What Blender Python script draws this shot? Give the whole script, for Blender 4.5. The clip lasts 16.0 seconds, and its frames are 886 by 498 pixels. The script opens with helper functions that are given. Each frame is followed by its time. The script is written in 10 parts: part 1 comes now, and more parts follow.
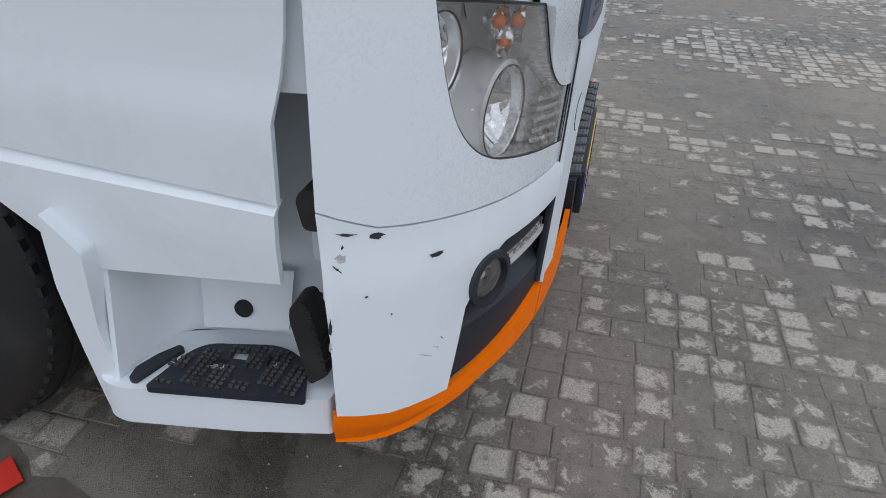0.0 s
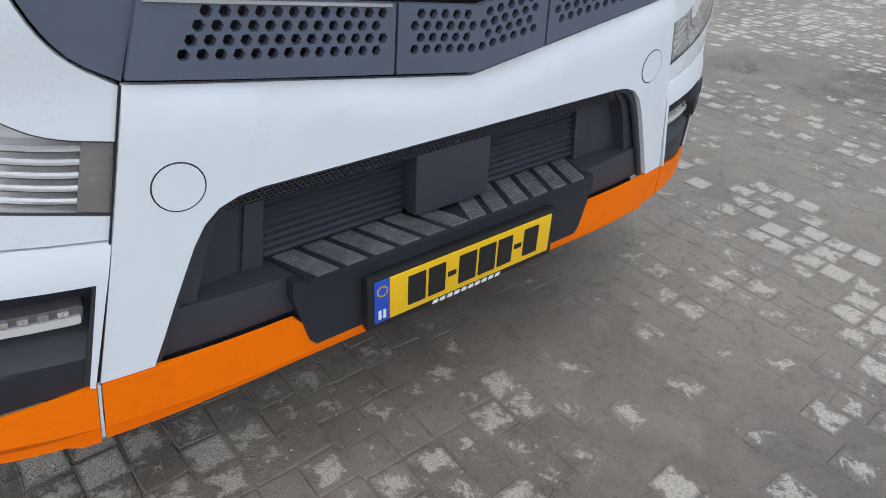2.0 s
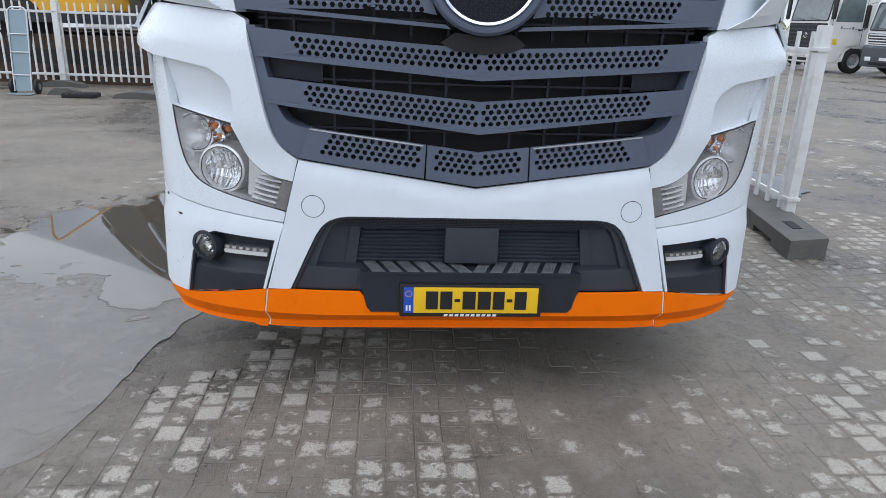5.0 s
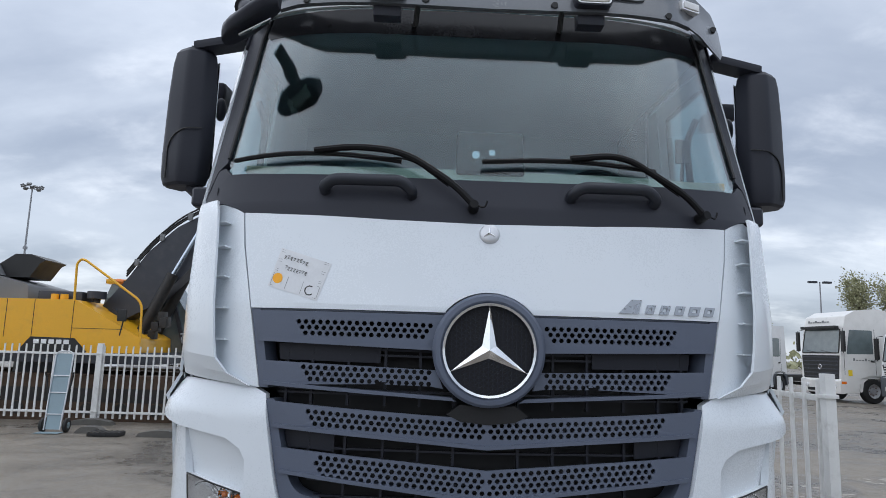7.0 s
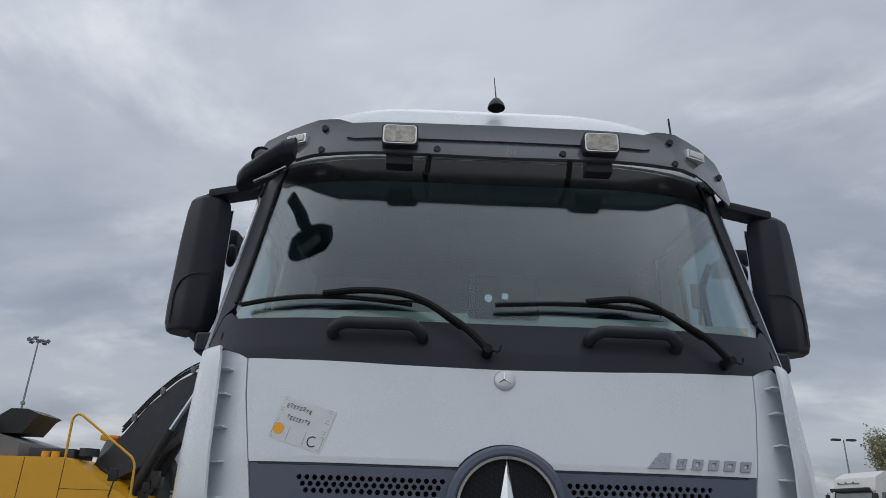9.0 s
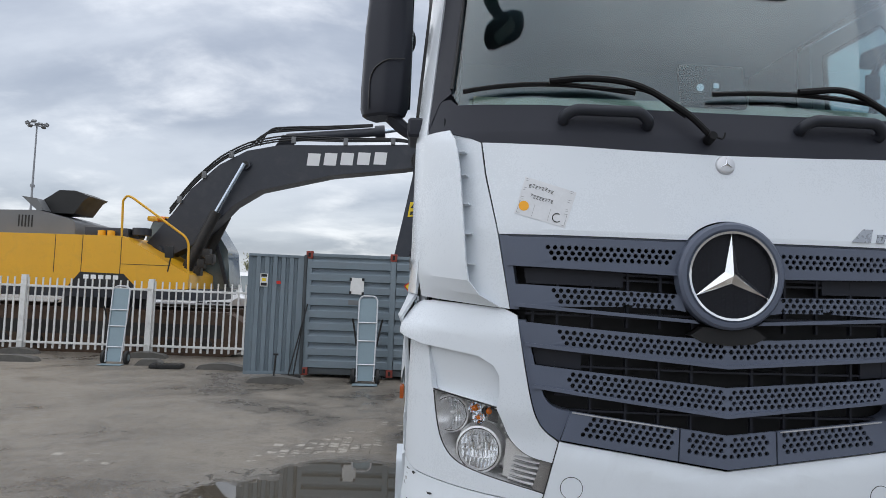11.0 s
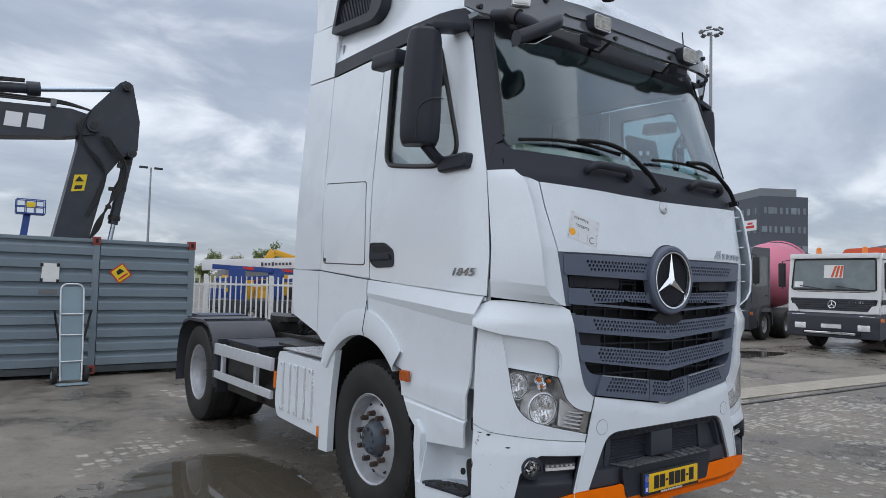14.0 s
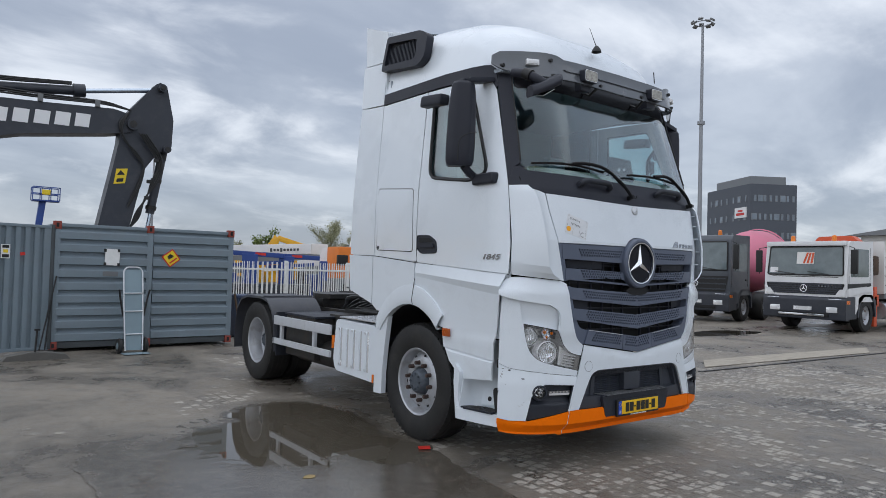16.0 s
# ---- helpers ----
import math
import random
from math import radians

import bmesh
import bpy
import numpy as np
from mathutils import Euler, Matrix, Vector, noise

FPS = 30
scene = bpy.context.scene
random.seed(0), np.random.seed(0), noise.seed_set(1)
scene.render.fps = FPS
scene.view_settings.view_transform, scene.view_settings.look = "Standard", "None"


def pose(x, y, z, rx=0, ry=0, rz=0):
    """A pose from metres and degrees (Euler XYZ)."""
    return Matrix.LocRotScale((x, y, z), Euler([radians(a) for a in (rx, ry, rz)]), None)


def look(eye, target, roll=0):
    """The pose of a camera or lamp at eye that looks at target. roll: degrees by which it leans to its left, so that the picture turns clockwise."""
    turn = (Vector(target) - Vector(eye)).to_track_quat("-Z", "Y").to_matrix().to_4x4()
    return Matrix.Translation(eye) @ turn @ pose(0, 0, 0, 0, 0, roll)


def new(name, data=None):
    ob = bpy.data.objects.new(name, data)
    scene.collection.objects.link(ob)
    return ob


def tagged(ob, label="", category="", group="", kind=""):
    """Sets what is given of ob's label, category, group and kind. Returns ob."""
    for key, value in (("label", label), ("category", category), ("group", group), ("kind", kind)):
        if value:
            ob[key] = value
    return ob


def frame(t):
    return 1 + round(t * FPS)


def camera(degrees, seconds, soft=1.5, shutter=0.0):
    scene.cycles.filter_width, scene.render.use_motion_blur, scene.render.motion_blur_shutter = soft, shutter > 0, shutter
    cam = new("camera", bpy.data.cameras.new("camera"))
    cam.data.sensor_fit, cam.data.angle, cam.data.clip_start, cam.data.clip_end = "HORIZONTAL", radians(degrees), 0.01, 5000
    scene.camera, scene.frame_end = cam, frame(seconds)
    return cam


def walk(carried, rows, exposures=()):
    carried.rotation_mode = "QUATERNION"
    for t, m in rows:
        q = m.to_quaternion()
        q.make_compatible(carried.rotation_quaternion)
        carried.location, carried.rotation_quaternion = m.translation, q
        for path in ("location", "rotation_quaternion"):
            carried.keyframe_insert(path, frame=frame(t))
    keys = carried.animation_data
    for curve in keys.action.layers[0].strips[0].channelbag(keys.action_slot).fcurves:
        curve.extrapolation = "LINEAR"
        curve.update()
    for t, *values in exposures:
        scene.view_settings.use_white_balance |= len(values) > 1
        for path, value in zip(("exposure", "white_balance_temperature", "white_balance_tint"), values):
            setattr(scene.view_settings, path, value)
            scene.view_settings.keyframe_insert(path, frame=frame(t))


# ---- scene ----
cam = camera(66.3, 16.0, 0.6)
PATH = [
    (0, (-2.066, -0.032, 1.353), (-0.417, 0.364, 0.293), 1.8),
    (0.5, (-1.853, -0.377, 1.363), (-0.331, 0.378, 0.308), 1.5),
    (1, (-1.554, -0.629, 1.371), (-0.18, 0.348, 0.296), 2.4),
    (1.5, (-1.215, -0.86, 1.356), (0.024, 0.275, 0.27), 3.4),
    (2, (-0.877, -0.958, 1.325), (0.208, 0.336, 0.253), 3.0),
    (2.5, (-0.595, -1.048, 1.296), (0.234, 0.413, 0.21), 2.8),
    (3, (-0.391, -1.221, 1.331), (-0.057, 0.403, 0.212), 2.8),
    (5.3, (-0.283, -2.504, 1.524), (-0.159, -0.563, 1.06), 1.9),
    (5.5, (-0.263, -2.536, 1.552), (-0.164, -0.567, 1.22), 1.8),
    (6, (-0.262, -2.542, 1.583), (-0.178, -0.546, 1.51), 1.8),
    (6.5, (-0.259, -2.518, 1.611), (-0.185, -0.523, 1.733), 1.8),
    (7, (-0.263, -2.502, 1.639), (-0.198, -0.525, 1.935), 1.7),
    (7.5, (-0.271, -2.502, 1.668), (-0.216, -0.559, 2.14), 1.7),
    (8, (-0.268, -2.493, 1.683), (-0.221, -0.598, 2.32), 1.8),
    (8.5, (-0.265, -2.475, 1.678), (-0.226, -0.607, 2.389), 1.9),
    (9, (-0.281, -2.404, 1.624), (-0.251, -0.542, 2.354), 1.9),
    (9.5, (-0.353, -2.415, 1.562), (-0.344, -0.525, 2.215), 2.0),
    (10, (-0.548, -2.528, 1.553), (-0.546, -0.543, 1.798), 2.0),
    (10.2, (-0.658, -2.541, 1.532), (-0.654, -0.55, 1.714), 2.1),
    (12.3, (-2.299, -2.626, 1.563), (-1.82, -0.687, 1.67), 1.8),
    (12.5, (-2.468, -2.635, 1.56), (-1.886, -0.724, 1.668), 1.8),
    (13, (-2.833, -2.587, 1.591), (-1.984, -0.78, 1.694), 1.6),
    (13.5, (-3.171, -2.426, 1.606), (-2.101, -0.74, 1.707), 1.6),
    (14, (-3.567, -2.478, 1.598), (-2.379, -0.871, 1.695), 1.5),
    (14.5, (-3.881, -2.717, 1.577), (-2.693, -1.111, 1.678), 1.5),
    (15, (-4.11, -2.998, 1.565), (-2.926, -1.389, 1.661), 1.7),
    (15.5, (-4.452, -3.232, 1.549), (-3.263, -1.625, 1.623), 1.8),
    (16, (-4.739, -3.527, 1.559), (-3.534, -1.932, 1.615), 1.6),
]
EXPOSURES = [(0, 0.22, 6330, 10), (1, 0.22, 6330, 10), (1.5, 0.46, 6330, 10), (2.5, 0.74, 6380, 10), (3, 0.80, 6380, 10), (5.5, 0.55, 6150, 10), (7, 0.25, 6200, 10), (8, -0.17, 6350, 10), (9, -0.36, 6450, 10), (9.5, -0.36, 6460, 10), (10, 0.02, 6480, 10), (12.5, 0.31, 6380, 10), (13.5, 0.23, 6280, 10), (14.5, 0.05, 6280, 10), (16, 0.05, 6280, 10)]
walk(cam, [(t, look(eye, target, roll)) for t, eye, target, roll in PATH], EXPOSURES)
# ---- end of the walk ----

# world: overcast sky, brighter towards the zenith, with soft cloud layers
world = bpy.data.worlds.new("overcast_sky")
scene.world = world
world.use_nodes = True
wn, wl = world.node_tree.nodes, world.node_tree.links
wn.clear()
SUN_ELEV, SUN_AZ = radians(64), radians(255)
w_out = wn.new("ShaderNodeOutputWorld")
w_bg = wn.new("ShaderNodeBackground")
w_sky = wn.new("ShaderNodeTexSky")
w_sky.sky_type, w_sky.sun_disc, w_sky.sun_elevation, w_sky.sun_rotation = "NISHITA", False, SUN_ELEV, SUN_AZ
w_geo = wn.new("ShaderNodeTexCoord")
w_sep = wn.new("ShaderNodeSeparateXYZ")
wl.new(w_geo.outputs["Generated"], w_sep.inputs[0])


def w_math(op, a, b=None, clamp=False):
    n = wn.new("ShaderNodeMath")
    n.operation, n.use_clamp = op, clamp
    for slot, v in ((0, a), (1, b)):
        if v is None:
            continue
        if isinstance(v, (int, float)):
            n.inputs[slot].default_value = v
        else:
            wl.new(v, n.inputs[slot])
    return n.outputs[0]


w_h = w_math("MAXIMUM", w_sep.outputs["Z"], 0.0)
w_den = w_math("ADD", w_h, 0.26)
w_vec = wn.new("ShaderNodeCombineXYZ")
wl.new(w_math("DIVIDE", w_sep.outputs["X"], w_den), w_vec.inputs[0])
wl.new(w_math("DIVIDE", w_sep.outputs["Y"], w_den), w_vec.inputs[1])


def w_noise(scale, detail, rough, dist, lo, hi, offset):
    mp = wn.new("ShaderNodeMapping")
    mp.inputs["Location"].default_value = offset
    mp.inputs["Scale"].default_value = (0.80, 1.0, 1.0)
    wl.new(w_vec.outputs[0], mp.inputs[0])
    n = wn.new("ShaderNodeTexNoise")
    n.inputs["Scale"].default_value, n.inputs["Detail"].default_value = scale, detail
    n.inputs["Roughness"].default_value, n.inputs["Distortion"].default_value = rough, dist
    wl.new(mp.outputs[0], n.inputs["Vector"])
    r = wn.new("ShaderNodeMapRange")
    r.interpolation_type = "SMOOTHSTEP"
    r.inputs["From Min"].default_value, r.inputs["From Max"].default_value = lo, hi
    wl.new(n.outputs["Fac"], r.inputs["Value"])
    return r.outputs[0]


def w_mix(fac, a, b, kind="MIX"):
    n = wn.new("ShaderNodeMix")
    n.data_type, n.blend_type = "RGBA", kind
    for slot, v in ((0, fac), (6, a), (7, b)):
        if isinstance(v, (int, float)):
            n.inputs[slot].default_value = v
        elif isinstance(v, tuple):
            n.inputs[slot].default_value = (*v, 1)
        else:
            wl.new(v, n.inputs[slot])
    return n.outputs[2]


CLOUD_DARK, CLOUD_MID, CLOUD_LIGHT = (0.33, 0.365, 0.43), (0.545, 0.58, 0.635), (0.80, 0.82, 0.85)
w_c1 = w_mix(w_noise(1.25, 7, 0.55, 0.35, 0.36, 0.66, (3.1, 7.7, 0)), CLOUD_DARK, CLOUD_MID)
w_c2 = w_mix(w_noise(2.3, 8, 0.56, 0.3, 0.46, 0.74, (11.3, 2.9, 0)), w_c1, CLOUD_LIGHT)
w_zen = w_math("ADD", w_math("MULTIPLY", w_math("POWER", w_h, 1.5), 0.75), 0.87)
w_grad = wn.new("ShaderNodeVectorMath")
w_grad.operation = "SCALE"
wl.new(w_c2, w_grad.inputs[0])
wl.new(w_zen, w_grad.inputs["Scale"])
w_tint = wn.new("ShaderNodeVectorMath")
w_tint.operation = "SCALE"
w_tint.inputs["Scale"].default_value = 0.02
wl.new(w_sky.outputs[0], w_tint.inputs[0])
w_sum = wn.new("ShaderNodeVectorMath")
w_sum.operation = "ADD"
wl.new(w_grad.outputs[0], w_sum.inputs[0])
wl.new(w_tint.outputs[0], w_sum.inputs[1])
wl.new(w_sum.outputs[0], w_bg.inputs["Color"])
w_bg.inputs["Strength"].default_value = 1.0
wl.new(w_bg.outputs[0], w_out.inputs[0])

sun_data = bpy.data.lights.new("sun", "SUN")
sun_data.energy, sun_data.angle, sun_data.color = 0.95, radians(140), (1.0, 0.97, 0.93)
sun = new("sun", sun_data)
sun.matrix_world = look((math.sin(SUN_AZ) * 18.6, math.cos(SUN_AZ) * 18.6, 38), (0, 0, 0))

# materials


class Nodes:
    """A node tree with short ways to add and wire nodes."""

    def __init__(self, name):
        self.m = bpy.data.materials.new(name)
        self.m.use_nodes = True
        self.t = self.m.node_tree
        self.bsdf = self.t.nodes["Principled BSDF"]
        self.out = self.t.nodes["Material Output"]
        tc = self.t.nodes.new("ShaderNodeTexCoord")
        self.obj = tc.outputs["Object"]
        self.pos = self.t.nodes.new("ShaderNodeNewGeometry").outputs["Position"]

    def put(self, socket, v):
        if isinstance(v, (int, float)):
            socket.default_value = v
        elif isinstance(v, tuple):
            socket.default_value = (*v, 1) if len(v) == 3 and socket.type == "RGBA" else v
        else:
            self.t.links.new(v, socket)

    def noise(self, scale, detail=4, rough=0.55, dist=0.0, at=None, stretch=None):
        n = self.t.nodes.new("ShaderNodeTexNoise")
        src = self.obj if at is None else at
        if stretch:
            mp = self.t.nodes.new("ShaderNodeMapping")
            mp.inputs["Scale"].default_value = stretch
            self.put(mp.inputs[0], src)
            src = mp.outputs[0]
        self.put(n.inputs["Vector"], src)
        for k, v in (("Scale", scale), ("Detail", detail), ("Roughness", rough), ("Distortion", dist)):
            n.inputs[k].default_value = v
        return n.outputs["Fac"]

    def range(self, v, lo, hi, a=0.0, b=1.0):
        n = self.t.nodes.new("ShaderNodeMapRange")
        for k, x in (("Value", v), ("From Min", lo), ("From Max", hi), ("To Min", a), ("To Max", b)):
            self.put(n.inputs[k], x)
        return n.outputs[0]

    def mixf(self, f, a, b):
        n = self.t.nodes.new("ShaderNodeMix")
        for slot, v in ((0, f), (2, a), (3, b)):
            self.put(n.inputs[slot], v)
        return n.outputs[0]

    def math(self, op, a, b=0.0):
        n = self.t.nodes.new("ShaderNodeMath")
        n.operation = op
        self.put(n.inputs[0], a)
        self.put(n.inputs[1], b)
        return n.outputs[0]

    def mix(self, fac, a, b, kind="MIX"):
        n = self.t.nodes.new("ShaderNodeMix")
        n.data_type, n.blend_type = "RGBA", kind
        for slot, v in ((0, fac), (6, a), (7, b)):
            self.put(n.inputs[slot], v)
        return n.outputs[2]

    def bump(self, height, strength, dist=0.01):
        n = self.t.nodes.new("ShaderNodeBump")
        n.inputs["Strength"].default_value, n.inputs["Distance"].default_value = strength, dist
        self.put(n.inputs["Height"], height)
        self.put(self.bsdf.inputs["Normal"], n.outputs[0])


def mat(name, base, rough=0.5, metal=0.0, var=0.10, scale=3.0, fine=90.0, bump=0.06, dirt=None, coat=0.0, rvar=0.12, spec=0.5):
    """A surface with a coarse and a fine variation of colour and gloss, fine relief, and dirt (colour, amount, scale)."""
    k = Nodes(name)
    coarse, small = k.noise(scale, 5), k.noise(fine, 3)
    mixed = k.math("ADD", k.math("MULTIPLY", coarse, 0.65), k.math("MULTIPLY", small, 0.35))
    lo = tuple(max(0.0, c * (1 - var)) for c in base)
    hi = tuple(min(1.0, c * (1 + var)) for c in base)
    col = k.mix(k.range(mixed, 0.33, 0.67), lo, hi)
    r = k.range(mixed, 0.3, 0.7, max(0.02, rough - rvar), min(1, rough + rvar))
    if dirt:
        dcol, amount, dscale = dirt
        spots = k.math("MULTIPLY", k.range(k.noise(dscale, 8, 0.68, 0.4), 0.5, 0.78), amount)
        col = k.mix(spots, col, dcol)
        r = k.math("ADD", r, k.math("MULTIPLY", spots, 0.35))
    k.put(k.bsdf.inputs["Base Color"], col)
    k.put(k.bsdf.inputs["Roughness"], r)
    k.bsdf.inputs["Metallic"].default_value = metal
    k.bsdf.inputs["Specular IOR Level"].default_value = spec
    k.bsdf.inputs["Coat Weight"].default_value = coat
    k.bsdf.inputs["Coat Roughness"].default_value = 0.06
    if bump:
        k.bump(small, bump, 0.004)
    return k.m


def glass(name, tint=(0.85, 0.93, 0.92), rough=0.0, see=0.9, gloss=0.05):
    """Thin clear glass: a mirror film by its angle over a tinted see-through sheet."""
    k = Nodes(name)
    t = k.t
    t.nodes.remove(k.bsdf)
    clear, shine, both, film = (t.nodes.new(n) for n in ("ShaderNodeBsdfTransparent", "ShaderNodeBsdfGlossy", "ShaderNodeMixShader", "ShaderNodeLayerWeight"))
    clear.inputs["Color"].default_value = (*tuple(c * see for c in tint), 1)
    shine.inputs["Roughness"].default_value = rough
    film.inputs["Blend"].default_value = 0.5
    f = k.math("ADD", k.math("MULTIPLY", k.math("POWER", film.outputs["Facing"], 2.2), 0.9), gloss)
    t.links.new(f, both.inputs[0])
    t.links.new(clear.outputs[0], both.inputs[1])
    t.links.new(shine.outputs[0], both.inputs[2])
    t.links.new(both.outputs[0], k.out.inputs["Surface"])
    return k.m


GRIME = (0.16, 0.14, 0.11)
M_WHITE = mat("white_truck_paint", (0.745, 0.792, 0.836), 0.28, var=0.010, scale=1.5, fine=160, bump=0.0, coat=0.6, rvar=0.03)
M_WHITEPL = mat("white_moulded_plastic", (0.728, 0.774, 0.815), 0.38, var=0.012, scale=2, fine=200, bump=0.02, rvar=0.05, dirt=(GRIME, 0.10, 4.0))
M_ORANGE = mat("orange_paint", (0.98, 0.185, 0.001), 0.50, var=0.04, scale=3, fine=120, bump=0.03, rvar=0.08, dirt=((0.42, 0.08, 0.01), 0.22, 9.0), spec=0.08)
M_SLATE = mat("slate_grey_plastic", (0.100, 0.119, 0.166), 0.40, var=0.10, scale=3, fine=220, bump=0.05, dirt=((0.16, 0.15, 0.14), 0.06, 5))
M_BLACKPL = mat("black_grained_plastic", (0.017, 0.020, 0.029), 0.50, var=0.2, scale=4, fine=320, bump=0.20, dirt=((0.08, 0.08, 0.082), 0.10, 6), spec=0.45)
M_CHARCOAL = mat("charcoal_plastic", (0.025, 0.027, 0.037), 0.46, var=0.12, scale=3, fine=300, bump=0.12, dirt=((0.08, 0.08, 0.082), 0.05, 4), spec=0.28)
# near-black for gaps, hollows and the underside: their shade put into the colour
M_VOID = mat("void_shade_black", (0.008, 0.008, 0.009), 0.7, var=0.4, bump=0.0)
M_RUBBER = mat("tyre_rubber", (0.012, 0.012, 0.012), 0.62, var=0.25, scale=5, fine=160, bump=0.25, dirt=((0.085, 0.076, 0.066), 0.35, 5))
M_MOUTH = mat("satin_black_bumper_plastic", (0.038, 0.043, 0.056), 0.46, var=0.15, scale=4, fine=300, bump=0.10, spec=0.5)
M_SEAL = mat("black_rubber_seal", (0.010, 0.010, 0.011), 0.5, var=0.2)
M_CHROME = mat("chrome", (0.86, 0.87, 0.88), 0.08, 1.0, var=0.02, bump=0.0, rvar=0.03)
M_REFLECT = mat("lamp_reflector", (0.88, 0.89, 0.90), 0.07, 1.0, var=0.03, fine=60, bump=0.06, rvar=0.06)
M_LAMPIN = mat("silvered_lamp_housing", (0.93, 0.935, 0.94), 0.20, 0.45, var=0.04, scale=18, fine=70, bump=0.05, rvar=0.05)
M_LAMPWHITE = mat("bright_lamp_cell", (0.93, 0.935, 0.94), 0.16, 0.45, var=0.03, scale=20, fine=90, bump=0.03, rvar=0.05)
M_LAMPGREY = mat("lamp_silver_plastic", (0.90, 0.905, 0.91), 0.22, 0.55, var=0.06, bump=0.04)
M_STEEL = mat("painted_silver_rim", (0.46, 0.475, 0.50), 0.36, 0.45, var=0.08, scale=6, fine=90, bump=0.05, dirt=((0.15, 0.10, 0.06), 0.5, 7))
M_ALU = mat("aluminium", (0.62, 0.63, 0.65), 0.38, 0.85, var=0.08, scale=4, fine=140, bump=0.08, dirt=((0.2, 0.19, 0.18), 0.3, 6))
M_WIPER = mat("black_wiper_rubber", (0.007, 0.007, 0.008), 0.45, var=0.1, bump=0.0, spec=0.2)
M_GUARD = mat("silver_side_guard", (0.60, 0.62, 0.65), 0.42, 0.25, var=0.08, scale=6, bump=0.05, dirt=(GRIME, 0.2, 6))
M_NUT = mat("dull_brown_wheel_nut", (0.075, 0.050, 0.042), 0.6, 0.3, var=0.3, scale=30, bump=0.1)
M_GREASE = mat("greasy_black_metal", (0.025, 0.024, 0.023), 0.5, 0.2, var=0.4, scale=9, fine=80, bump=0.3, dirt=((0.12, 0.09, 0.06), 0.4, 10))
M_RUST = mat("rusty_nut", (0.15, 0.085, 0.055), 0.7, 0.3, var=0.4, scale=30, bump=0.3)
M_HUB = mat("hub_grey_metal", (0.085, 0.10, 0.12), 0.55, 0.3, var=0.3, scale=20, bump=0.2)
M_TREAD = mat("galvanised_tread", (0.25, 0.255, 0.265), 0.45, 0.6, var=0.3, scale=14, fine=60, bump=0.3, dirt=((0.10, 0.095, 0.09), 0.6, 12))
M_TREADWORN = mat("worn_dusty_tread_plastic", (0.050, 0.050, 0.050), 0.7, var=0.5, scale=30, fine=140, bump=0.3, dirt=((0.22, 0.19, 0.16), 0.5, 22))
M_YELLOWPLATE = mat("yellow_plate", (0.86, 0.52, 0.01), 0.38, var=0.03, bump=0.02)
M_BLUEPLATE = mat("blue_plate_band", (0.02, 0.08, 0.48), 0.4, var=0.05, bump=0.0)
M_INK = mat("black_ink", (0.012, 0.012, 0.012), 0.5, var=0.1, bump=0.0)
M_WHITEINK = mat("white_ink", (0.8, 0.8, 0.8), 0.5, var=0.03, bump=0.0)
M_AMBER = mat("amber_plastic", (0.75, 0.17, 0.008), 0.25, var=0.1, fine=60, bump=0.1)
M_SMOKE = mat("smoked_visor_plastic", (0.115, 0.124, 0.138), 0.20, var=0.1, bump=0.02, coat=0.4)
M_PAPER = mat("grey_sticker_paper", (0.70, 0.715, 0.735), 0.5, var=0.06, scale=20, bump=0.1)
M_YELLOWDOT = mat("yellow_orange_dot", (0.95, 0.42, 0.01), 0.5, var=0.03, bump=0.0)
M_BEIGE = mat("beige_dash_plastic", (0.46, 0.41, 0.29), 0.6, var=0.06, bump=0.05)
M_DASH = mat("dark_dash_plastic", (0.010, 0.011, 0.014), 0.7, var=0.15, bump=0.1, spec=0.2)
M_HEADLINER = mat("grey_blue_cab_lining", (0.32, 0.36, 0.40), 0.85, var=0.2, scale=1.2, bump=0.0)
M_GLASS = glass("windscreen_glass", (0.80, 0.93, 0.96), see=0.95, gloss=0.047)
M_SIDEGLASS = glass("side_window_glass", (0.82, 0.92, 0.91), see=0.95, gloss=0.07)
M_LENS = glass("clear_lamp_lens", (0.98, 0.98, 0.98), see=0.99, gloss=0.03)
M_MIRROR = mat("mirror_glass", (0.75, 0.78, 0.8), 0.03, 1.0, var=0.01, bump=0.0, rvar=0.01)
M_FENCE = mat("white_fence_paint", (0.74, 0.74, 0.72), 0.5, var=0.05, scale=6, bump=0.05, dirt=((0.22, 0.19, 0.15), 0.45, 7))
M_CONT = mat("grey_blue_container_paint", (0.185, 0.232, 0.265), 0.5, var=0.08, scale=2, bump=0.08, dirt=((0.16, 0.15, 0.14), 0.35, 4))
M_CONTDARK = mat("dark_container_edge", (0.06, 0.07, 0.075), 0.6, var=0.2, bump=0.1)
M_RED = mat("red_brown_casting", (0.26, 0.045, 0.03), 0.6, var=0.25, scale=20, bump=0.2, dirt=(GRIME, 0.4, 12))
M_EXYEL = mat("machine_yellow_paint", (0.80, 0.41, 0.012), 0.38, var=0.05, scale=1.5, bump=0.03, coat=0.2, dirt=((0.25, 0.17, 0.06), 0.2, 3))
M_EXGREY = mat("machine_dark_grey_paint", (0.033, 0.037, 0.048), 0.45, var=0.12, scale=2, bump=0.05, dirt=((0.15, 0.145, 0.14), 0.22, 3))
M_EXMID = mat("machine_mid_grey", (0.17, 0.175, 0.18), 0.5, var=0.1, scale=2, bump=0.05)
M_TRACK = mat("rusty_track_steel", (0.10, 0.065, 0.045), 0.8, 0.3, var=0.4, scale=6, bump=0.3)
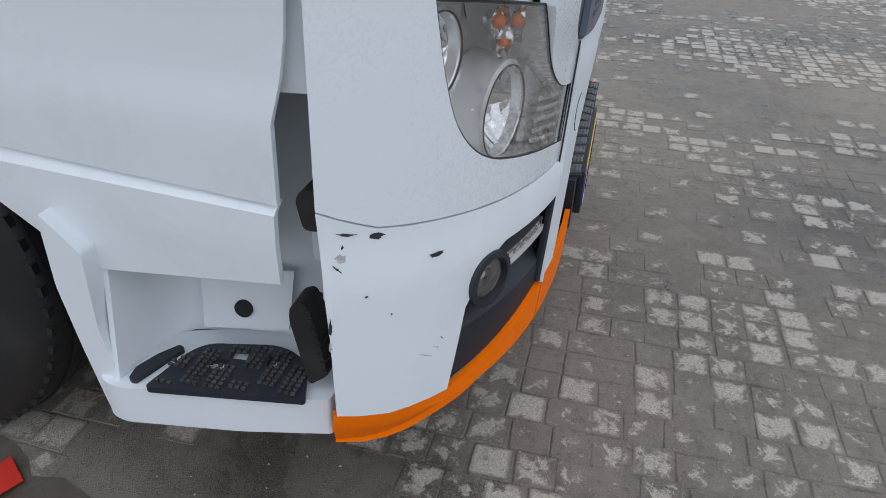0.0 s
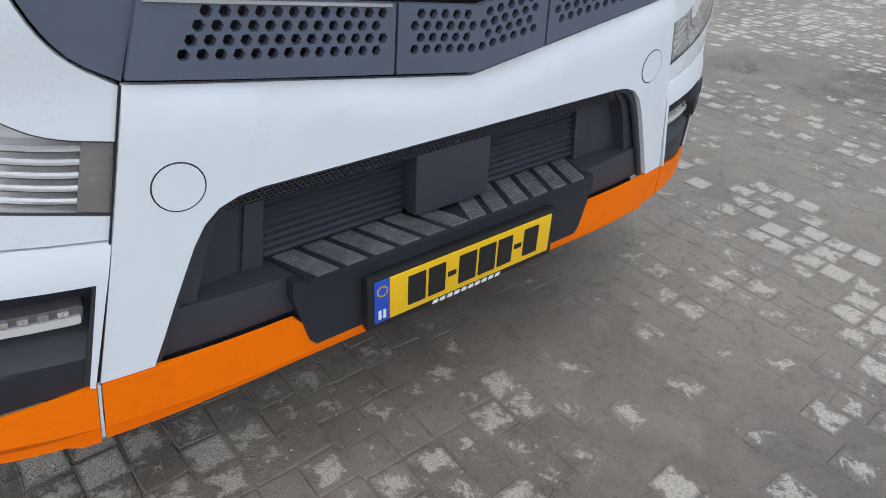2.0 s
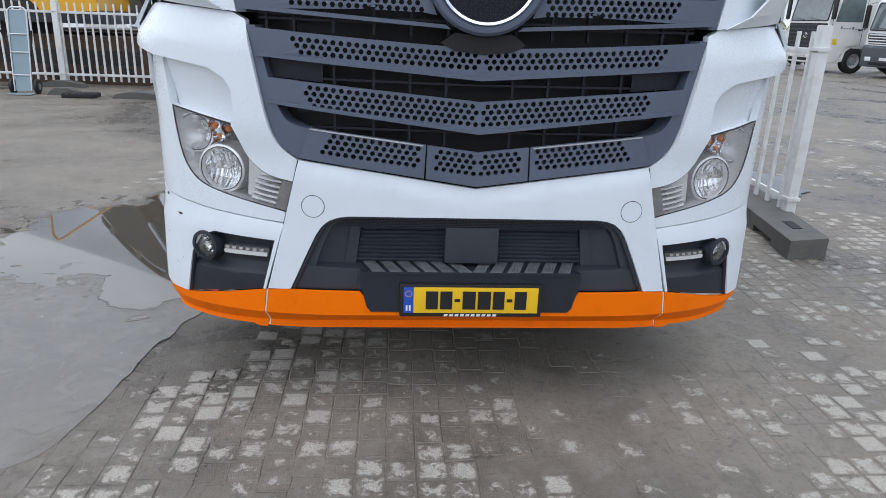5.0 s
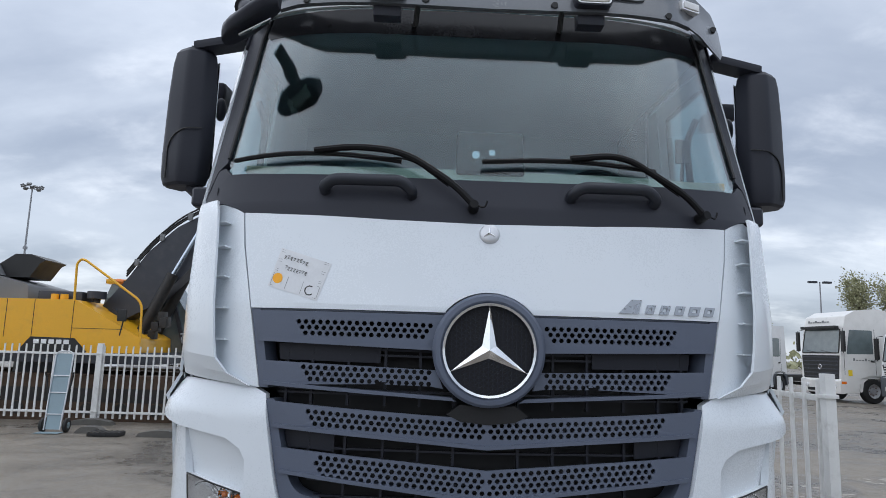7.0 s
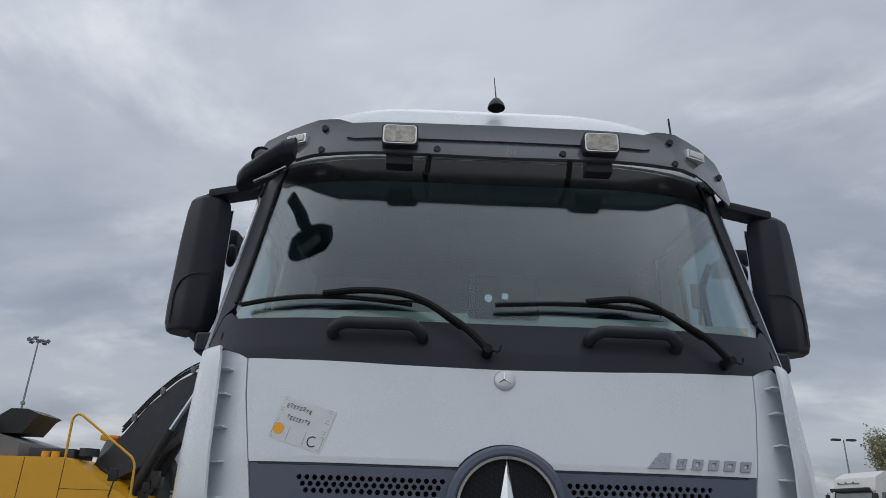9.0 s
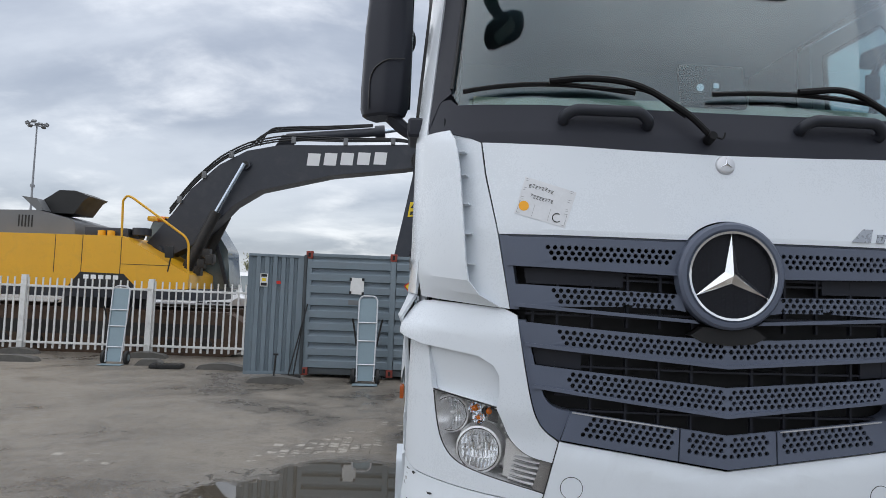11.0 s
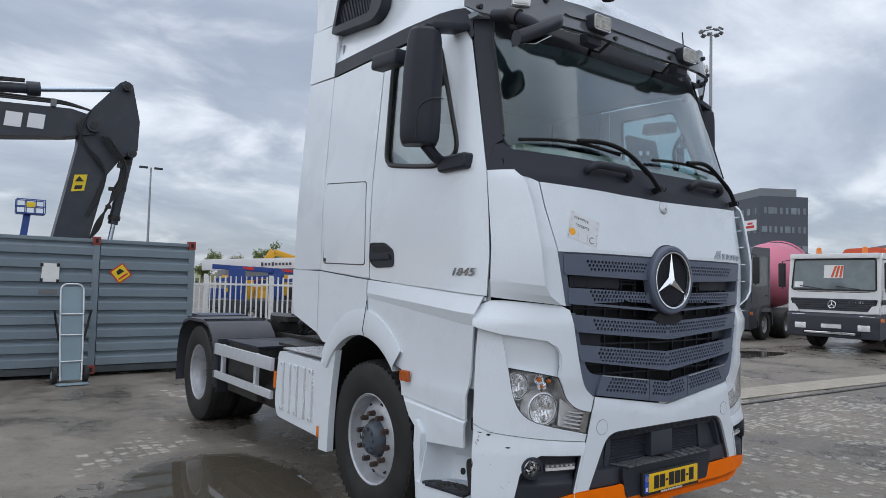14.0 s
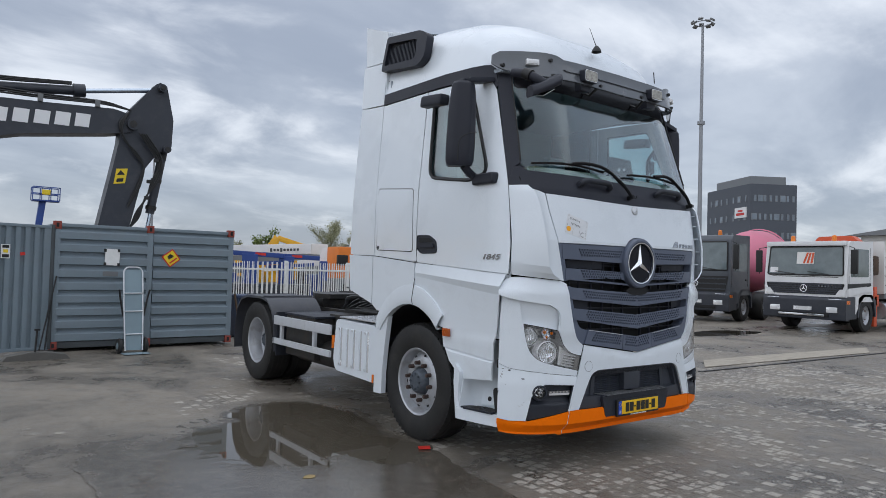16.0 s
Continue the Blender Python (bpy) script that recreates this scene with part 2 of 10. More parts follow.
M_ROD = mat("polished_piston_rod", (0.55, 0.62, 0.70), 0.15, 1.0, var=0.05, bump=0.0)
M_CONC = mat("recycled_grey_plastic_block", (0.115, 0.11, 0.10), 0.8, var=0.2, scale=9, fine=60, bump=0.3, dirt=((0.08, 0.075, 0.07), 0.5, 6))
M_CARTBLUE = mat("hand_truck_blue_grey", (0.25, 0.33, 0.37), 0.45, 0.2, var=0.08, bump=0.05)
M_BGWHITE = mat("white_vehicle_paint", (0.78, 0.78, 0.78), 0.35, var=0.03, bump=0.0, coat=0.3, dirt=(GRIME, 0.15, 2))
M_BGCREAM = mat("cream_vehicle_paint", (0.74, 0.73, 0.70), 0.35, var=0.03, bump=0.0, coat=0.3, dirt=(GRIME, 0.15, 2))
M_BGDARK = mat("anthracite_vehicle_paint", (0.060, 0.068, 0.082), 0.4, var=0.08, bump=0.0, coat=0.3)
M_BGGLASS = mat("dark_cab_glass", (0.125, 0.155, 0.16), 0.06, 0.0, var=0.2, bump=0.0, rvar=0.02, spec=0.9)
M_PINK = mat("faded_pink_drum_paint", (0.60, 0.16, 0.24), 0.5, var=0.08, scale=1.5, bump=0.03, dirt=((0.4, 0.25, 0.25), 0.4, 3))
M_BLUE = mat("lift_blue_paint", (0.018, 0.055, 0.24), 0.42, var=0.08, bump=0.03)
M_ORANGEV = mat("orange_machine_paint", (0.75, 0.20, 0.02), 0.45, var=0.1, bump=0.03)
M_REDORANGE = mat("red_orange_crane_paint", (0.62, 0.09, 0.03), 0.45, var=0.1, bump=0.03)
M_BLDG = mat("dark_grey_facade_panel", (0.085, 0.095, 0.115), 0.6, var=0.10, scale=0.4, fine=4, bump=0.02)
M_BLDGTOP = mat("grey_plant_room_cladding", (0.20, 0.21, 0.22), 0.6, var=0.06, scale=0.6, bump=0.0)
M_PANE = mat("office_window_glass", (0.20, 0.24, 0.28), 0.08, var=0.3, scale=0.3, bump=0.0, spec=0.9)
M_BARK = mat("bark", (0.10, 0.08, 0.06), 0.9, var=0.3, scale=6, bump=0.4)
M_LEAF = mat("spring_leaves", (0.17, 0.22, 0.06), 0.6, var=0.5, scale=2.5, fine=9, bump=0.0)
M_LEAF2 = mat("budding_twigs", (0.30, 0.30, 0.17), 0.7, var=0.35, scale=2.5, fine=9, bump=0.0)
M_MASTSTEEL = mat("galvanised_mast", (0.30, 0.31, 0.33), 0.5, 0.5, var=0.1, bump=0.02)
M_PAPERW = mat("white_paper", (0.78, 0.78, 0.76), 0.7, var=0.05, scale=15, bump=0.1)
M_YELLOWS = mat("yellow_sign", (0.80, 0.58, 0.02), 0.45, var=0.05, bump=0.0)
M_REDS = mat("red_print", (0.60, 0.03, 0.02), 0.45, var=0.05, bump=0.0)
M_BLUEBIN = mat("dark_blue_plastic", (0.03, 0.05, 0.11), 0.5, var=0.15, bump=0.06)

# mesh helpers
from mathutils.geometry import tessellate_polygon


def thing(name, label, category, group="", loc=(0, 0, 0), rz=0.0):
    ob = new(name)
    ob.empty_display_size = 0.2
    ob.matrix_world = pose(*loc, 0, 0, rz)
    return tagged(ob, label, category, group)


def part(name, bm, material, parent=None, label="", smooth=0.6, recalc=True):
    """Links a bmesh as one mesh object under a thing or a part; edges sharper than smooth (radians) stay hard."""
    if recalc:
        bmesh.ops.recalc_face_normals(bm, faces=bm.faces)
    for f in bm.faces:
        f.smooth = smooth > 0
    if smooth > 0:
        for e in bm.edges:
            if len(e.link_faces) == 2 and e.calc_face_angle(0) > smooth:
                e.smooth = False
    me = bpy.data.meshes.new(name)
    bm.to_mesh(me)
    bm.free()
    me.materials.append(material)
    ob = new(name, me)
    if parent:
        ob.parent = parent
    if label:
        tagged(ob, label)
    return ob


def solo(name, bm, material, label, category, group="", kind="", smooth=0.6):
    return tagged(part(name, bm, material, None, smooth=smooth), label, category, group, kind)


def join(*bms):
    out = bms[0]
    for b in bms[1:]:
        m = bpy.data.meshes.new("tmp")
        b.to_mesh(m)
        b.free()
        out.from_mesh(m)
        bpy.data.meshes.remove(m)
    return out


def moved(bm, m):
    bmesh.ops.transform(bm, matrix=m, verts=bm.verts)
    return bm


def box(x0, x1, y0, y1, z0, z1, bevel=0.0, seg=2):
    bm = bmesh.new()
    bmesh.ops.create_cube(bm, size=1)
    bmesh.ops.transform(bm, matrix=Matrix.LocRotScale(((x0 + x1) / 2, (y0 + y1) / 2, (z0 + z1) / 2), None, (abs(x1 - x0), abs(y1 - y0), abs(z1 - z0))), verts=bm.verts)
    if bevel:
        bmesh.ops.bevel(bm, geom=list(bm.edges), offset=bevel, segments=seg, profile=0.7, affect="EDGES")
    return bm


def rod(a, b, r, r2=None, seg=10):
    """A solid round bar from a to b."""
    a, b = Vector(a), Vector(b)
    bm = bmesh.new()
    bmesh.ops.create_cone(bm, cap_ends=True, segments=seg, radius1=r, radius2=r if r2 is None else r2, depth=(b - a).length)
    turn = (b - a).to_track_quat("Z", "Y").to_matrix().to_4x4()
    return moved(bm, Matrix.Translation((a + b) / 2) @ turn)


def bar(a, b, w, h, bevel=0.0, up=(0, 0, 1)):
    """A rectangular bar from a to b, w across and h along up."""
    a, b, up = Vector(a), Vector(b), Vector(up)
    d = (b - a).normalized()
    side = d.cross(up).normalized()
    upv = side.cross(d)
    m = Matrix((side, d, upv)).transposed().to_4x4()
    m.translation = (a + b) / 2
    n = (b - a).length / 2
    return moved(box(-w / 2, w / 2, -n, n, -h / 2, h / 2, bevel), m)


def sweep(points, r, seg=8, closed=False):
    """A tube along points."""
    pts = [Vector(p) for p in points]
    bm = bmesh.new()
    rings = []
    n = len(pts)
    side = None
    for i, p in enumerate(pts):
        if closed:
            d = (pts[(i + 1) % n] - pts[i - 1]).normalized()
        else:
            d = (pts[min(i + 1, n - 1)] - pts[max(i - 1, 0)]).normalized()
        if side is None:
            side = d.orthogonal().normalized()
        side = (side - d * side.dot(d)).normalized()
        up = d.cross(side)
        rr = r[i] if isinstance(r, (list, tuple)) else r
        rings.append([bm.verts.new(p + side * (math.cos(a) * rr) + up * (math.sin(a) * rr)) for a in (2 * math.pi * k / seg for k in range(seg))])
    for i in range(n if closed else n - 1):
        a, b = rings[i], rings[(i + 1) % n]
        for k in range(seg):
            bm.faces.new((a[k], a[(k + 1) % seg], b[(k + 1) % seg], b[k]))
    if not closed:
        bm.faces.new(rings[0][::-1])
        bm.faces.new(rings[-1])
    return bm


def arc_pts(points, r=0.05, n=5):
    """Rounds the inner corners of a 3D path."""
    pts = [Vector(p) for p in points]
    out = [pts[0]]
    for a, b, c in zip(pts, pts[1:], pts[2:]):
        u, v = (a - b), (c - b)
        k = min(r, u.length / 2.1, v.length / 2.1)
        p, q = b + u.normalized() * k, b + v.normalized() * k
        for i in range(n + 1):
            t = i / n
            out.append(p * (1 - t) ** 2 + b * 2 * t * (1 - t) + q * t * t)
    return out + [pts[-1]]


def lathe(profile, seg=32, axis="x", closed=False, caps=False):
    """Turns (radius, along) pairs about an axis through the origin."""
    bm = bmesh.new()
    rings = []
    for r, h in profile:
        ring = []
        for k in range(seg):
            a = 2 * math.pi * k / seg
            c, s = r * math.cos(a), r * math.sin(a)
            ring.append(bm.verts.new({"x": (h, c, s), "y": (c, h, s), "z": (c, s, h)}[axis]))
        rings.append(ring)
    pairs = list(zip(rings, rings[1:])) + ([(rings[-1], rings[0])] if closed else [])
    for a, b in pairs:
        for k in range(seg):
            bm.faces.new((a[k], a[(k + 1) % seg], b[(k + 1) % seg], b[k]))
    if caps:
        for ring in (rings[0], rings[-1]):
            bm.faces.new(ring)
    bmesh.ops.remove_doubles(bm, verts=bm.verts, dist=1e-6)
    return bm


def rounded(pts, r, n=4):
    """A 2D outline with its corners rounded; r one radius or one a corner."""
    out = []
    m = len(pts)
    for i in range(m):
        a, b, c = (Vector((*pts[j % m], 0)) for j in (i - 1, i, i + 1))
        rr = r[i] if isinstance(r, (list, tuple)) else r
        u, v = a - b, c - b
        if rr <= 0:
            out.append((b.x, b.y))
            continue
        k = min(rr, u.length / 2.05, v.length / 2.05)
        p, q = b + u.normalized() * k, b + v.normalized() * k
        for t in (j / n for j in range(n + 1)):
            w = p * (1 - t) ** 2 + b * 2 * t * (1 - t) + q * t * t
            out.append((w.x, w.y))
    return out


def circle(cx, cy, r, n=24, a0=0.0, a1=360.0):
    full = abs(a1 - a0) >= 360
    return [(cx + r * math.cos(radians(a0 + (a1 - a0) * k / (n if full else n - 1))), cy + r * math.sin(radians(a0 + (a1 - a0) * k / (n if full else n - 1)))) for k in range(n)]


def sheet(outline, holes=(), du=None, dv=None):
    """A flat bmesh of an outline with holes, cut along a grid of du and dv."""
    loops = [list(outline)] + [list(h) for h in holes]
    flat = [p for lp in loops for p in lp]
    bm = bmesh.new()
    vs = [bm.verts.new((*p, 0)) for p in flat]
    for tri in tessellate_polygon([[Vector((*p, 0)) for p in lp] for lp in loops]):
        try:
            bm.faces.new([vs[i] for i in tri])
        except ValueError:
            pass
    bmesh.ops.remove_doubles(bm, verts=bm.verts, dist=1e-5)
    us, ws = [p[0] for p in flat], [p[1] for p in flat]
    for lo, hi, d, no in ((min(us), max(us), du, (1, 0, 0)), (min(ws), max(ws), dv, (0, 1, 0))):
        if d:
            k = math.floor(lo / d) + 1
            while k * d < hi - 1e-6:
                co = (k * d, 0, 0) if no[0] else (0, k * d, 0)
                bmesh.ops.bisect_plane(bm, geom=bm.verts[:] + bm.edges[:] + bm.faces[:], plane_co=co, plane_no=no, dist=1e-6)
                k += 1
    return bm


def thicken(flat, place, thick):
    """A solid from a flat bmesh: place(u, v, depth) gives each point; depth 0 is the face, thick its back."""
    bm = bmesh.new()
    flat.verts.ensure_lookup_table()
    flat.verts.index_update()
    front = [bm.verts.new(place(v.co.x, v.co.y, 0.0)) for v in flat.verts]
    back = [bm.verts.new(place(v.co.x, v.co.y, thick)) for v in flat.verts]
    for f in flat.faces:
        ids = [v.index for v in f.verts]
        bm.faces.new([front[i] for i in ids])
        bm.faces.new([back[i] for i in reversed(ids)])
    for e in flat.edges:
        if len(e.link_faces) == 1:
            i, j = e.verts[0].index, e.verts[1].index
            bm.faces.new((front[i], back[i], back[j], front[j]))
    flat.free()
    return bm


def slab(outline, plane, at, thick, holes=()):
    """A plate from a 2D outline. plane 'xz': outline is (x, z), face at y=at, back at y=at+thick; 'yz': (y, z), x=at; 'xy': (x, y), z=at."""
    def place(u, v, d):
        return {"xz": (u, at + d, v), "yz": (at + d, u, v), "xy": (u, v, at + d)}[plane]
    return thicken(sheet(outline, holes), place, thick)


def text_bm(words, size, shear=0.0, depth=0.004, bold=0.0):
    """Raised letters in the xy plane, centred."""
    cu = bpy.data.curves.new("tmp_text", "FONT")
    cu.body, cu.size, cu.extrude, cu.align_x, cu.align_y, cu.shear, cu.offset = words, size, depth, "CENTER", "CENTER", shear, bold
    cu.resolution_u = 3
    ob = bpy.data.objects.new("tmp_text", cu)
    me = bpy.data.meshes.new_from_object(ob)
    bm = bmesh.new()
    bm.from_mesh(me)
    bpy.data.objects.remove(ob)
    bpy.data.curves.remove(cu)
    bpy.data.meshes.remove(me)
    return bm

# ---- ground ----
def mud_nodes(k):
    """Dried and damp mud on the paving, shared by sheet and blocks: colour, damp, fine and coarse grain."""
    big = k.noise(0.42, 8, 0.62, 0.7, at=k.pos)
    mid = k.noise(2.4, 8, 0.66, 0.5, at=k.pos)
    streak = k.noise(9.0, 7, 0.7, 0.8, at=k.pos)
    fine = k.noise(42, 6, 0.7, at=k.pos)
    grit = k.noise(230, 3, 0.6, at=k.pos)
    wet = k.range(k.math("ADD", k.math("MULTIPLY", big, 0.62), k.math("MULTIPLY", mid, 0.38)), 0.43, 0.585)
    dry = k.mix(k.range(mid, 0.32, 0.68), (0.185, 0.160, 0.128), (0.292, 0.257, 0.210))
    col = k.mix(wet, dry, (0.080, 0.067, 0.052))
    col = k.mix(k.math("MULTIPLY", k.range(streak, 0.52, 0.68), 0.45), col, (0.260, 0.243, 0.215))
    col = k.mix(k.math("MULTIPLY", k.range(streak, 0.46, 0.32), 0.5), col, (0.070, 0.061, 0.051))
    col = k.mix(k.math("MULTIPLY", k.range(grit, 0.54, 0.70), 0.75), col, (0.30, 0.275, 0.24))
    col = k.mix(k.math("MULTIPLY", k.range(fine, 0.55, 0.68), 0.45), col, (0.048, 0.041, 0.034))
    rough = k.math("ADD", k.range(wet, 0.0, 1.0, 0.72, 0.22), k.math("MULTIPLY", k.math("SUBTRACT", fine, 0.5), 0.35))
    height = k.math("ADD", k.math("ADD", k.math("MULTIPLY", fine, 0.5), k.math("MULTIPLY", grit, 0.35)), k.math("MULTIPLY", streak, 0.8))
    return col, rough, height


def ground_material():
    """Worn concrete block paving under a skin of mud, damp in places."""
    k = Nodes("muddy_block_paving")
    col, rough, height = mud_nodes(k)
    k.put(k.bsdf.inputs["Base Color"], col)
    k.put(k.bsdf.inputs["Roughness"], rough)
    k.bump(height, 0.8, 0.012)
    return k.m


M_GROUND = ground_material()
gb = bmesh.new()
gn = [-1500, -400, -120, -60, -30, -15, 0, 15, 30, 60, 120, 400, 1500]
gv = {(x, y): gb.verts.new((x, y, 0)) for x in gn for y in gn}
for a, b in zip(gn, gn[1:]):
    for c, d in zip(gn, gn[1:]):
        gb.faces.new((gv[a, c], gv[b, c], gv[b, d], gv[a, d]))
ground = solo("ground", gb, M_GROUND, "muddy concrete block paving of a truck yard, damp in places", "ground", kind="structure")

# ---- the tractor unit ----
# Its skin is a surface S(s, z): s runs from the middle of the front round the corner and along the side.
PX0, PY0, PA, PB = 0.45, 0.03, 0.79, 0.42
_th = np.linspace(0, np.pi / 2, 200)
_ex, _ey = PX0 + PA * np.sin(_th) ** 0.92, PY0 + PB * (1 - np.cos(_th) ** 0.92)
_arc = np.concatenate([[0], np.cumsum(np.hypot(np.diff(_ex), np.diff(_ey)))])
_arc *= 0.9847 / _arc[-1]
S1 = PX0 + float(_arc[-1])


def plan(s):
    a = abs(s)
    if a < PX0:
        x, y = a, PY0
    elif a < S1:
        x, y = float(np.interp(a - PX0, _arc, _ex)), float(np.interp(a - PX0, _arc, _ey))
    else:
        x, y = PX0 + PA, PY0 + PB + a - S1
    return math.copysign(x, s), y


def skin(s, z):
    x, y = plan(s)
    w = 1.0 if y < 0.45 else max(0.0, 1 - (y - 0.45) / 0.9)
    lean = float(np.interp(z, [0, 1.8, 2.2, 3.4], [0, 0, 0.06, 0.444]))
    narrow = float(np.interp(z, [0, 2.2, 3.3, 4.2], [0, 0, 0.058, 0.105]))
    return Vector((x * (1 - narrow), y + lean * w, z))


def outward(s, z):
    e = 1e-3
    n = (skin(s + e, z) - skin(s - e, z)).cross(skin(s, z + e) - skin(s, z - e)).normalized()
    return n


def on_skin(s, z, off=0.0):
    return skin(s, z) + outward(s, z) * off


def panel(outline, thick=0.012, off=0.0, holes=(), du=0.07, dv=0.16, bulge=None, side=1):
    """A sheet on the skin; outline in (s, z) with s >= 0 for one side, mirrored by side=-1."""
    flat = sheet(outline, holes, du, dv)

    def place(u, v, d):
        o = off + (bulge(u, v) if bulge else 0.0)
        p = on_skin(u, v, o - d)
        return (p.x * side, p.y, p.z)
    return thicken(flat, place, thick)


def facets(rows, thick, side=1, n=8, m=3):
    """A creased sheet on the skin: rows of (s, z, offset) with equal lengths, split finer along and across."""
    fine_rows = []
    for a, b in zip(rows, rows[1:]):
        for k in range(m):
            fine_rows.append([tuple(p + (q - p) * k / m for p, q in zip(u, v)) for u, v in zip(a, b)])
    fine_rows.append(rows[-1])
    bm = bmesh.new()
    front, back = [], []
    for r in fine_rows:
        pts = []
        for u, v in zip(r, r[1:]):
            pts += [tuple(p + (q - p) * k / n for p, q in zip(u, v)) for k in range(n)]
        pts.append(r[-1])
        for store, d in ((front, 0.0), (back, thick)):
            line = []
            for s, z, o in pts:
                p = on_skin(s, z, o - d)
                line.append(bm.verts.new((p.x * side, p.y, p.z)))
            store.append(line)
    for g in (front, back):
        for a, b in zip(g, g[1:]):
            for i in range(len(a) - 1):
                bm.faces.new((a[i], a[i + 1], b[i + 1], b[i]))
    edge = front[0] + [r[-1] for r in front[1:]] + front[-1][-2::-1] + [r[0] for r in front[-2:0:-1]]
    edge2 = back[0] + [r[-1] for r in back[1:]] + back[-1][-2::-1] + [r[0] for r in back[-2:0:-1]]
    for i in range(len(edge)):
        j = (i + 1) % len(edge)
        bm.faces.new((edge[i], edge[j], edge2[j], edge2[i]))
    return bm


def smooth01(x, a, b):
    t = min(1.0, max(0.0, (x - a) / (b - a)))
    return t * t * (3 - 2 * t)


def ys(y):
    return y + 0.985


def mirror_poly(half):
    """A closed outline from its half with s >= 0, listed from top to bottom."""
    return [(s, z) for s, z in half] + [(-s, z) for s, z in reversed(half) if s > 1e-6]


truck = thing("tractor_truck", "white two-axle tractor unit with orange bumper lip and dark grille", "truck")
STAR_Z, STAR_R = 1.645, 0.208

# front: hood flap
half = [(0, 2.127), (0.4, 2.133), (0.8, 2.147), (0.975, 2.157), (0.955, 2.02), (0.9, 1.779)]
hood = half + [(x, z) for x, z in [(0.161, 1.779)]] + [(x, z) for x, z in circle(0, STAR_Z, STAR_R + 0.006, 14, 40, 90)][:-1]
hood = hood + [(0, STAR_Z + STAR_R + 0.006)]
part("hood_flap", panel(mirror_poly(hood), 0.02, 0.0, du=0.08, dv=0.1), M_WHITE, truck, "white front flap above the grille")
part("hood_edge", panel(mirror_poly([(0, 1.79), (0.9, 1.79), (0.898, 1.772), (0, 1.772)]), 0.03, -0.012, du=0.08), M_SLATE, truck)

# near-black sheet behind the slats, in place of the shade between them
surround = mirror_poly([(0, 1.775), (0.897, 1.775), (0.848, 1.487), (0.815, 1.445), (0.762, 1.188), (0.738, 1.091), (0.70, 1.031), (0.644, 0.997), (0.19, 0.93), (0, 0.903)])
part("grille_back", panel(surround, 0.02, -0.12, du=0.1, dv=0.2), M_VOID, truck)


def soft_line(pts, rounds=2):
    """Rounds off the inner corners of an open line, keeping its ends."""
    for _ in range(rounds):
        out = [pts[0]]
        for a, b in zip(pts, pts[1:]):
            out += [(a[0] * 0.75 + b[0] * 0.25, a[1] * 0.75 + b[1] * 0.25), (a[0] * 0.25 + b[0] * 0.75, a[1] * 0.25 + b[1] * 0.75)]
        pts = out + [pts[-1]]
    return pts


def frame_strip(outer, inner, off, thick=0.05):
    """A strip on either side between two lines with softened bends."""
    outer, inner = soft_line(outer), soft_line(inner)
    out = []
    for side in (1, -1):
        out.append(panel(outer + inner[::-1], thick, off, du=0.06, dv=0.1, side=side))
    return out


for bm in frame_strip([(0.9, 1.776), (0.872, 1.63), (0.846, 1.486)], [(0.864, 1.776), (0.836, 1.63), (0.812, 1.486)], -0.004, 0.10):
    part("grille_frame", bm, M_SLATE, truck)
for bm in frame_strip([(0.818, 1.446), (0.790, 1.32), (0.764, 1.188), (0.740, 1.091), (0.705, 1.031), (0.644, 0.993)],
                      [(0.784, 1.446), (0.752, 1.30), (0.722, 1.19), (0.690, 1.128), (0.640, 1.108), (0.604, 1.104)], -0.003, 0.09):
    part("grille_frame", bm, M_SLATE, truck)


def hex_holes(inside, s0, s1, zfun, rows, pitch=0.0272, row=0.0208, r=0.0096):
    out = []
    n = int(max(abs(s0), abs(s1)) / pitch) + 2
    for j in range(rows):
        for i in range(-n, n + 1):
            s = (i + (0.5 if j % 2 else 0.0)) * pitch
            if not s0 + r <= s <= s1 - r:
                continue
            z = zfun(s) - j * row
            if inside(s, z, j):
                out.append([(s + r * math.cos(radians(a)), z + r * math.sin(radians(a))) for a in (0, 60, 120, 180, 240, 300)])
    return out


def lerp(x, x0, y0, x1, y1):
    return y0 + (y1 - y0) * (x - x0) / (x1 - x0)


# upper two slats, either side of the emblem
UP = (
    ([(0.868, 1.770), (0.862, 1.656), (0.19, 1.638), (0.17, 1.770)], 0.735, 0.205, 1.731, 1.729, 3),
    ([(0.834, 1.585), (0.831, 1.497), (0.115, 1.456), (0.165, 1.50), (0.19, 1.566)], 0.70, 0.205, 1.565, 1.557, 3),
)
for side in (1, -1):
    for outline, ho, hi, zo, zi, rows in UP:
        holes = hex_holes(lambda s, z, j: s < ho - 0.018 * j and (s - 0) ** 2 + (z - STAR_Z) ** 2 > (STAR_R + 0.016) ** 2, hi, ho, lambda s: lerp(s, ho, zo, hi, zi), rows)
        part("grille_slat", panel(outline, 0.012, 0.0, holes, du=0.09, dv=None, side=side), M_SLATE, truck, "perforated slate-grey grille slat")
        lo = [(outline[1][0], outline[1][1] + 0.014), outline[1], (outline[2][0], outline[2][1]), (outline[2][0] + 0.02, outline[2][1] + 0.014)]
        part("slat_lip", panel(lo, 0.06, 0.006, du=0.09, dv=None, side=side), M_SLATE, truck)


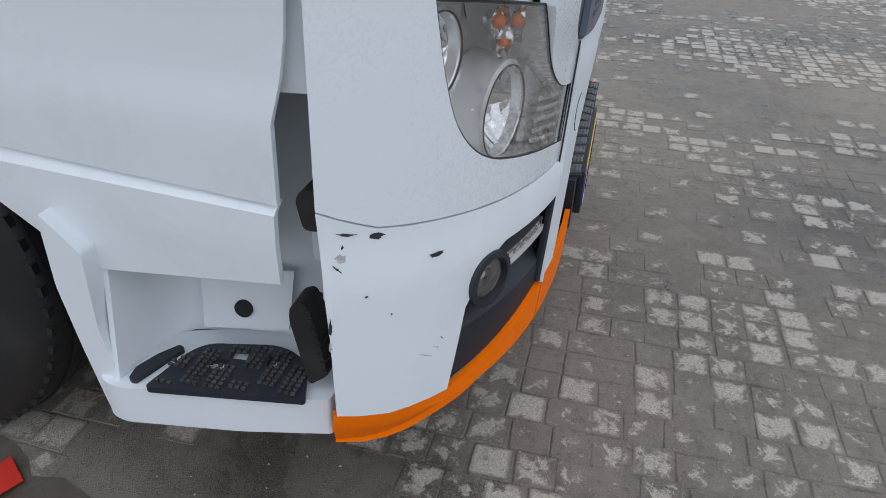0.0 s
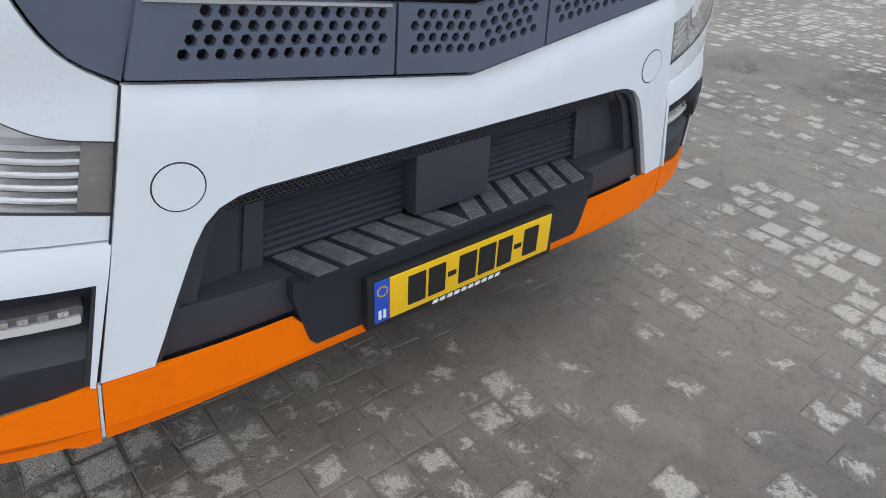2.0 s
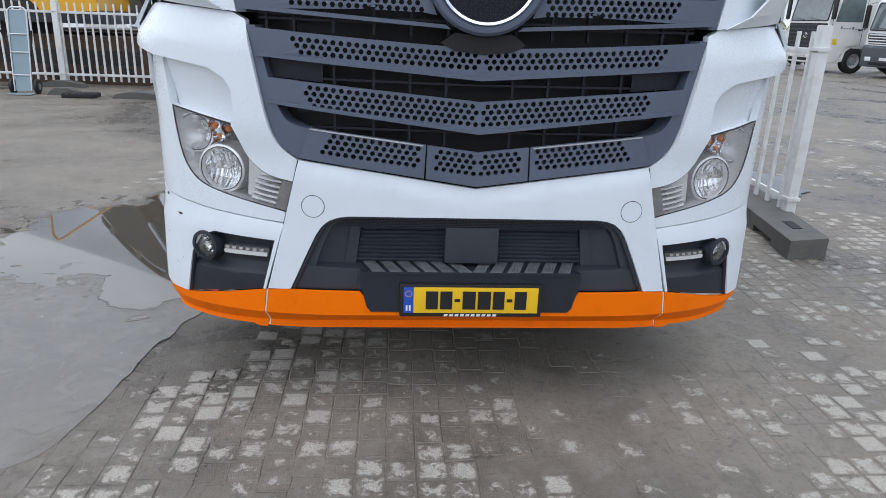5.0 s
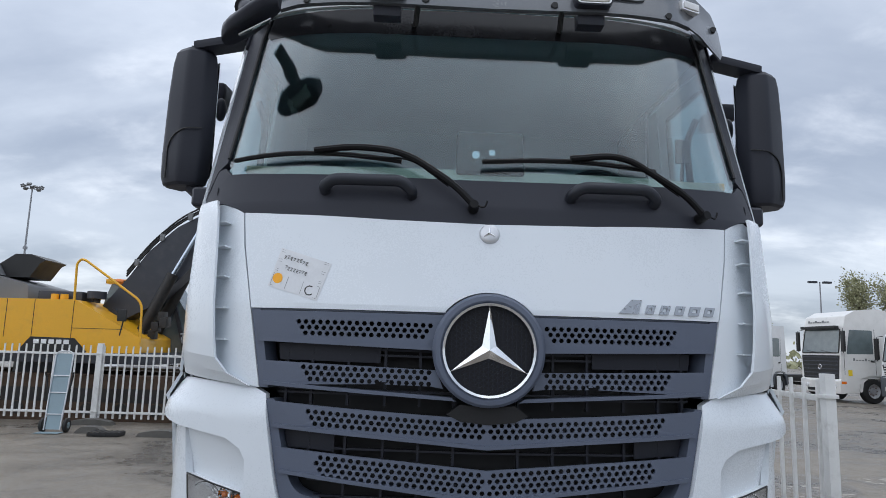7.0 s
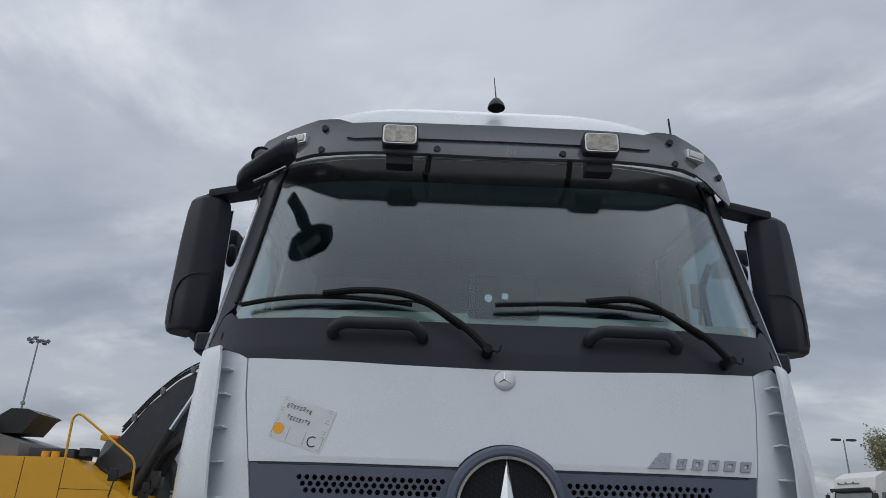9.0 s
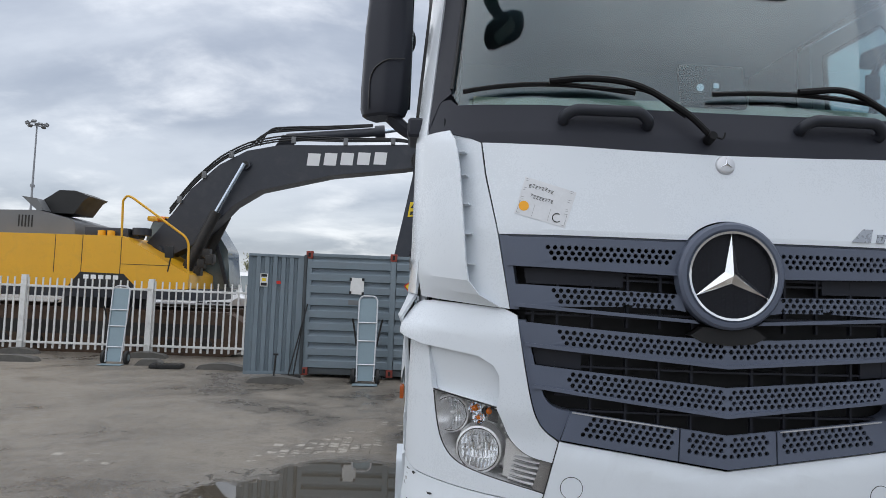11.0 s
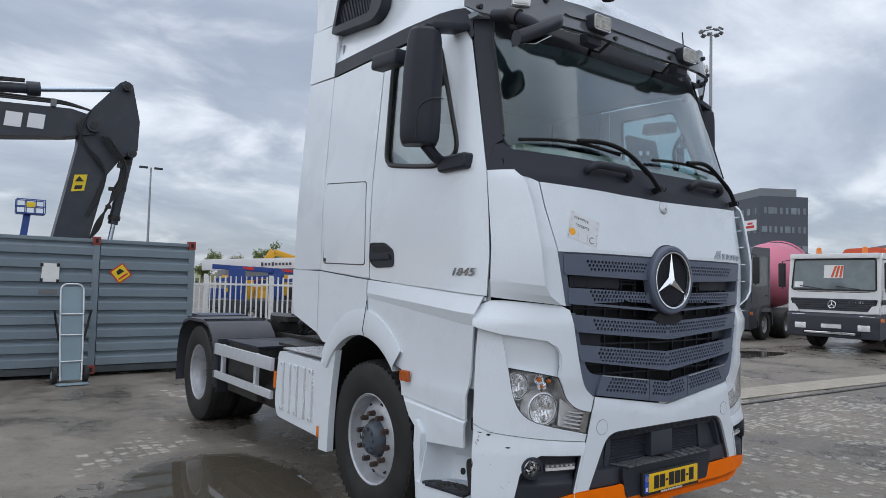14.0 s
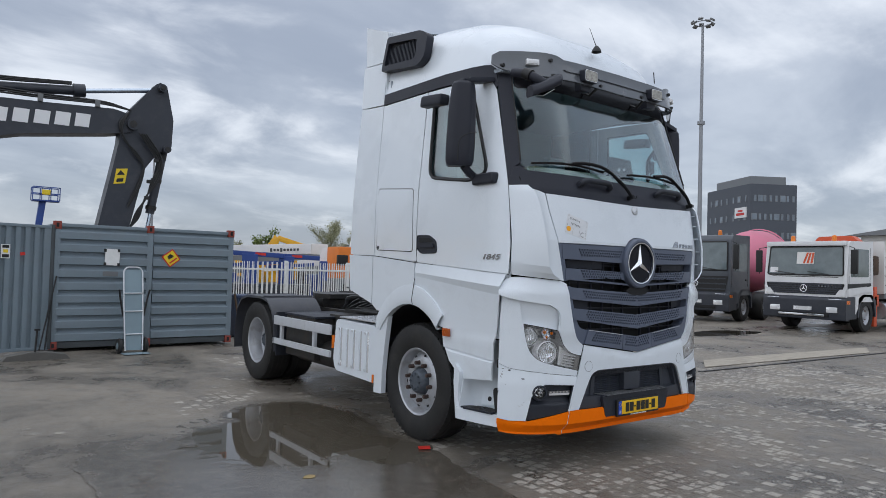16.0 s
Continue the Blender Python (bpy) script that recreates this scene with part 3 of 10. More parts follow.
def chevron(top, bot, ends):
    """An outline across the whole front; top and bot give z by |s|."""
    (st, sb) = ends
    xs = [0, 0.2, 0.4, 0.6, st]
    xb = [0, 0.2, 0.4, 0.6, sb]
    return [(s, top(s)) for s in xs] + [(s, bot(s)) for s in reversed(xb)] + [(-s, bot(s)) for s in xb[1:]] + [(-s, top(s)) for s in reversed(xs[1:])]


LOW = (
    (lambda s: 1.395 + 0.046 * (abs(s) / 0.817) ** 1.3, lambda s: 1.286 + 0.06 * (abs(s) / 0.783), (0.817, 0.783), 0.67, -0.017, 3),
    (lambda s: 1.213 + 0.064 * abs(s) / 0.765, lambda s: 1.098 + 0.09 * abs(s) / 0.75, (0.767, 0.748), 0.635, -0.012, 4),
)
for top, bot, ends, hmax, drop, rows in LOW:
    holes = []
    for sg in (1, -1):
        holes += [[(sg * s, z) for s, z in h] for h in hex_holes(lambda s, z, j: s < hmax - 0.016 * j and (s > 0.001 or sg > 0), -0.005, hmax, lambda s: top(s) + drop - 0.006, rows)]
    part("grille_slat", panel(chevron(top, bot, ends), 0.012, 0.0, holes, du=0.1, dv=None), M_SLATE, truck, "chevron grille slat with round holes")
    part("slat_lip", panel(chevron(lambda s: bot(s) + 0.014, bot, (ends[1], ends[1])), 0.06, 0.007, du=0.1, dv=None), M_SLATE, truck)

# lowest slat in three pieces
top5, bot5 = (lambda s: 1.034 + 0.074 * (abs(s) / 0.604)), (lambda s: 0.907 + 0.092 * (abs(s) / 0.644))
pieces = [([(0, top5(0)), (0.184, top5(0.184)), (0.188, bot5(0.188)), (0, bot5(0)), (-0.188, bot5(0.188)), (-0.184, top5(0.184))], 0.17, 1)]
for outline, hm, both in pieces:
    holes = []
    for sg in (1, -1):
        holes += [[(sg * s, z) for s, z in h] for h in hex_holes(lambda s, z, j: s > 0.001 or sg > 0, -0.005, hm, lambda s: top5(s) - 0.017, 4)]
    part("grille_slat", panel(outline, 0.014, 0.012, holes, du=0.2, dv=None), M_SLATE, truck)
for side in (1, -1):
    outline = [(0.19, top5(0.19)), (0.604, top5(0.604)), (0.640, bot5(0.640)), (0.194, bot5(0.194))]
    holes = hex_holes(lambda s, z, j: s < 0.575 - 0.014 * (3 - j), 0.20, 0.60, lambda s: top5(s) - 0.017, 4)
    part("grille_slat", panel(outline, 0.014, 0.012, holes, du=0.1, dv=None, side=side), M_SLATE, truck)
    part("chrome_strip", panel([(0.2, top5(0.2) - 0.001), (0.60, top5(0.60) - 0.001), (0.60, top5(0.60) - 0.006), (0.2, top5(0.2) - 0.006)], 0.01, 0.016, du=0.1, dv=None, side=side), M_ALU, truck)

# grid bars seen through the gaps between the slats
for z0, z1, smax in ((1.59, 1.648, 0.80), (1.448, 1.492, 0.79), (1.215, 1.36, 0.74), (1.04, 1.20, 0.66)):
    for side in (1, -1):
        for s in (0.12, 0.25, 0.38, 0.52, 0.66, 0.76):
            if s < smax:
                part("grille_rib", panel([(s - 0.005, z0 - 0.02), (s + 0.005, z0 - 0.02), (s + 0.005, z1 + 0.02), (s - 0.005, z1 + 0.02)], 0.02, -0.05, du=None, dv=None, side=side), M_CHARCOAL, truck)
    for f in (0.35, 0.7):
        z = z0 + (z1 - z0) * f
        part("grille_rib", panel(mirror_poly([(0, z + 0.004), (smax, z + 0.012), (smax, z + 0.004), (0, z - 0.004)]), 0.02, -0.052, du=0.1, dv=None), M_CHARCOAL, truck)
for side in (1, -1):
    part("grille_blank", panel([(0.40, 1.65), (0.80, 1.65), (0.79, 1.59), (0.40, 1.585)], 0.012, -0.05, du=0.1, dv=None, side=side), M_CHARCOAL, truck)
    part("grille_blank", panel([(0.56, 1.34), (0.76, 1.35), (0.74, 1.275), (0.56, 1.26)], 0.012, -0.05, du=0.1, dv=None, side=side), M_CHARCOAL, truck)

# emblem: a dark ring, a bright ring, a fine net and three arms
em = Matrix.Translation((0, 0.025, STAR_Z))
ring = part("emblem_ring", moved(lathe([(0.172, 0.0), (0.172, -0.022), (0.182, -0.034), (0.198, -0.032), (0.208, -0.02), (0.208, 0.03)], 48, "y", closed=True), em), M_SLATE, truck, "round slate-grey emblem housing")
part("bright_ring", moved(lathe([(0.160, -0.020), (0.163, -0.034), (0.172, -0.036), (0.176, -0.026), (0.174, -0.01)], 48, "y"), em), M_CHROME, ring)
part("net_disc", moved(lathe([(0.001, -0.008), (0.165, -0.008), (0.165, 0.02), (0.001, 0.02)], 40, "y"), em), M_VOID, ring)
net = bmesh.new()
for k in range(-9, 10):
    for a in (30, -30, 90):
        d = k * 0.0172
        if abs(d) > 0.155:
            continue
        h = math.sqrt(0.160 ** 2 - d * d)
        b = box(-h, h, -0.001, 0.001, -0.0016, 0.0016)
        net = join(net, moved(b, Matrix.Translation((0, -0.012, 0)) @ Matrix.Rotation(radians(a), 4, "Y") @ Matrix.Translation((0, 0, d))))
part("net", moved(net, em), M_CHARCOAL, ring)
star = bmesh.new()
hub = star.verts.new((0, -0.040, 0))
back = star.verts.new((0, -0.008, 0))
rim = []
for k in range(6):
    a = radians(90 + 60 * k)
    r = 0.163 if k % 2 == 0 else 0.030
    rim.append(star.verts.new((r * math.cos(a), -0.016 if k % 2 == 0 else -0.018, r * math.sin(a))))
for k in range(6):
    star.faces.new((hub, rim[k], rim[(k + 1) % 6]))
    star.faces.new((back, rim[(k + 1) % 6], rim[k]))
part("star", moved(star, em), M_CHROME, ring, "bright three-armed emblem", smooth=0)
# black plate painting the shade below the emblem
part("grille_shadow_box", panel(mirror_poly([(0, 1.437), (0.10, 1.445), (0.15, 1.41), (0.10, 1.385), (0, 1.375)]), 0.05, 0.004, du=0.1, dv=None), M_VOID, truck)

# small round badge on the hood flap
bz = 2.088
bt = Matrix.Translation(skin(0, bz)) @ Matrix.Rotation(radians(-8), 4, "X")
bdg = part("badge", moved(lathe([(0.001, -0.012), (0.028, -0.012), (0.036, -0.008), (0.040, 0.0), (0.040, 0.01)], 28, "y"), bt), M_ALU, truck, "small round silver badge")
sb = bmesh.new()
for k in range(3):
    sb = join(sb, moved(rod((0, -0.014, 0), (0, -0.013, 0.026), 0.004, 0.0012, 6), Matrix.Rotation(radians(120 * k), 4, "Y")))
part("badge_star", moved(sb, bt), M_CHROME, bdg)

# model lettering, drawn as slanted bright bars
M_EMBOSS = mat("silver_lettering", (0.36, 0.38, 0.41), 0.28, 0.7, var=0.1, bump=0.0)
LX = 0.488
for k, (w, h) in enumerate(((0.090, 0.052), (0.046, 0.034), (0.050, 0.034), (0.050, 0.034), (0.056, 0.034), (0.054, 0.034))):
    z0 = 1.797
    o = [(LX, z0), (LX + w - 0.014, z0), (LX + w, z0 + h), (LX + (0.05 if k == 0 else 0.012), z0 + h)]
    hole = [] if k in (0,) else [[(LX + 0.014, z0 + 0.010), (LX + w - 0.022, z0 + 0.010), (LX + w - 0.016, z0 + h - 0.010), (LX + 0.020, z0 + h - 0.010)]]
    part("lettering_bar", panel(o, 0.006, 0.006, hole, du=None, dv=None), M_EMBOSS, truck, "raised silver lettering bar")
    LX += w + 0.010

# sticker on the hood flap
stk = part("sticker", panel([(-0.797, 2.011), (-0.84, 1.863), (-0.644, 1.807), (-0.598, 1.95)], 0.001, 0.0015, du=0.05, dv=0.05), M_PAPER, truck, "creased paper inventory sticker with a yellow dot")


def on_sticker(u, v):
    a, b, d = Vector((-0.84, 1.863)), Vector((-0.644, 1.807)), Vector((-0.797, 2.011))
    p = a + (b - a) * u + (d - a) * v
    return (p.x, p.y)


def sticker_bar(u0, u1, v0, v1, m, name="mark"):
    part(name, panel([on_sticker(u0, v0), on_sticker(u1, v0), on_sticker(u1, v1), on_sticker(u0, v1)], 0.0006, 0.0022, du=None, dv=None), m, stk)


for v in (0.04, 0.34, 0.42, 0.47, 0.66, 0.72, 0.91, 0.96):
    sticker_bar(0.03, 0.97, v, v + 0.007, M_EXMID, "ruled_line")
for u in (0.03, 0.33, 0.64, 0.965):
    sticker_bar(u, u + 0.005, 0.04, 0.36, M_EXMID, "ruled_line")
for u0, u1, v0, v1 in ((0.12, 0.62, 0.80, 0.835), (0.20, 0.66, 0.545, 0.58)):
    n = 8
    pen = random.Random(int(v0 * 100))
    for i in range(n):
        a, t0 = u0 + (u1 - u0) * i / n, pen.uniform(-0.02, 0.02)
        for (ua, va), (ub, vb) in (((0.0, 0.07), (0.04, 0.075)), ((0.04, 0.075), (0.008, 0.0)), ((0.005, 0.0), (0.042, -0.004)), ((0.0, 0.035), (0.035, 0.04)))[: pen.randint(2, 4)]:
            pa, pb = on_sticker(a + ua, v0 - 0.03 + va + t0), on_sticker(a + ub, v0 - 0.03 + vb + t0)
            part("pen_stroke", panel([(pa[0], pa[1] - 0.0011), (pb[0], pb[1] - 0.0011), (pb[0], pb[1] + 0.0011), (pa[0], pa[1] + 0.0011)], 0.0005, 0.0026, du=None, dv=None), M_INK, stk)
dot = [(-0.803 + 0.020 * math.cos(radians(a)), 1.892 + 0.020 * math.sin(radians(a))) for a in range(0, 360, 24)]
part("yellow_dot", panel(dot, 0.0006, 0.0026, du=None, dv=None), M_YELLOWDOT, stk)
cc = on_sticker(0.80, 0.19)
part("pen_letter", panel([(cc[0] + r * math.cos(radians(a)), cc[1] + r * math.sin(radians(a))) for a in range(50, 311, 20) for r in (0.019,)] + [(cc[0] + 0.015 * math.cos(radians(a)), cc[1] + 0.015 * math.sin(radians(a))) for a in range(310, 49, -20)], 0.0006, 0.0024, du=None, dv=None), M_INK, stk)

# corner columns, air vanes
for side in (1, -1):
    col = [(0.982, 2.157), (1.05, 2.19), (1.12, 2.215), (1.250, 2.16), (1.256, 2.0), (1.256, 1.86), (1.245, 1.60), (0.95, 1.50), (0.848, 1.486), (0.905, 1.779), (0.962, 2.02)]
    part("corner_column", panel(col, 0.012, 0.0, du=0.03, dv=0.1, bulge=lambda s, z: -0.016 * smooth01(s, 0.97, 1.08), side=side), M_WHITE, truck)

    vane = [
        [(1.258, 2.212, 0.010), (1.115, 2.212, 0.018)],
        [(1.260, 2.165, 0.012), (1.075, 2.165, 0.044)],
        [(1.261, 2.110, 0.012), (1.060, 2.110, 0.054)],
        [(1.262, 2.030, 0.012), (1.046, 2.030, 0.060)],
        [(1.266, 1.800, 0.012), (1.022, 1.800, 0.066)],
        [(1.268, 1.680, 0.012), (1.008, 1.665, 0.068)],
        [(1.268, 1.616, 0.012), (0.996, 1.590, 0.066)],
        [(1.267, 1.570, 0.004), (0.958, 1.535, 0.046)],
        [(1.266, 1.524, -0.006), (0.880, 1.489, 0.014)],
    ]
    part("air_vane", facets(vane, 0.012, side, 10, 3), M_WHITE, truck, "white corner air deflector", smooth=0.25)
    for z in (1.66, 1.78, 1.90, 2.02, 2.12):
        ds = lerp(z, 1.6, 0.985, 2.12, 1.045)
        part("vane_fin", panel([(ds, z), (ds + 0.06, z), (ds + 0.06, z - 0.006), (ds, z - 0.006)], 0.06, 0.026, du=None, dv=None, side=side), M_WHITEPL, truck)

# lower corner panels with the headlight opening and the scoop above it
HL = [(1.165, 1.150), (1.02, 1.128), (0.885, 1.102), (0.862, 1.055), (0.838, 0.995), (0.80, 0.955), (0.752, 0.925), (0.667, 0.908), (0.694, 0.790), (0.755, 0.805), (0.93, 0.842), (1.05, 0.876), (1.115, 0.94), (1.145, 1.03)]



HL_IN, HL_OUT = soft_line(HL[2:8]), soft_line([HL[0]] + HL[13:7:-1])
HL = [HL[0], HL[1]] + HL_IN + HL_OUT[::-1][:-1]


def band_out(s, z):
    proud = 0.016 + 0.034 * smooth01(s, 1.02, 1.32)
    return (proud - (proud + 0.016) * min(1.0, max(0.0, (z - 1.395) / 0.105))) * smooth01(z, 0.97, 1.12)


for side in (1, -1):
    # upper band sweeping down beside the grille, side body, recess above the lamp
    upper = [(0.818, 1.462), (0.87, 1.486), (1.06, 1.500), (1.20, 1.508), (1.27, 1.506), (1.32, 1.486), (1.350, 1.440), (1.340, 1.366), (1.200, 1.331), (0.963, 1.299), (0.900, 1.264), (0.878, 1.226), (0.874, 1.160)] + HL_IN + soft_line([(0.648, 0.987), (0.709, 1.029), (0.744, 1.089), (0.768, 1.188), (0.793, 1.32)])
    low = part("lower_corner_panel", panel(upper, 0.030, 0.0, du=0.035, dv=0.03, bulge=band_out, side=side), M_WHITE, truck, "white creased panel round the headlight", smooth=0.35)
    body = [(1.338, 1.360), (1.200, 1.327), (1.172, 1.165)] + HL_OUT + [(0.706, 0.752), (0.97, 0.779), (1.12, 0.797), (1.26, 0.812), (1.356, 0.845), (1.350, 1.20)]
    part("side_body", panel(body, 0.030, 0.0, du=0.04, dv=0.05, side=side), M_WHITE, low)
    rec = [(1.215, 1.345), (1.185, 1.150), (1.02, 1.124), (0.872, 1.098), (0.855, 1.22), (0.885, 1.28), (0.955, 1.318), (1.08, 1.33)]
    part("lamp_recess", panel(rec, 0.010, 0.0, du=0.04, dv=0.03, bulge=lambda s, z: -0.034 + 0.022 * smooth01(z, 1.16, 1.32), side=side), M_WHITE, low)
    # round covers of the towing eyes
    cv = [on_skin(0.596 + 0.041 * math.cos(a), 0.822 + 0.041 * math.sin(a), 0.0125) for a in np.linspace(0, 2 * math.pi, 32, endpoint=False)]
    tc = part("towing_cover", panel(circle(0.596, 0.822, 0.040, 30), 0.003, 0.0142, du=None, dv=None, side=side), M_WHITEPL, truck, "round white towing eye cover")
    part("cover_groove", sweep([(p.x * side, p.y, p.z) for p in cv], 0.0016, 5, True), M_SEAL, tc)

# bumper
def bumper_out(s, z):
    return 0.014 * (1 - smooth01(z, 0.70, 0.78)) + 0.006 * (1 - smooth01(z, 0.45, 0.7))


FOG = [(1.135, 0.425), (1.095, 0.60), (1.045, 0.672), (0.985, 0.697), (0.742, 0.684), (0.792, 0.490)]
for side in (1, -1):
    outline = [(0.707, 0.748), (0.97, 0.775), (1.12, 0.793), (1.26, 0.808), (1.356, 0.841), (1.346, 0.60), (1.344, 0.430), (1.25, 0.421)] + FOG + [(0.783, 0.483)]
    outline = outline[:-1] + [(0.784, 0.487)]
    part("bumper_corner", panel(outline, 0.014, 0.0, du=0.045, dv=0.05, bulge=bumper_out, side=side), M_WHITEPL, truck, "white bumper corner with scuffs" if side < 0 else "white bumper corner")
    part("fog_recess", panel([(1.14, 0.425), (1.10, 0.605), (1.05, 0.678), (0.985, 0.703), (0.737, 0.690), (0.788, 0.486)], 0.012, -0.03, du=0.04, dv=0.012, bulge=lambda s, z: 0.033 * (1 - smooth01(z, 0.535, 0.575)), side=side), M_BLACKPL, truck)
    edge = [(Vector(on_skin(s, z, 0.004))) for s, z in FOG]
    part("fog_trim", sweep([(p.x * side, p.y, p.z) for p in edge], 0.010, 6), M_BLACKPL, truck)
    # fog lamp and running light
    fc = on_skin(1.03, 0.633, -0.012)
    fn = outward(1.03, 0.633)
    fm = Matrix.Translation((fc.x * side, fc.y, fc.z)) @ Vector((fn.x * side, fn.y, fn.z)).to_track_quat("-Y", "Z").to_matrix().to_4x4()
    fog = part("fog_lamp", moved(lathe([(0.044, -0.02), (0.046, -0.034), (0.058, -0.032), (0.062, -0.01), (0.062, 0.03), (0.044, 0.03)], 28, "y", closed=True), fm), M_BLACKPL, truck, "round fog lamp in a black ring")
    part("reflector", moved(lathe([(0.036, 0.000), (0.031, 0.010), (0.018, 0.022), (0.001, 0.026)], 10, "y"), fm), M_REFLECT, fog, smooth=0)
    part("lamp_tube", moved(lathe([(0.0455, -0.02), (0.036, 0.0), (0.036, 0.004)], 28, "y"), fm), mat("dim_lamp_tube", (0.10, 0.10, 0.10), 0.3, var=0.2, bump=0.05) if side == 1 else bpy.data.materials["dim_lamp_tube"], fog)
    part("bulb", moved(rod((0, -0.01, 0), (0, 0.02, 0), 0.008, 0.006, 10), fm), M_LAMPGREY, fog)
    part("lens", moved(lathe([(0.001, -0.034), (0.025, -0.032), (0.046, -0.024), (0.046, -0.021), (0.001, -0.030)], 24, "y"), fm), M_LENS, fog)
    drl = part("running_light", panel(rounded([(0.955, 0.645), (0.768, 0.645), (0.775, 0.614), (0.955, 0.614)], 0.008), 0.03, -0.002, du=0.05, dv=None, side=side), mat("smoked_lamp_glass", (0.11, 0.11, 0.115), 0.12, var=0.15, bump=0.0) if side == 1 else bpy.data.materials["smoked_lamp_glass"], truck, "slim clear daytime running light")
    part("running_light_lip", panel(rounded([(0.953, 0.628), (0.775, 0.628), (0.778, 0.613), (0.953, 0.613)], 0.004), 0.012, 0.003, du=0.05, dv=None, side=side), M_LAMPGREY, drl)
    for k in range(6):
        s = 0.790 + 0.028 * k
        part("led", panel(rounded([(s + 0.017, 0.641), (s, 0.641), (s + 0.002, 0.631), (s + 0.017, 0.631)], 0.003), 0.004, 0.0015, du=None, dv=None, side=side), M_REFLECT, drl)


def centre_out(s, z):
    crest = 0.848 + 0.125 * abs(s) / 0.632
    return 0.013 * (1 - smooth01(z, crest - 0.006, crest + 0.026))


MOUTH = [(0.689, 0.493), (0.662, 0.552), (0.638, 0.606), (0.613, 0.66), (0.589, 0.71), (0.567, 0.745), (0.54, 0.769), (0.505, 0.782), (0.467, 0.787), (0.0, 0.787)]
centre = [(0, 0.897), (0.19, 0.924), (0.40, 0.955), (0.645, 0.990), (0.697, 0.782), (0.776, 0.489), (0.735, 0.491)] + MOUTH
part("bumper_centre", panel(mirror_poly(centre), 0.014, 0.0, du=0.06, dv=0.05, bulge=centre_out), M_WHITEPL, truck, "white centre of the bumper with a chevron crease")

# orange lower lip
def lip_out(s, z):
    back = 0.088 - 0.042 * smooth01(abs(s), 0.45, 1.10) - 0.016 * smooth01(abs(s), 1.1, 1.3)
    if z > 0.39:
        return 0.012 + 0.004 * (z - 0.39) / 0.1
    if z > 0.33:
        return 0.012 - back * (0.39 - z) / 0.06
    return 0.012 - back + 0.004 * (0.33 - z) / 0.024


orange_mid = [(0, 0.425), (0.40, 0.425), (0.41, 0.47), (0.427, 0.4885), (0.70, 0.4895), (0.774, 0.4860), (0.7995, 0.3045), (0.64, 0.301), (0.30, 0.300), (0, 0.300)]
part("orange_lip", panel(mirror_poly(orange_mid), 0.014, 0.0, du=0.07, dv=0.03, bulge=lip_out), M_ORANGE, truck, "orange painted bumper lip with scrapes")
for side in (1, -1):
    o = [(0.783, 0.484), (0.95, 0.452), (1.11, 0.421), (1.25, 0.417), (1.352, 0.426), (1.356, 0.322), (1.20, 0.314), (1.00, 0.312), (0.87, 0.310), (0.845, 0.300), (0.809, 0.300)]
    part("orange_lip", panel(o, 0.014, 0.0, du=0.05, dv=0.03, bulge=lip_out, side=side), M_ORANGE, truck, "orange painted bumper corner lip")
    part("lip_joint", panel([(0.7765, 0.4865), (0.7815, 0.4855), (0.8070, 0.306), (0.8010, 0.306)], 0.010, 0.0, du=None, dv=0.03, bulge=lambda s, z: lip_out(s, z) - 0.003, side=side), M_WHITEPL, truck)
    seam = [on_skin(s, z, 0.004) for s, z in ((0.6475, 0.99), (0.700, 0.782), (0.740, 0.63), (0.7795, 0.486))]
    part("bumper_seam", sweep([(p.x * side, p.y, p.z) for p in seam], 0.002, 5), M_SEAL, truck)
    seam = [on_skin(s, z, -0.010) for s, z in ((0.704, 0.748), (0.97, 0.7745), (1.12, 0.793), (1.26, 0.8075), (1.362, 0.8405))]
    part("bumper_seam", sweep([(p.x * side, p.y, p.z) for p in seam], 0.003, 5), M_SEAL, truck)
# black sheet for the shade behind the bumper openings
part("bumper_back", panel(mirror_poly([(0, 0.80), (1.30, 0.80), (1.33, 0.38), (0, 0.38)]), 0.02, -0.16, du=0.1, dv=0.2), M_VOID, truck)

# mouth of the bumper: frame, net, louvres, middle box, ledge
inner = [(0.61, 0.535), (0.59, 0.60), (0.562, 0.68), (0.538, 0.730), (0.505, 0.762), (0.46, 0.771), (0.0, 0.771)]
ringm = [(s + 0.03 * (z < 0.76), z + 0.018 * (z > 0.70)) for s, z in MOUTH] + [(0.0, 0.771)] + inner[::-1][1:] + [(0.43, 0.535), (0.40, 0.493)]
for side in (1, -1):
    part("mouth_frame", panel(ringm, 0.10, 0.002, du=0.08, dv=None, side=side, bulge=lambda s, z: -0.02), M_MOUTH, truck)
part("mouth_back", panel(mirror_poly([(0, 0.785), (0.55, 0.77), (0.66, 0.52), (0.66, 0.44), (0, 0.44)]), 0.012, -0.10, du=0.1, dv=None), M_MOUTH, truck)
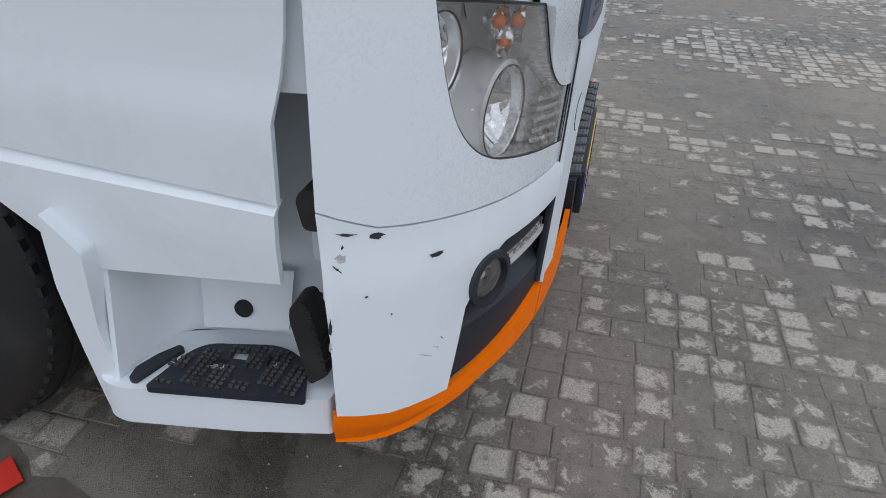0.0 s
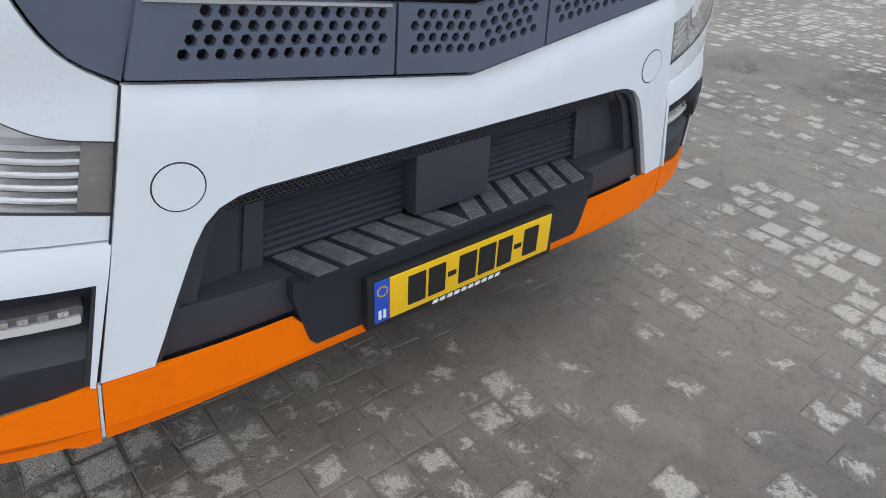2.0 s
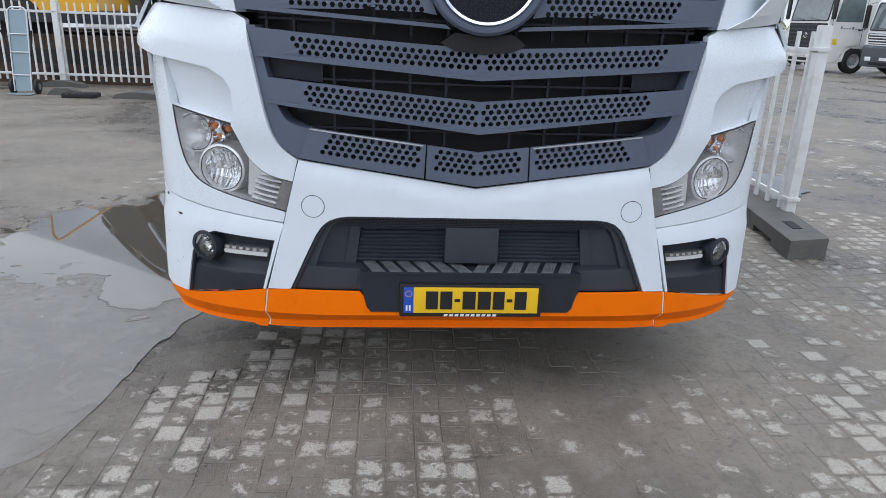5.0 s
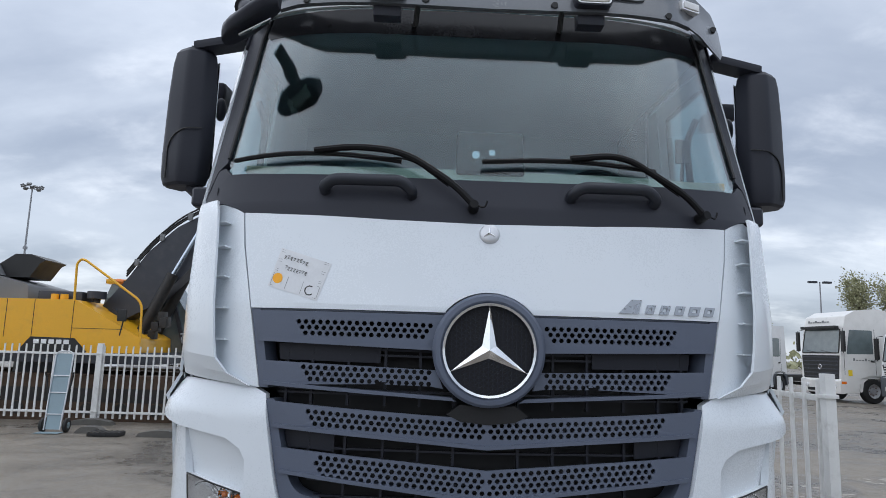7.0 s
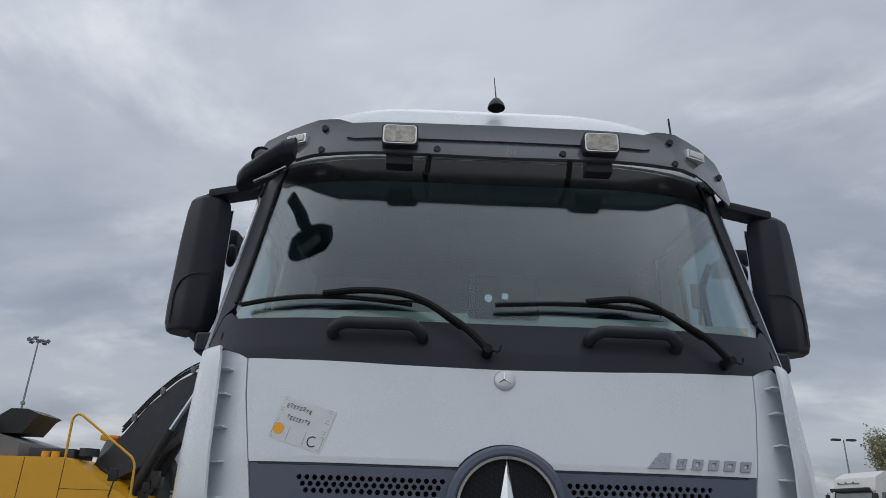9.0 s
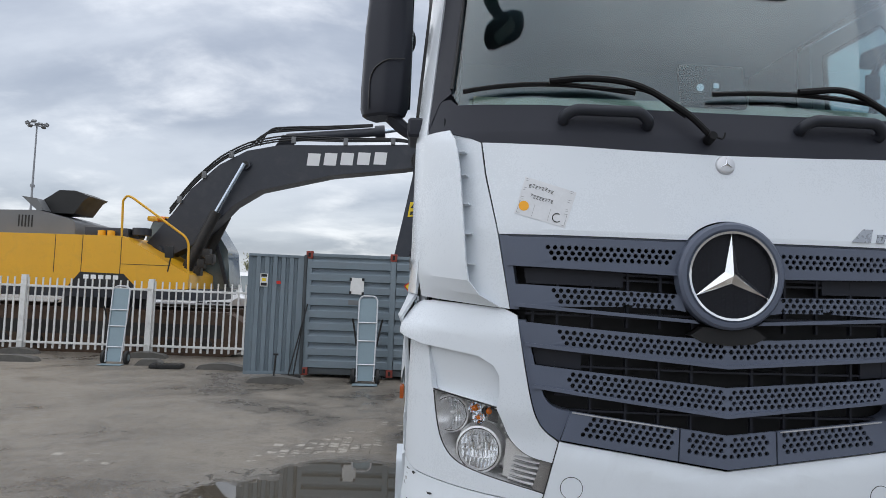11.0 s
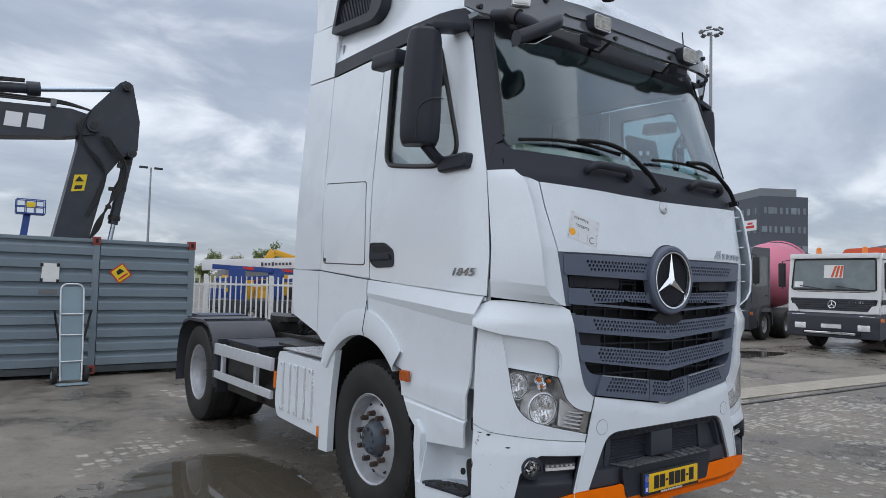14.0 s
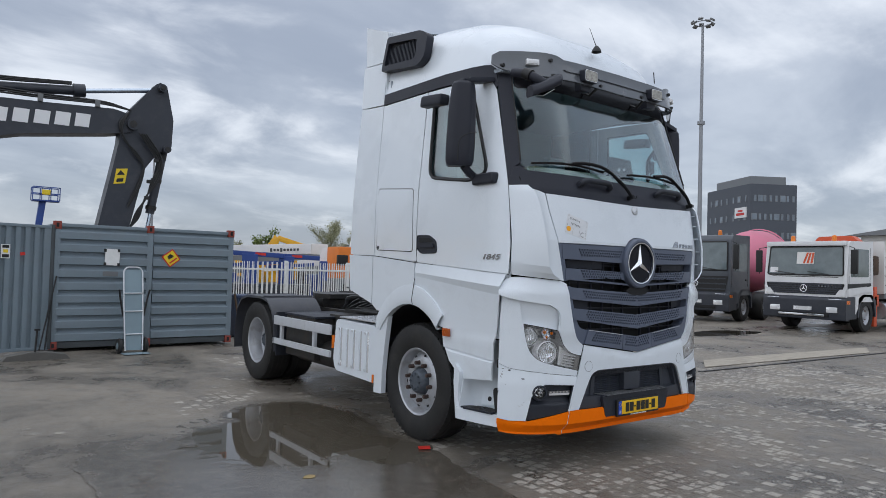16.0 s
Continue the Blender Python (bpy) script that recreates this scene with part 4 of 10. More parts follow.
for side in (1, -1):
    for k in range(9):
        z = 0.588 + 0.0165 * k
        part("louvre", bar((0.105 * side, 0.118, z), ((0.445 - 0.003 * k) * side, 0.118, z), 0.016, 0.012, 0.002, up=(0, -0.55, 1)), M_MOUTH, truck)
    part("louvre_frame", panel([(0.425, 0.742), (0.462, 0.742), (0.490, 0.575), (0.445, 0.575)], 0.05, -0.070, du=None, dv=None, side=side), M_MOUTH, truck)
    part("mouth_cheek", panel(rounded([(0.458, 0.748), (0.515, 0.742), (0.553, 0.705), (0.615, 0.595), (0.640, 0.540), (0.480, 0.540)], 0.01), 0.03, -0.050, du=0.06, dv=0.06, side=side, bulge=lambda s, z: -0.03 * (1 - smooth01(s, 0.45, 0.62))), M_MOUTH, truck, "smooth dark side of the bumper mouth")
    part("mouth_ledge", panel(rounded([(0.40, 0.572), (0.635, 0.584), (0.690, 0.4905), (0.40, 0.4905)], 0.008), 0.09, -0.010, du=0.06, dv=None, side=side), M_MOUTH, truck)
part("radar_box", box(-0.105, 0.105, 0.062, 0.16, 0.590, 0.738, 0.014), M_MOUTH, truck, "flat black cover in the bumper mouth")
for side in (1, -1):
    holes = []
    for j in range(5):
        for i in range(50):
            s, z = 0.006 + 0.0108 * (i + 0.5 * (j % 2)), 0.7395 + 0.0070 * j
            if s < 0.522 - 0.011 * j:
                holes.append([(s - 0.0038, z - 0.0022), (s + 0.0038, z - 0.0022), (s + 0.0038, z + 0.0022), (s - 0.0038, z + 0.0022)])
    strip_ = [(0.0, 0.7725), (0.462, 0.7725), (0.507, 0.763), (0.539, 0.735), (0.0, 0.735)]
    part("mouth_net", panel(strip_, 0.003, -0.004, holes, du=None, dv=None, side=side, bulge=lambda s, z: -0.016 - 0.012 * (0.773 - z) / 0.038), M_MOUTH, truck, "fine perforated strip along the bumper mouth")
    # black sheet darkens the holes of the net in place of shade
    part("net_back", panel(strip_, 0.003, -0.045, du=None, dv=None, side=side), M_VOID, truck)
    rim_ = [on_skin(s, z, -0.006) for s, z in soft_line([(s - 0.006, z - 0.004) for s, z in MOUTH])]
    part("mouth_rim", sweep([(p.x * side, p.y, p.z) for p in rim_], 0.0085, 8), M_MOUTH, truck)
for side in (1, -1):
    part("mouth_sill", panel([(0.36, 0.535), (0.665, 0.535), (0.70, 0.44), (0.36, 0.40)], 0.02, -0.030, du=0.06, dv=None, side=side), M_MOUTH, truck)
part("under_ledge", box(-0.62, 0.62, 0.05, 0.20, 0.487, 0.510, 0.004), M_MOUTH, truck)

# step with bright tread strips and the number plate
body = slab([(-0.425, 0.572), (0.425, 0.572), (0.43, 0.54), (0.40, 0.425), (0.385, 0.408), (-0.385, 0.408), (-0.40, 0.425), (-0.43, 0.54)], "xz", 0.012, 0.10)
stepb = part("bumper_step", body, M_BLACKPL, truck, "black bumper step with tread strips")
top = slab([(-0.43, 0.115), (0.43, 0.115), (0.395, 0.0), (-0.395, 0.0)], "xy", 0.569, 0.008)
part("step_top", top, M_BLACKPL, stepb)
for side in (1, -1):
    for k in range(6):
        x0 = 0.042 + 0.066 * k
        lean = -0.040
        o = [(x0 + lean, 0.003), (x0 + lean + 0.047, 0.003), (x0 + 0.047, 0.112), (x0, 0.112)]
        part("tread_strip", slab([(x * side, y) for x, y in o], "xy", 0.577, 0.003), M_TREAD, stepb)
        nubs = bmesh.new()
        for i in range(5):
            for j in range(11):
                y = 0.009 + 0.0098 * j
                x = x0 + lean * (1 - y / 0.112) + 0.0055 + 0.009 * i
                nubs = join(nubs, box((x - 0.0026) * side, (x + 0.0026) * side, y - 0.0024, y + 0.0024, 0.5795, 0.5825))
        tagged(part("tread_relief", nubs, M_TREAD, stepb, smooth=0), "raised grip nubs of the step tread", kind="stuff")
plate = part("plate_holder", box(-0.276, 0.276, -0.009, 0.014, 0.397, 0.532, 0.008), M_INK, truck, "black plate holder")
yp = part("number_plate", box(-0.2225, 0.260, -0.012, -0.004, 0.414, 0.520, 0.004), M_YELLOWPLATE, plate, "yellow number plate, its characters as bars")
for k in range(10):
    x = -0.105 + 0.021 * k
    part("holder_bar", slab([(x, 0.4005), (x + 0.014, 0.4005), (x + 0.017, 0.4095), (x + 0.003, 0.4095)], "xz", -0.0105, 0.003), M_WHITEINK, plate)
part("plate_band", box(-0.260, -0.2225, -0.012, -0.004, 0.414, 0.520, 0.003), M_BLUEPLATE, plate)
for k in range(12):
    a = radians(30 * k)
    part("plate_star", moved(box(-0.0016, 0.0016, -0.0135, -0.011, -0.0016, 0.0016), Matrix.Translation((-0.241 + 0.012 * math.cos(a), 0, 0.494 + 0.012 * math.sin(a)))), M_YELLOWPLATE, plate)
for x in (-0.248, -0.236):
    part("plate_mark", box(x - 0.0035, x + 0.0035, -0.0135, -0.011, 0.424, 0.446), M_WHITEINK, plate)
xs = -0.175
for k, w in enumerate((0.046, 0.046, 0.022, 0.050, 0.050, 0.044, 0.022, 0.046)):
    z0, z1 = (0.431, 0.505) if w > 0.03 else (0.462, 0.474)
    if w > 0.03:
        glyph = slab([(xs, z0), (xs + w, z0), (xs + w, z1), (xs, z1)], "xz", -0.0145, 0.003)
    else:
        glyph = slab([(xs, z0), (xs + w, z0), (xs + w, z1), (xs, z1)], "xz", -0.0145, 0.003)
    part("plate_bar", glyph, M_INK, yp)
    xs += w + 0.009
for k in range(11):
    part("holder_mark", box(-0.09 + 0.0165 * k, -0.09 + 0.0165 * k + 0.012, -0.0085, -0.005, 0.404, 0.4115), M_WHITEINK, plate)

# headlights
lamp_rng = random.Random(4)


def fluted_bowl(r, deep, rng_, strips=11, rows=5, sub=3):
    """A round mirror bowl cut into upright flutes, each a small outward curve of its own."""
    bm = bmesh.new()
    for i in range(strips):
        u0, u1 = -r + 2 * r * i / strips, -r + 2 * r * (i + 1) / strips
        for j in range(rows):
            lift = rng_.uniform(-0.0025, 0.0025)
            tip = rng_.uniform(-0.18, 0.18)
            g = []
            for q in range(4):
                line_ = []
                for k in range(sub + 1):
                    u = u0 + (u1 - u0) * k / sub
                    h = math.sqrt(max(1e-8, r * r - u * u))
                    v = -h + 2 * h * (j + q / 3) / rows
                    f = (u * u + v * v) / (r * r)
                    bow = 0.0035 * math.sin(math.pi * k / sub) + 0.002 * math.sin(math.pi * q / 3)
                    line_.append(bm.verts.new((u, v, -deep * (1 - f) + (bow + lift + tip * (v - h * (2 * j + 1 - rows) / rows)) * (1 - 0.8 * f))))
                g.append(line_)
            for a, b in zip(g, g[1:]):
                for k in range(sub):
                    bm.faces.new((a[k], a[k + 1], b[k + 1], b[k]))
    return bm

for side in (1, -1):
    hl = part("headlight", panel(HL, 0.02, -0.165, du=0.05, dv=0.05, side=side, bulge=lambda s, z: 0.022 * noise.noise(Vector((s * 19, z * 19, 2)))), M_LAMPIN, truck, "clear-lens headlight with two round reflectors", smooth=0)
    rimp = [on_skin(s, z, -0.004) for s, z in HL]
    part("lamp_gasket", sweep([(p.x * side, p.y, p.z) for p in rimp], 0.0034, 6, True), M_SEAL, hl)
    wall = bmesh.new()
    n = len(HL)
    for off in (-0.004, -0.165):
        for s, z in HL:
            p = on_skin(s, z, off)
            wall.verts.new((p.x * side, p.y, p.z))
    wall.verts.ensure_lookup_table()
    for i in range(n):
        j = (i + 1) % n
        wall.faces.new((wall.verts[i], wall.verts[j], wall.verts[n + j], wall.verts[n + i]))
    part("lamp_wall", wall, M_LAMPIN, hl)
    part("lamp_lens", panel(HL, 0.003, -0.002, du=0.05, dv=0.05, side=side), M_LENS, hl).visible_shadow = False
    for (s, z, r, deep, c) in ((0.952, 0.950, 0.077, 0.056, Vector((0.937, 0.158, 0.931))), (1.092, 1.070, 0.064, 0.050, Vector((1.047, 0.248, 1.050)))):
        d = outward(s - 0.10, z) if s < 1.0 else outward(s - 0.22, z)
        turn = Vector((d.x * side, d.y, d.z)).to_track_quat("Z", "Y").to_matrix().to_4x4()
        m = Matrix.Translation((c.x * side, c.y, c.z)) @ turn
        cupm = fluted_bowl(r, deep, lamp_rng)
        bowl = part("reflector", moved(cupm, m), M_REFLECT, hl, "round fluted reflector", smooth=0.5, recalc=False)
        part("reflector_ring", moved(lathe([(r * 1.0, -0.02), (r * 1.0, 0.020), (r * 1.05, 0.024), (r * 1.18, 0.020), (r * 1.30, -0.045)], 40, "z"), m), M_LAMPGREY, bowl)
        part("shadow_ring", moved(lathe([(r * 1.035, 0.0245), (r * 1.075, 0.0255), (r * 1.08, 0.020), (r * 1.03, 0.020)], 40, "z", closed=True), m), M_INK, bowl)
        part("bulb_cap", moved(lathe([(0.001, -0.004), (0.008, -0.006), (0.010, -0.014), (0.010, -0.05)], 14, "z"), m), M_LAMPGREY, bowl)
    # indicator bulbs among bright cells
    blk = [(0.885, 1.085), (0.922, 1.092), (0.930, 1.045), (0.890, 1.035)]
    part("indicator_block", panel(blk, 0.02, -0.040, du=None, dv=None, side=side), mat("lamp_dark_grey", (0.10, 0.10, 0.105), 0.25, var=0.2, bump=0.05) if side == 1 else bpy.data.materials["lamp_dark_grey"], hl)
    for s, z, r in ((0.985, 1.088, 0.0125), (0.925, 1.080, 0.0125), (0.968, 1.052, 0.009)):
        c, d = on_skin(s, z, -0.036), outward(s, z)
        m = Matrix.Translation((c.x * side, c.y, c.z)) @ Vector((d.x * side, d.y, d.z)).to_track_quat("Z", "Y").to_matrix().to_4x4()
        cup = part("indicator_cup", moved(lathe([(0.028, 0.004), (0.024, -0.008), (0.014, -0.022), (0.001, -0.025)], 9, "z"), m), M_REFLECT, hl, smooth=0)
        bm = bmesh.new()
        bmesh.ops.create_icosphere(bm, subdivisions=2, radius=r)
        part("amber_bulb", moved(bm, m), M_AMBER, cup, "amber bulb")
    # corner cell: pale curved shelves between thin dark lines
    cell = [(0.715, 0.918), (0.752, 0.924), (0.850, 0.985), (0.862, 0.84), (0.755, 0.808), (0.738, 0.803)]
    part("corner_cell", panel(cell, 0.004, -0.042, du=0.05, dv=None, side=side), M_LAMPWHITE, hl)
    for k in range(5):
        z = 0.818 + 0.021 * k
        path_ = [on_skin(s, z + 0.020 * ((s - 0.715) / 0.13) ** 1.4, -0.012 - 0.10 * (s - 0.715)) for s in (0.715, 0.745, 0.775, 0.805, 0.838 - 0.006 * k)]
        for off, m_, rr in ((0.0, M_LAMPWHITE, 0.0050), (-0.0060, M_HUB, 0.0012)):
            part("lamp_shelf", sweep([(p.x * side, p.y, p.z + off) for p in path_], rr, 6), m_, hl)
        sh_ = bmesh.new()
        fr = [sh_.verts.new((p.x * side, p.y, p.z)) for p in path_]
        bk = [sh_.verts.new((p.x * side * 0.99, p.y + 0.035, p.z + 0.010)) for p in path_]
        for q in range(4):
            sh_.faces.new((fr[q], fr[q + 1], bk[q + 1], bk[q]))
        bmesh.ops.solidify(sh_, geom=list(sh_.faces), thickness=0.002)
        part("lamp_shelf", sh_, M_LAMPWHITE, hl)
    ind = [(0.669, 0.905), (0.712, 0.914), (0.742, 0.806), (0.697, 0.794)]
    part("indicator_lens", panel(ind, 0.03, -0.006, du=None, dv=None, side=side), mat("smoky_grey_lens", (0.25, 0.24, 0.23), 0.2, var=0.15, scale=30, bump=0.05) if side == 1 else bpy.data.materials["smoky_grey_lens"], hl, "small smoky-grey lens")

# windscreen, dark cowl, pillars
cowl = [(0, 2.316), (0.5, 2.318), (0.9, 2.328), (1.10, 2.340), (1.148, 2.375), (1.20, 2.37), (1.258, 2.262), (1.262, 2.222), (1.19, 2.222), (1.10, 2.205), (1.03, 2.180), (0.985, 2.160), (0.8, 2.150), (0.4, 2.136), (0, 2.130)]
part("cowl_panel", panel(mirror_poly(cowl), 0.02, -0.006, du=0.08, dv=0.08), M_CHARCOAL, truck, "dark plastic cowl under the windscreen")
GLASS_HALF = [(0, 3.19), (0.9, 3.19), (1.085, 3.17), (1.105, 3.05), (1.125, 2.60), (1.138, 2.40), (1.10, 2.343), (0.9, 2.331), (0.5, 2.321), (0, 2.319)]
ws = part("windscreen", panel(mirror_poly(GLASS_HALF), 0.006, -0.012, du=0.1, dv=0.1), M_GLASS, truck, "greenish windscreen")
ws.visible_shadow = False
# black strip on the glass paints the dark reflection of the visor
band = [(0, 3.185), (1.075, 3.165), (1.088, 3.08), (1.088, 3.06), (1.060, 3.042), (0.5, 3.038), (0, 3.036)]
part("visor_reflection_band", panel(mirror_poly(band), 0.0015, -0.0100, du=0.1, dv=0.1), mat("visor_reflection_black", (0.010, 0.010, 0.012), 0.18, var=0.1, bump=0.0, spec=0.3), ws, "black band along the top of the glass, in place of the visor's dark reflection")
for side in (1, -1):
    pil = [(1.088, 3.20), (1.20, 3.20), (1.225, 3.05), (1.245, 2.6), (1.255, 2.37), (1.262, 2.24), (1.20, 2.365), (1.142, 2.40), (1.129, 2.60), (1.109, 3.05)]
    part("windscreen_pillar", panel(pil, 0.03, -0.004, du=0.06, dv=0.1, side=side), M_CHARCOAL, truck)
    gp = [on_skin(s, z, -0.004) for s, z in ((1.086, 3.17), (1.107, 3.05), (1.127, 2.60), (1.139, 2.42))]
    part("glass_seal", sweep([(p.x * side, p.y, p.z) for p in gp], 0.008, 6), M_SEAL, truck)
for side in (1, -1):
    a, b = (0.648, 0.308) if side < 0 else (0.325, 0.660)
    pts = [on_skin(side * a, 2.250, -0.005), on_skin(side * a, 2.254, 0.026), on_skin(side * (a * 0.88 + b * 0.12), 2.270, 0.050), on_skin(side * (a * 0.12 + b * 0.88), 2.270, 0.050), on_skin(side * b, 2.245, 0.026), on_skin(side * b, 2.240, -0.005)]
    grip = sweep(arc_pts(pts, 0.05), 0.023, 12)
    part("grab_handle", grip, M_BLACKPL, truck, "black grab handle on the cowl")
# wipers
for tipx, pivx, name in ((-1.065, -0.045, "w"), (-0.03, 0.87, "w")):
    wb = part("wiper", sweep([on_skin(tipx + (0.71) * t, 2.386 + 0.022 * math.sin(math.pi * t) - 0.012 * t, 0.020) for t in np.linspace(0, 1, 12)], 0.010, 6), M_WIPER, truck, "black windscreen wiper")
    elbow = on_skin(pivx - 0.30, 2.40, 0.05)
    path = [on_skin(tipx + 0.36, 2.405, 0.035), on_skin(tipx + 0.52, 2.420, 0.045), elbow, on_skin(pivx - 0.10, 2.265, 0.05), on_skin(pivx - 0.02, 2.192, 0.035)]
    part("wiper_arm", sweep(arc_pts(path, 0.10), 0.014, 8), M_WIPER, wb)
    part("wiper_pivot", rod(on_skin(pivx - 0.02, 2.19, 0.0), on_skin(pivx - 0.02, 2.19, 0.055), 0.022, 0.017, 12), M_WIPER, wb)
    part("washer_hose", sweep(arc_pts([on_skin(tipx + 0.40, 2.395, 0.03), on_skin(tipx + 0.55, 2.38, 0.03), on_skin(pivx - 0.27, 2.37, 0.05), on_skin(pivx - 0.12, 2.26, 0.04)], 0.06), 0.004, 5), M_WIPER, wb)
    part("wiper_hook", sweep(arc_pts([on_skin(pivx - 0.02, 2.19, 0.05), on_skin(pivx + 0.02, 2.175, 0.05), on_skin(pivx + 0.03, 2.20, 0.05)], 0.015), 0.004, 5), M_WIPER, wb)

# sun visor over the windscreen
def vis(s, z, o=0.0):
    x, y = plan(s)
    back = 0.195 + 0.05 * smooth01(z, 3.05, 3.30) + 0.10 * smooth01(abs(s), 0.85, 1.2)
    return Vector((x * (0.93 + 0.06 * smooth01(abs(s), 0.9, 1.25)), y + back - o, z))


def visor_sheet(outline, thick, off=0.0, du=0.07, dv=0.05):
    return thicken(sheet(outline, (), du, dv), lambda u, v, d: vis(u, v, off - d), thick)


vh = [(0, 3.290), (0.72, 3.285), (0.79, 3.310), (0.90, 3.322), (1.06, 3.330), (1.18, 3.33), (1.235, 3.300), (1.245, 3.22), (1.17, 3.175), (1.08, 3.145), (1.0, 3.127), (0.80, 3.112), (0, 3.102)]
vr = vh[:4] + [(1.06, 3.322), (1.17, 3.300), (1.238, 3.22), (1.245, 3.10), (1.21, 3.06), (1.14, 3.08), (1.06, 3.12), (1.0, 3.128), (0.80, 3.112), (0, 3.102)]
visor_outline = vr + [(-s, z) for s, z in reversed(vh[1:-1])]
visor = part("sun_visor", visor_sheet(visor_outline, 0.012), M_SMOKE, truck, "smoked grey plastic sun visor")
part("visor_rib", visor_sheet(mirror_poly([(0, 3.210), (0.70, 3.206), (0.74, 3.196), (0.70, 3.186), (0, 3.190)]), 0.03, 0.012), M_SMOKE, visor)
part("visor_lower_lip", visor_sheet(mirror_poly([(0, 3.116), (0.82, 3.126), (1.0, 3.140), (1.0, 3.125), (0.82, 3.110), (0, 3.100)]), 0.03, 0.006), M_SMOKE, visor)
for side in (1, -1):
    for s, z in ((0.86, 3.262), (0.86, 3.13), (1.17, 3.21), (0.30, 3.13)):
        p = vis(s, z, 0.004)
        part("visor_bolt", rod((p.x * side, p.y - 0.012, p.z), (p.x * side, p.y + 0.02, p.z), 0.014, 0.018, 10), M_INK, visor)
    c = vis(1.00, 3.235, 0.012)
    mm = Matrix.Translation((c.x * side, c.y, c.z)) @ Matrix.Rotation(radians(25 * side), 4, "Z")
    ml = part("marker_lamp", moved(box(-0.055, 0.055, -0.02, 0.02, -0.024, 0.024, 0.01), mm), M_LAMPGREY, visor, "white marker lamp")
    part("marker_lens", moved(box(-0.045, 0.045, -0.026, -0.018, -0.016, 0.016, 0.006), mm), M_WHITEINK, ml)
    x = 0.445 * side
    def lamp_plate(w, h, r, y, thick):
        return slab(rounded([(x - w, 3.175 - h), (x + w, 3.175 - h), (x + w, 3.175 + h), (x - w, 3.175 + h)], r), "xz", y, thick)
    sp = part("visor_spot_lamp", lamp_plate(0.080, 0.052, 0.024, 0.192, 0.06), M_CHARCOAL, visor, "rectangular working lamp on the visor")
    part("spot_rim", lamp_plate(0.074, 0.046, 0.020, 0.188, 0.006), M_LAMPGREY, sp)
    part("spot_lens", lamp_plate(0.068, 0.040, 0.017, 0.184, 0.006), mat("yellowed_lamp_glass", (0.40, 0.38, 0.33), 0.15, 0.4, var=0.4, scale=40, bump=0.3) if side == 1 else bpy.data.materials["yellowed_lamp_glass"], sp)
    part("spot_back", box(x - 0.06, x + 0.06, 0.25, 0.32, 3.06, 3.13, 0.01), M_CHARCOAL, sp)
    part("visor_bracket", sweep([(x * 0.7, 0.24, 3.11), (x * 0.72, 0.32, 3.06), (x * 0.75, 0.40, 3.10)], 0.012, 6), M_INK, visor)

# chips, scuffs and scratches on the worn bumper corner
M_CHIP = mat("bared_black_plastic", (0.03, 0.03, 0.032), 0.7, var=0.3, scale=40, bump=0.3)
M_SCUFF = mat("grey_scuff", (0.46, 0.46, 0.46), 0.65, var=0.35, scale=60, fine=240, bump=0.3)
rngc = random.Random(5)


def chip(s, z, w, h, turn_, m, off=0.0, n=11):
    """A small ragged flake on the corner's skin."""
    o = []
    for k in range(n):
        a = 2 * math.pi * k / n
        r = rngc.uniform(0.45, 1.1)
        u, v = w * r * math.cos(a), h * r * math.sin(a)
        o.append((s + u * math.cos(turn_) - v * math.sin(turn_), z + u * math.sin(turn_) + v * math.cos(turn_)))
    lift = bumper_out(s, z) if z < 0.80 else 0.0
    part("paint_chip", panel(o, 0.0008, lift + 0.0012 + off, du=None, dv=None, side=-1), m, truck)


for s, z, w, h, tn, m in ((1.262, 0.796, 0.014, 0.006, 0.1, M_CHIP), (1.158, 0.738, 0.024, 0.005, 0.05, M_CHIP), (1.310, 0.804, 0.018, 0.003, 0.1, M_CHIP),
                          (1.322, 0.760, 0.009, 0.012, 0.3, M_SCUFF), (1.318, 0.781, 0.003, 0.006, 0.2, M_CHIP),
                          (1.328, 0.744, 0.012, 0.002, 0.8, M_CHIP), (1.345, 0.632, 0.004, 0.020, 0.1, M_CHIP),
                          (1.346, 0.590, 0.003, 0.012, 0.0, M_SCUFF), (1.180, 0.532, 0.020, 0.0014, 0.5, M_SCUFF),
                          (1.150, 0.560, 0.006, 0.0012, 0.9, M_CHIP), (1.164, 0.545, 0.010, 0.0012, 0.6, M_SCUFF), (1.285, 0.690, 0.003, 0.002, 0.0, M_CHIP), (1.245, 0.646, 0.002, 0.002, 0.0, M_CHIP)):
    chip(s, z, w, h, tn, m)

# sides of the cab
M_LETTER = mat("grey_metal_lettering", (0.30, 0.31, 0.32), 0.3, 0.6, var=0.1, bump=0.0)
DOOR = [(1.264, 2.22), (1.247, 2.7), (1.238, 3.02), (1.27, 3.10), (1.40, 3.125), (2.45, 3.150), (2.487, 1.95), (2.475, 1.605), (1.288, 1.530)]
WIN = rounded([(2.33, 2.36), (2.02, 2.32), (1.70, 2.285), (1.43, 2.33), (1.50, 3.035), (2.34, 3.045)], [0.10, 0.05, 0.05, 0.10, 0.07, 0.05])
HATCH = rounded([(ys(2.185), 2.320), (ys(1.58), 2.275), (ys(1.565), 1.70), (ys(2.185), 1.718)], 0.03)
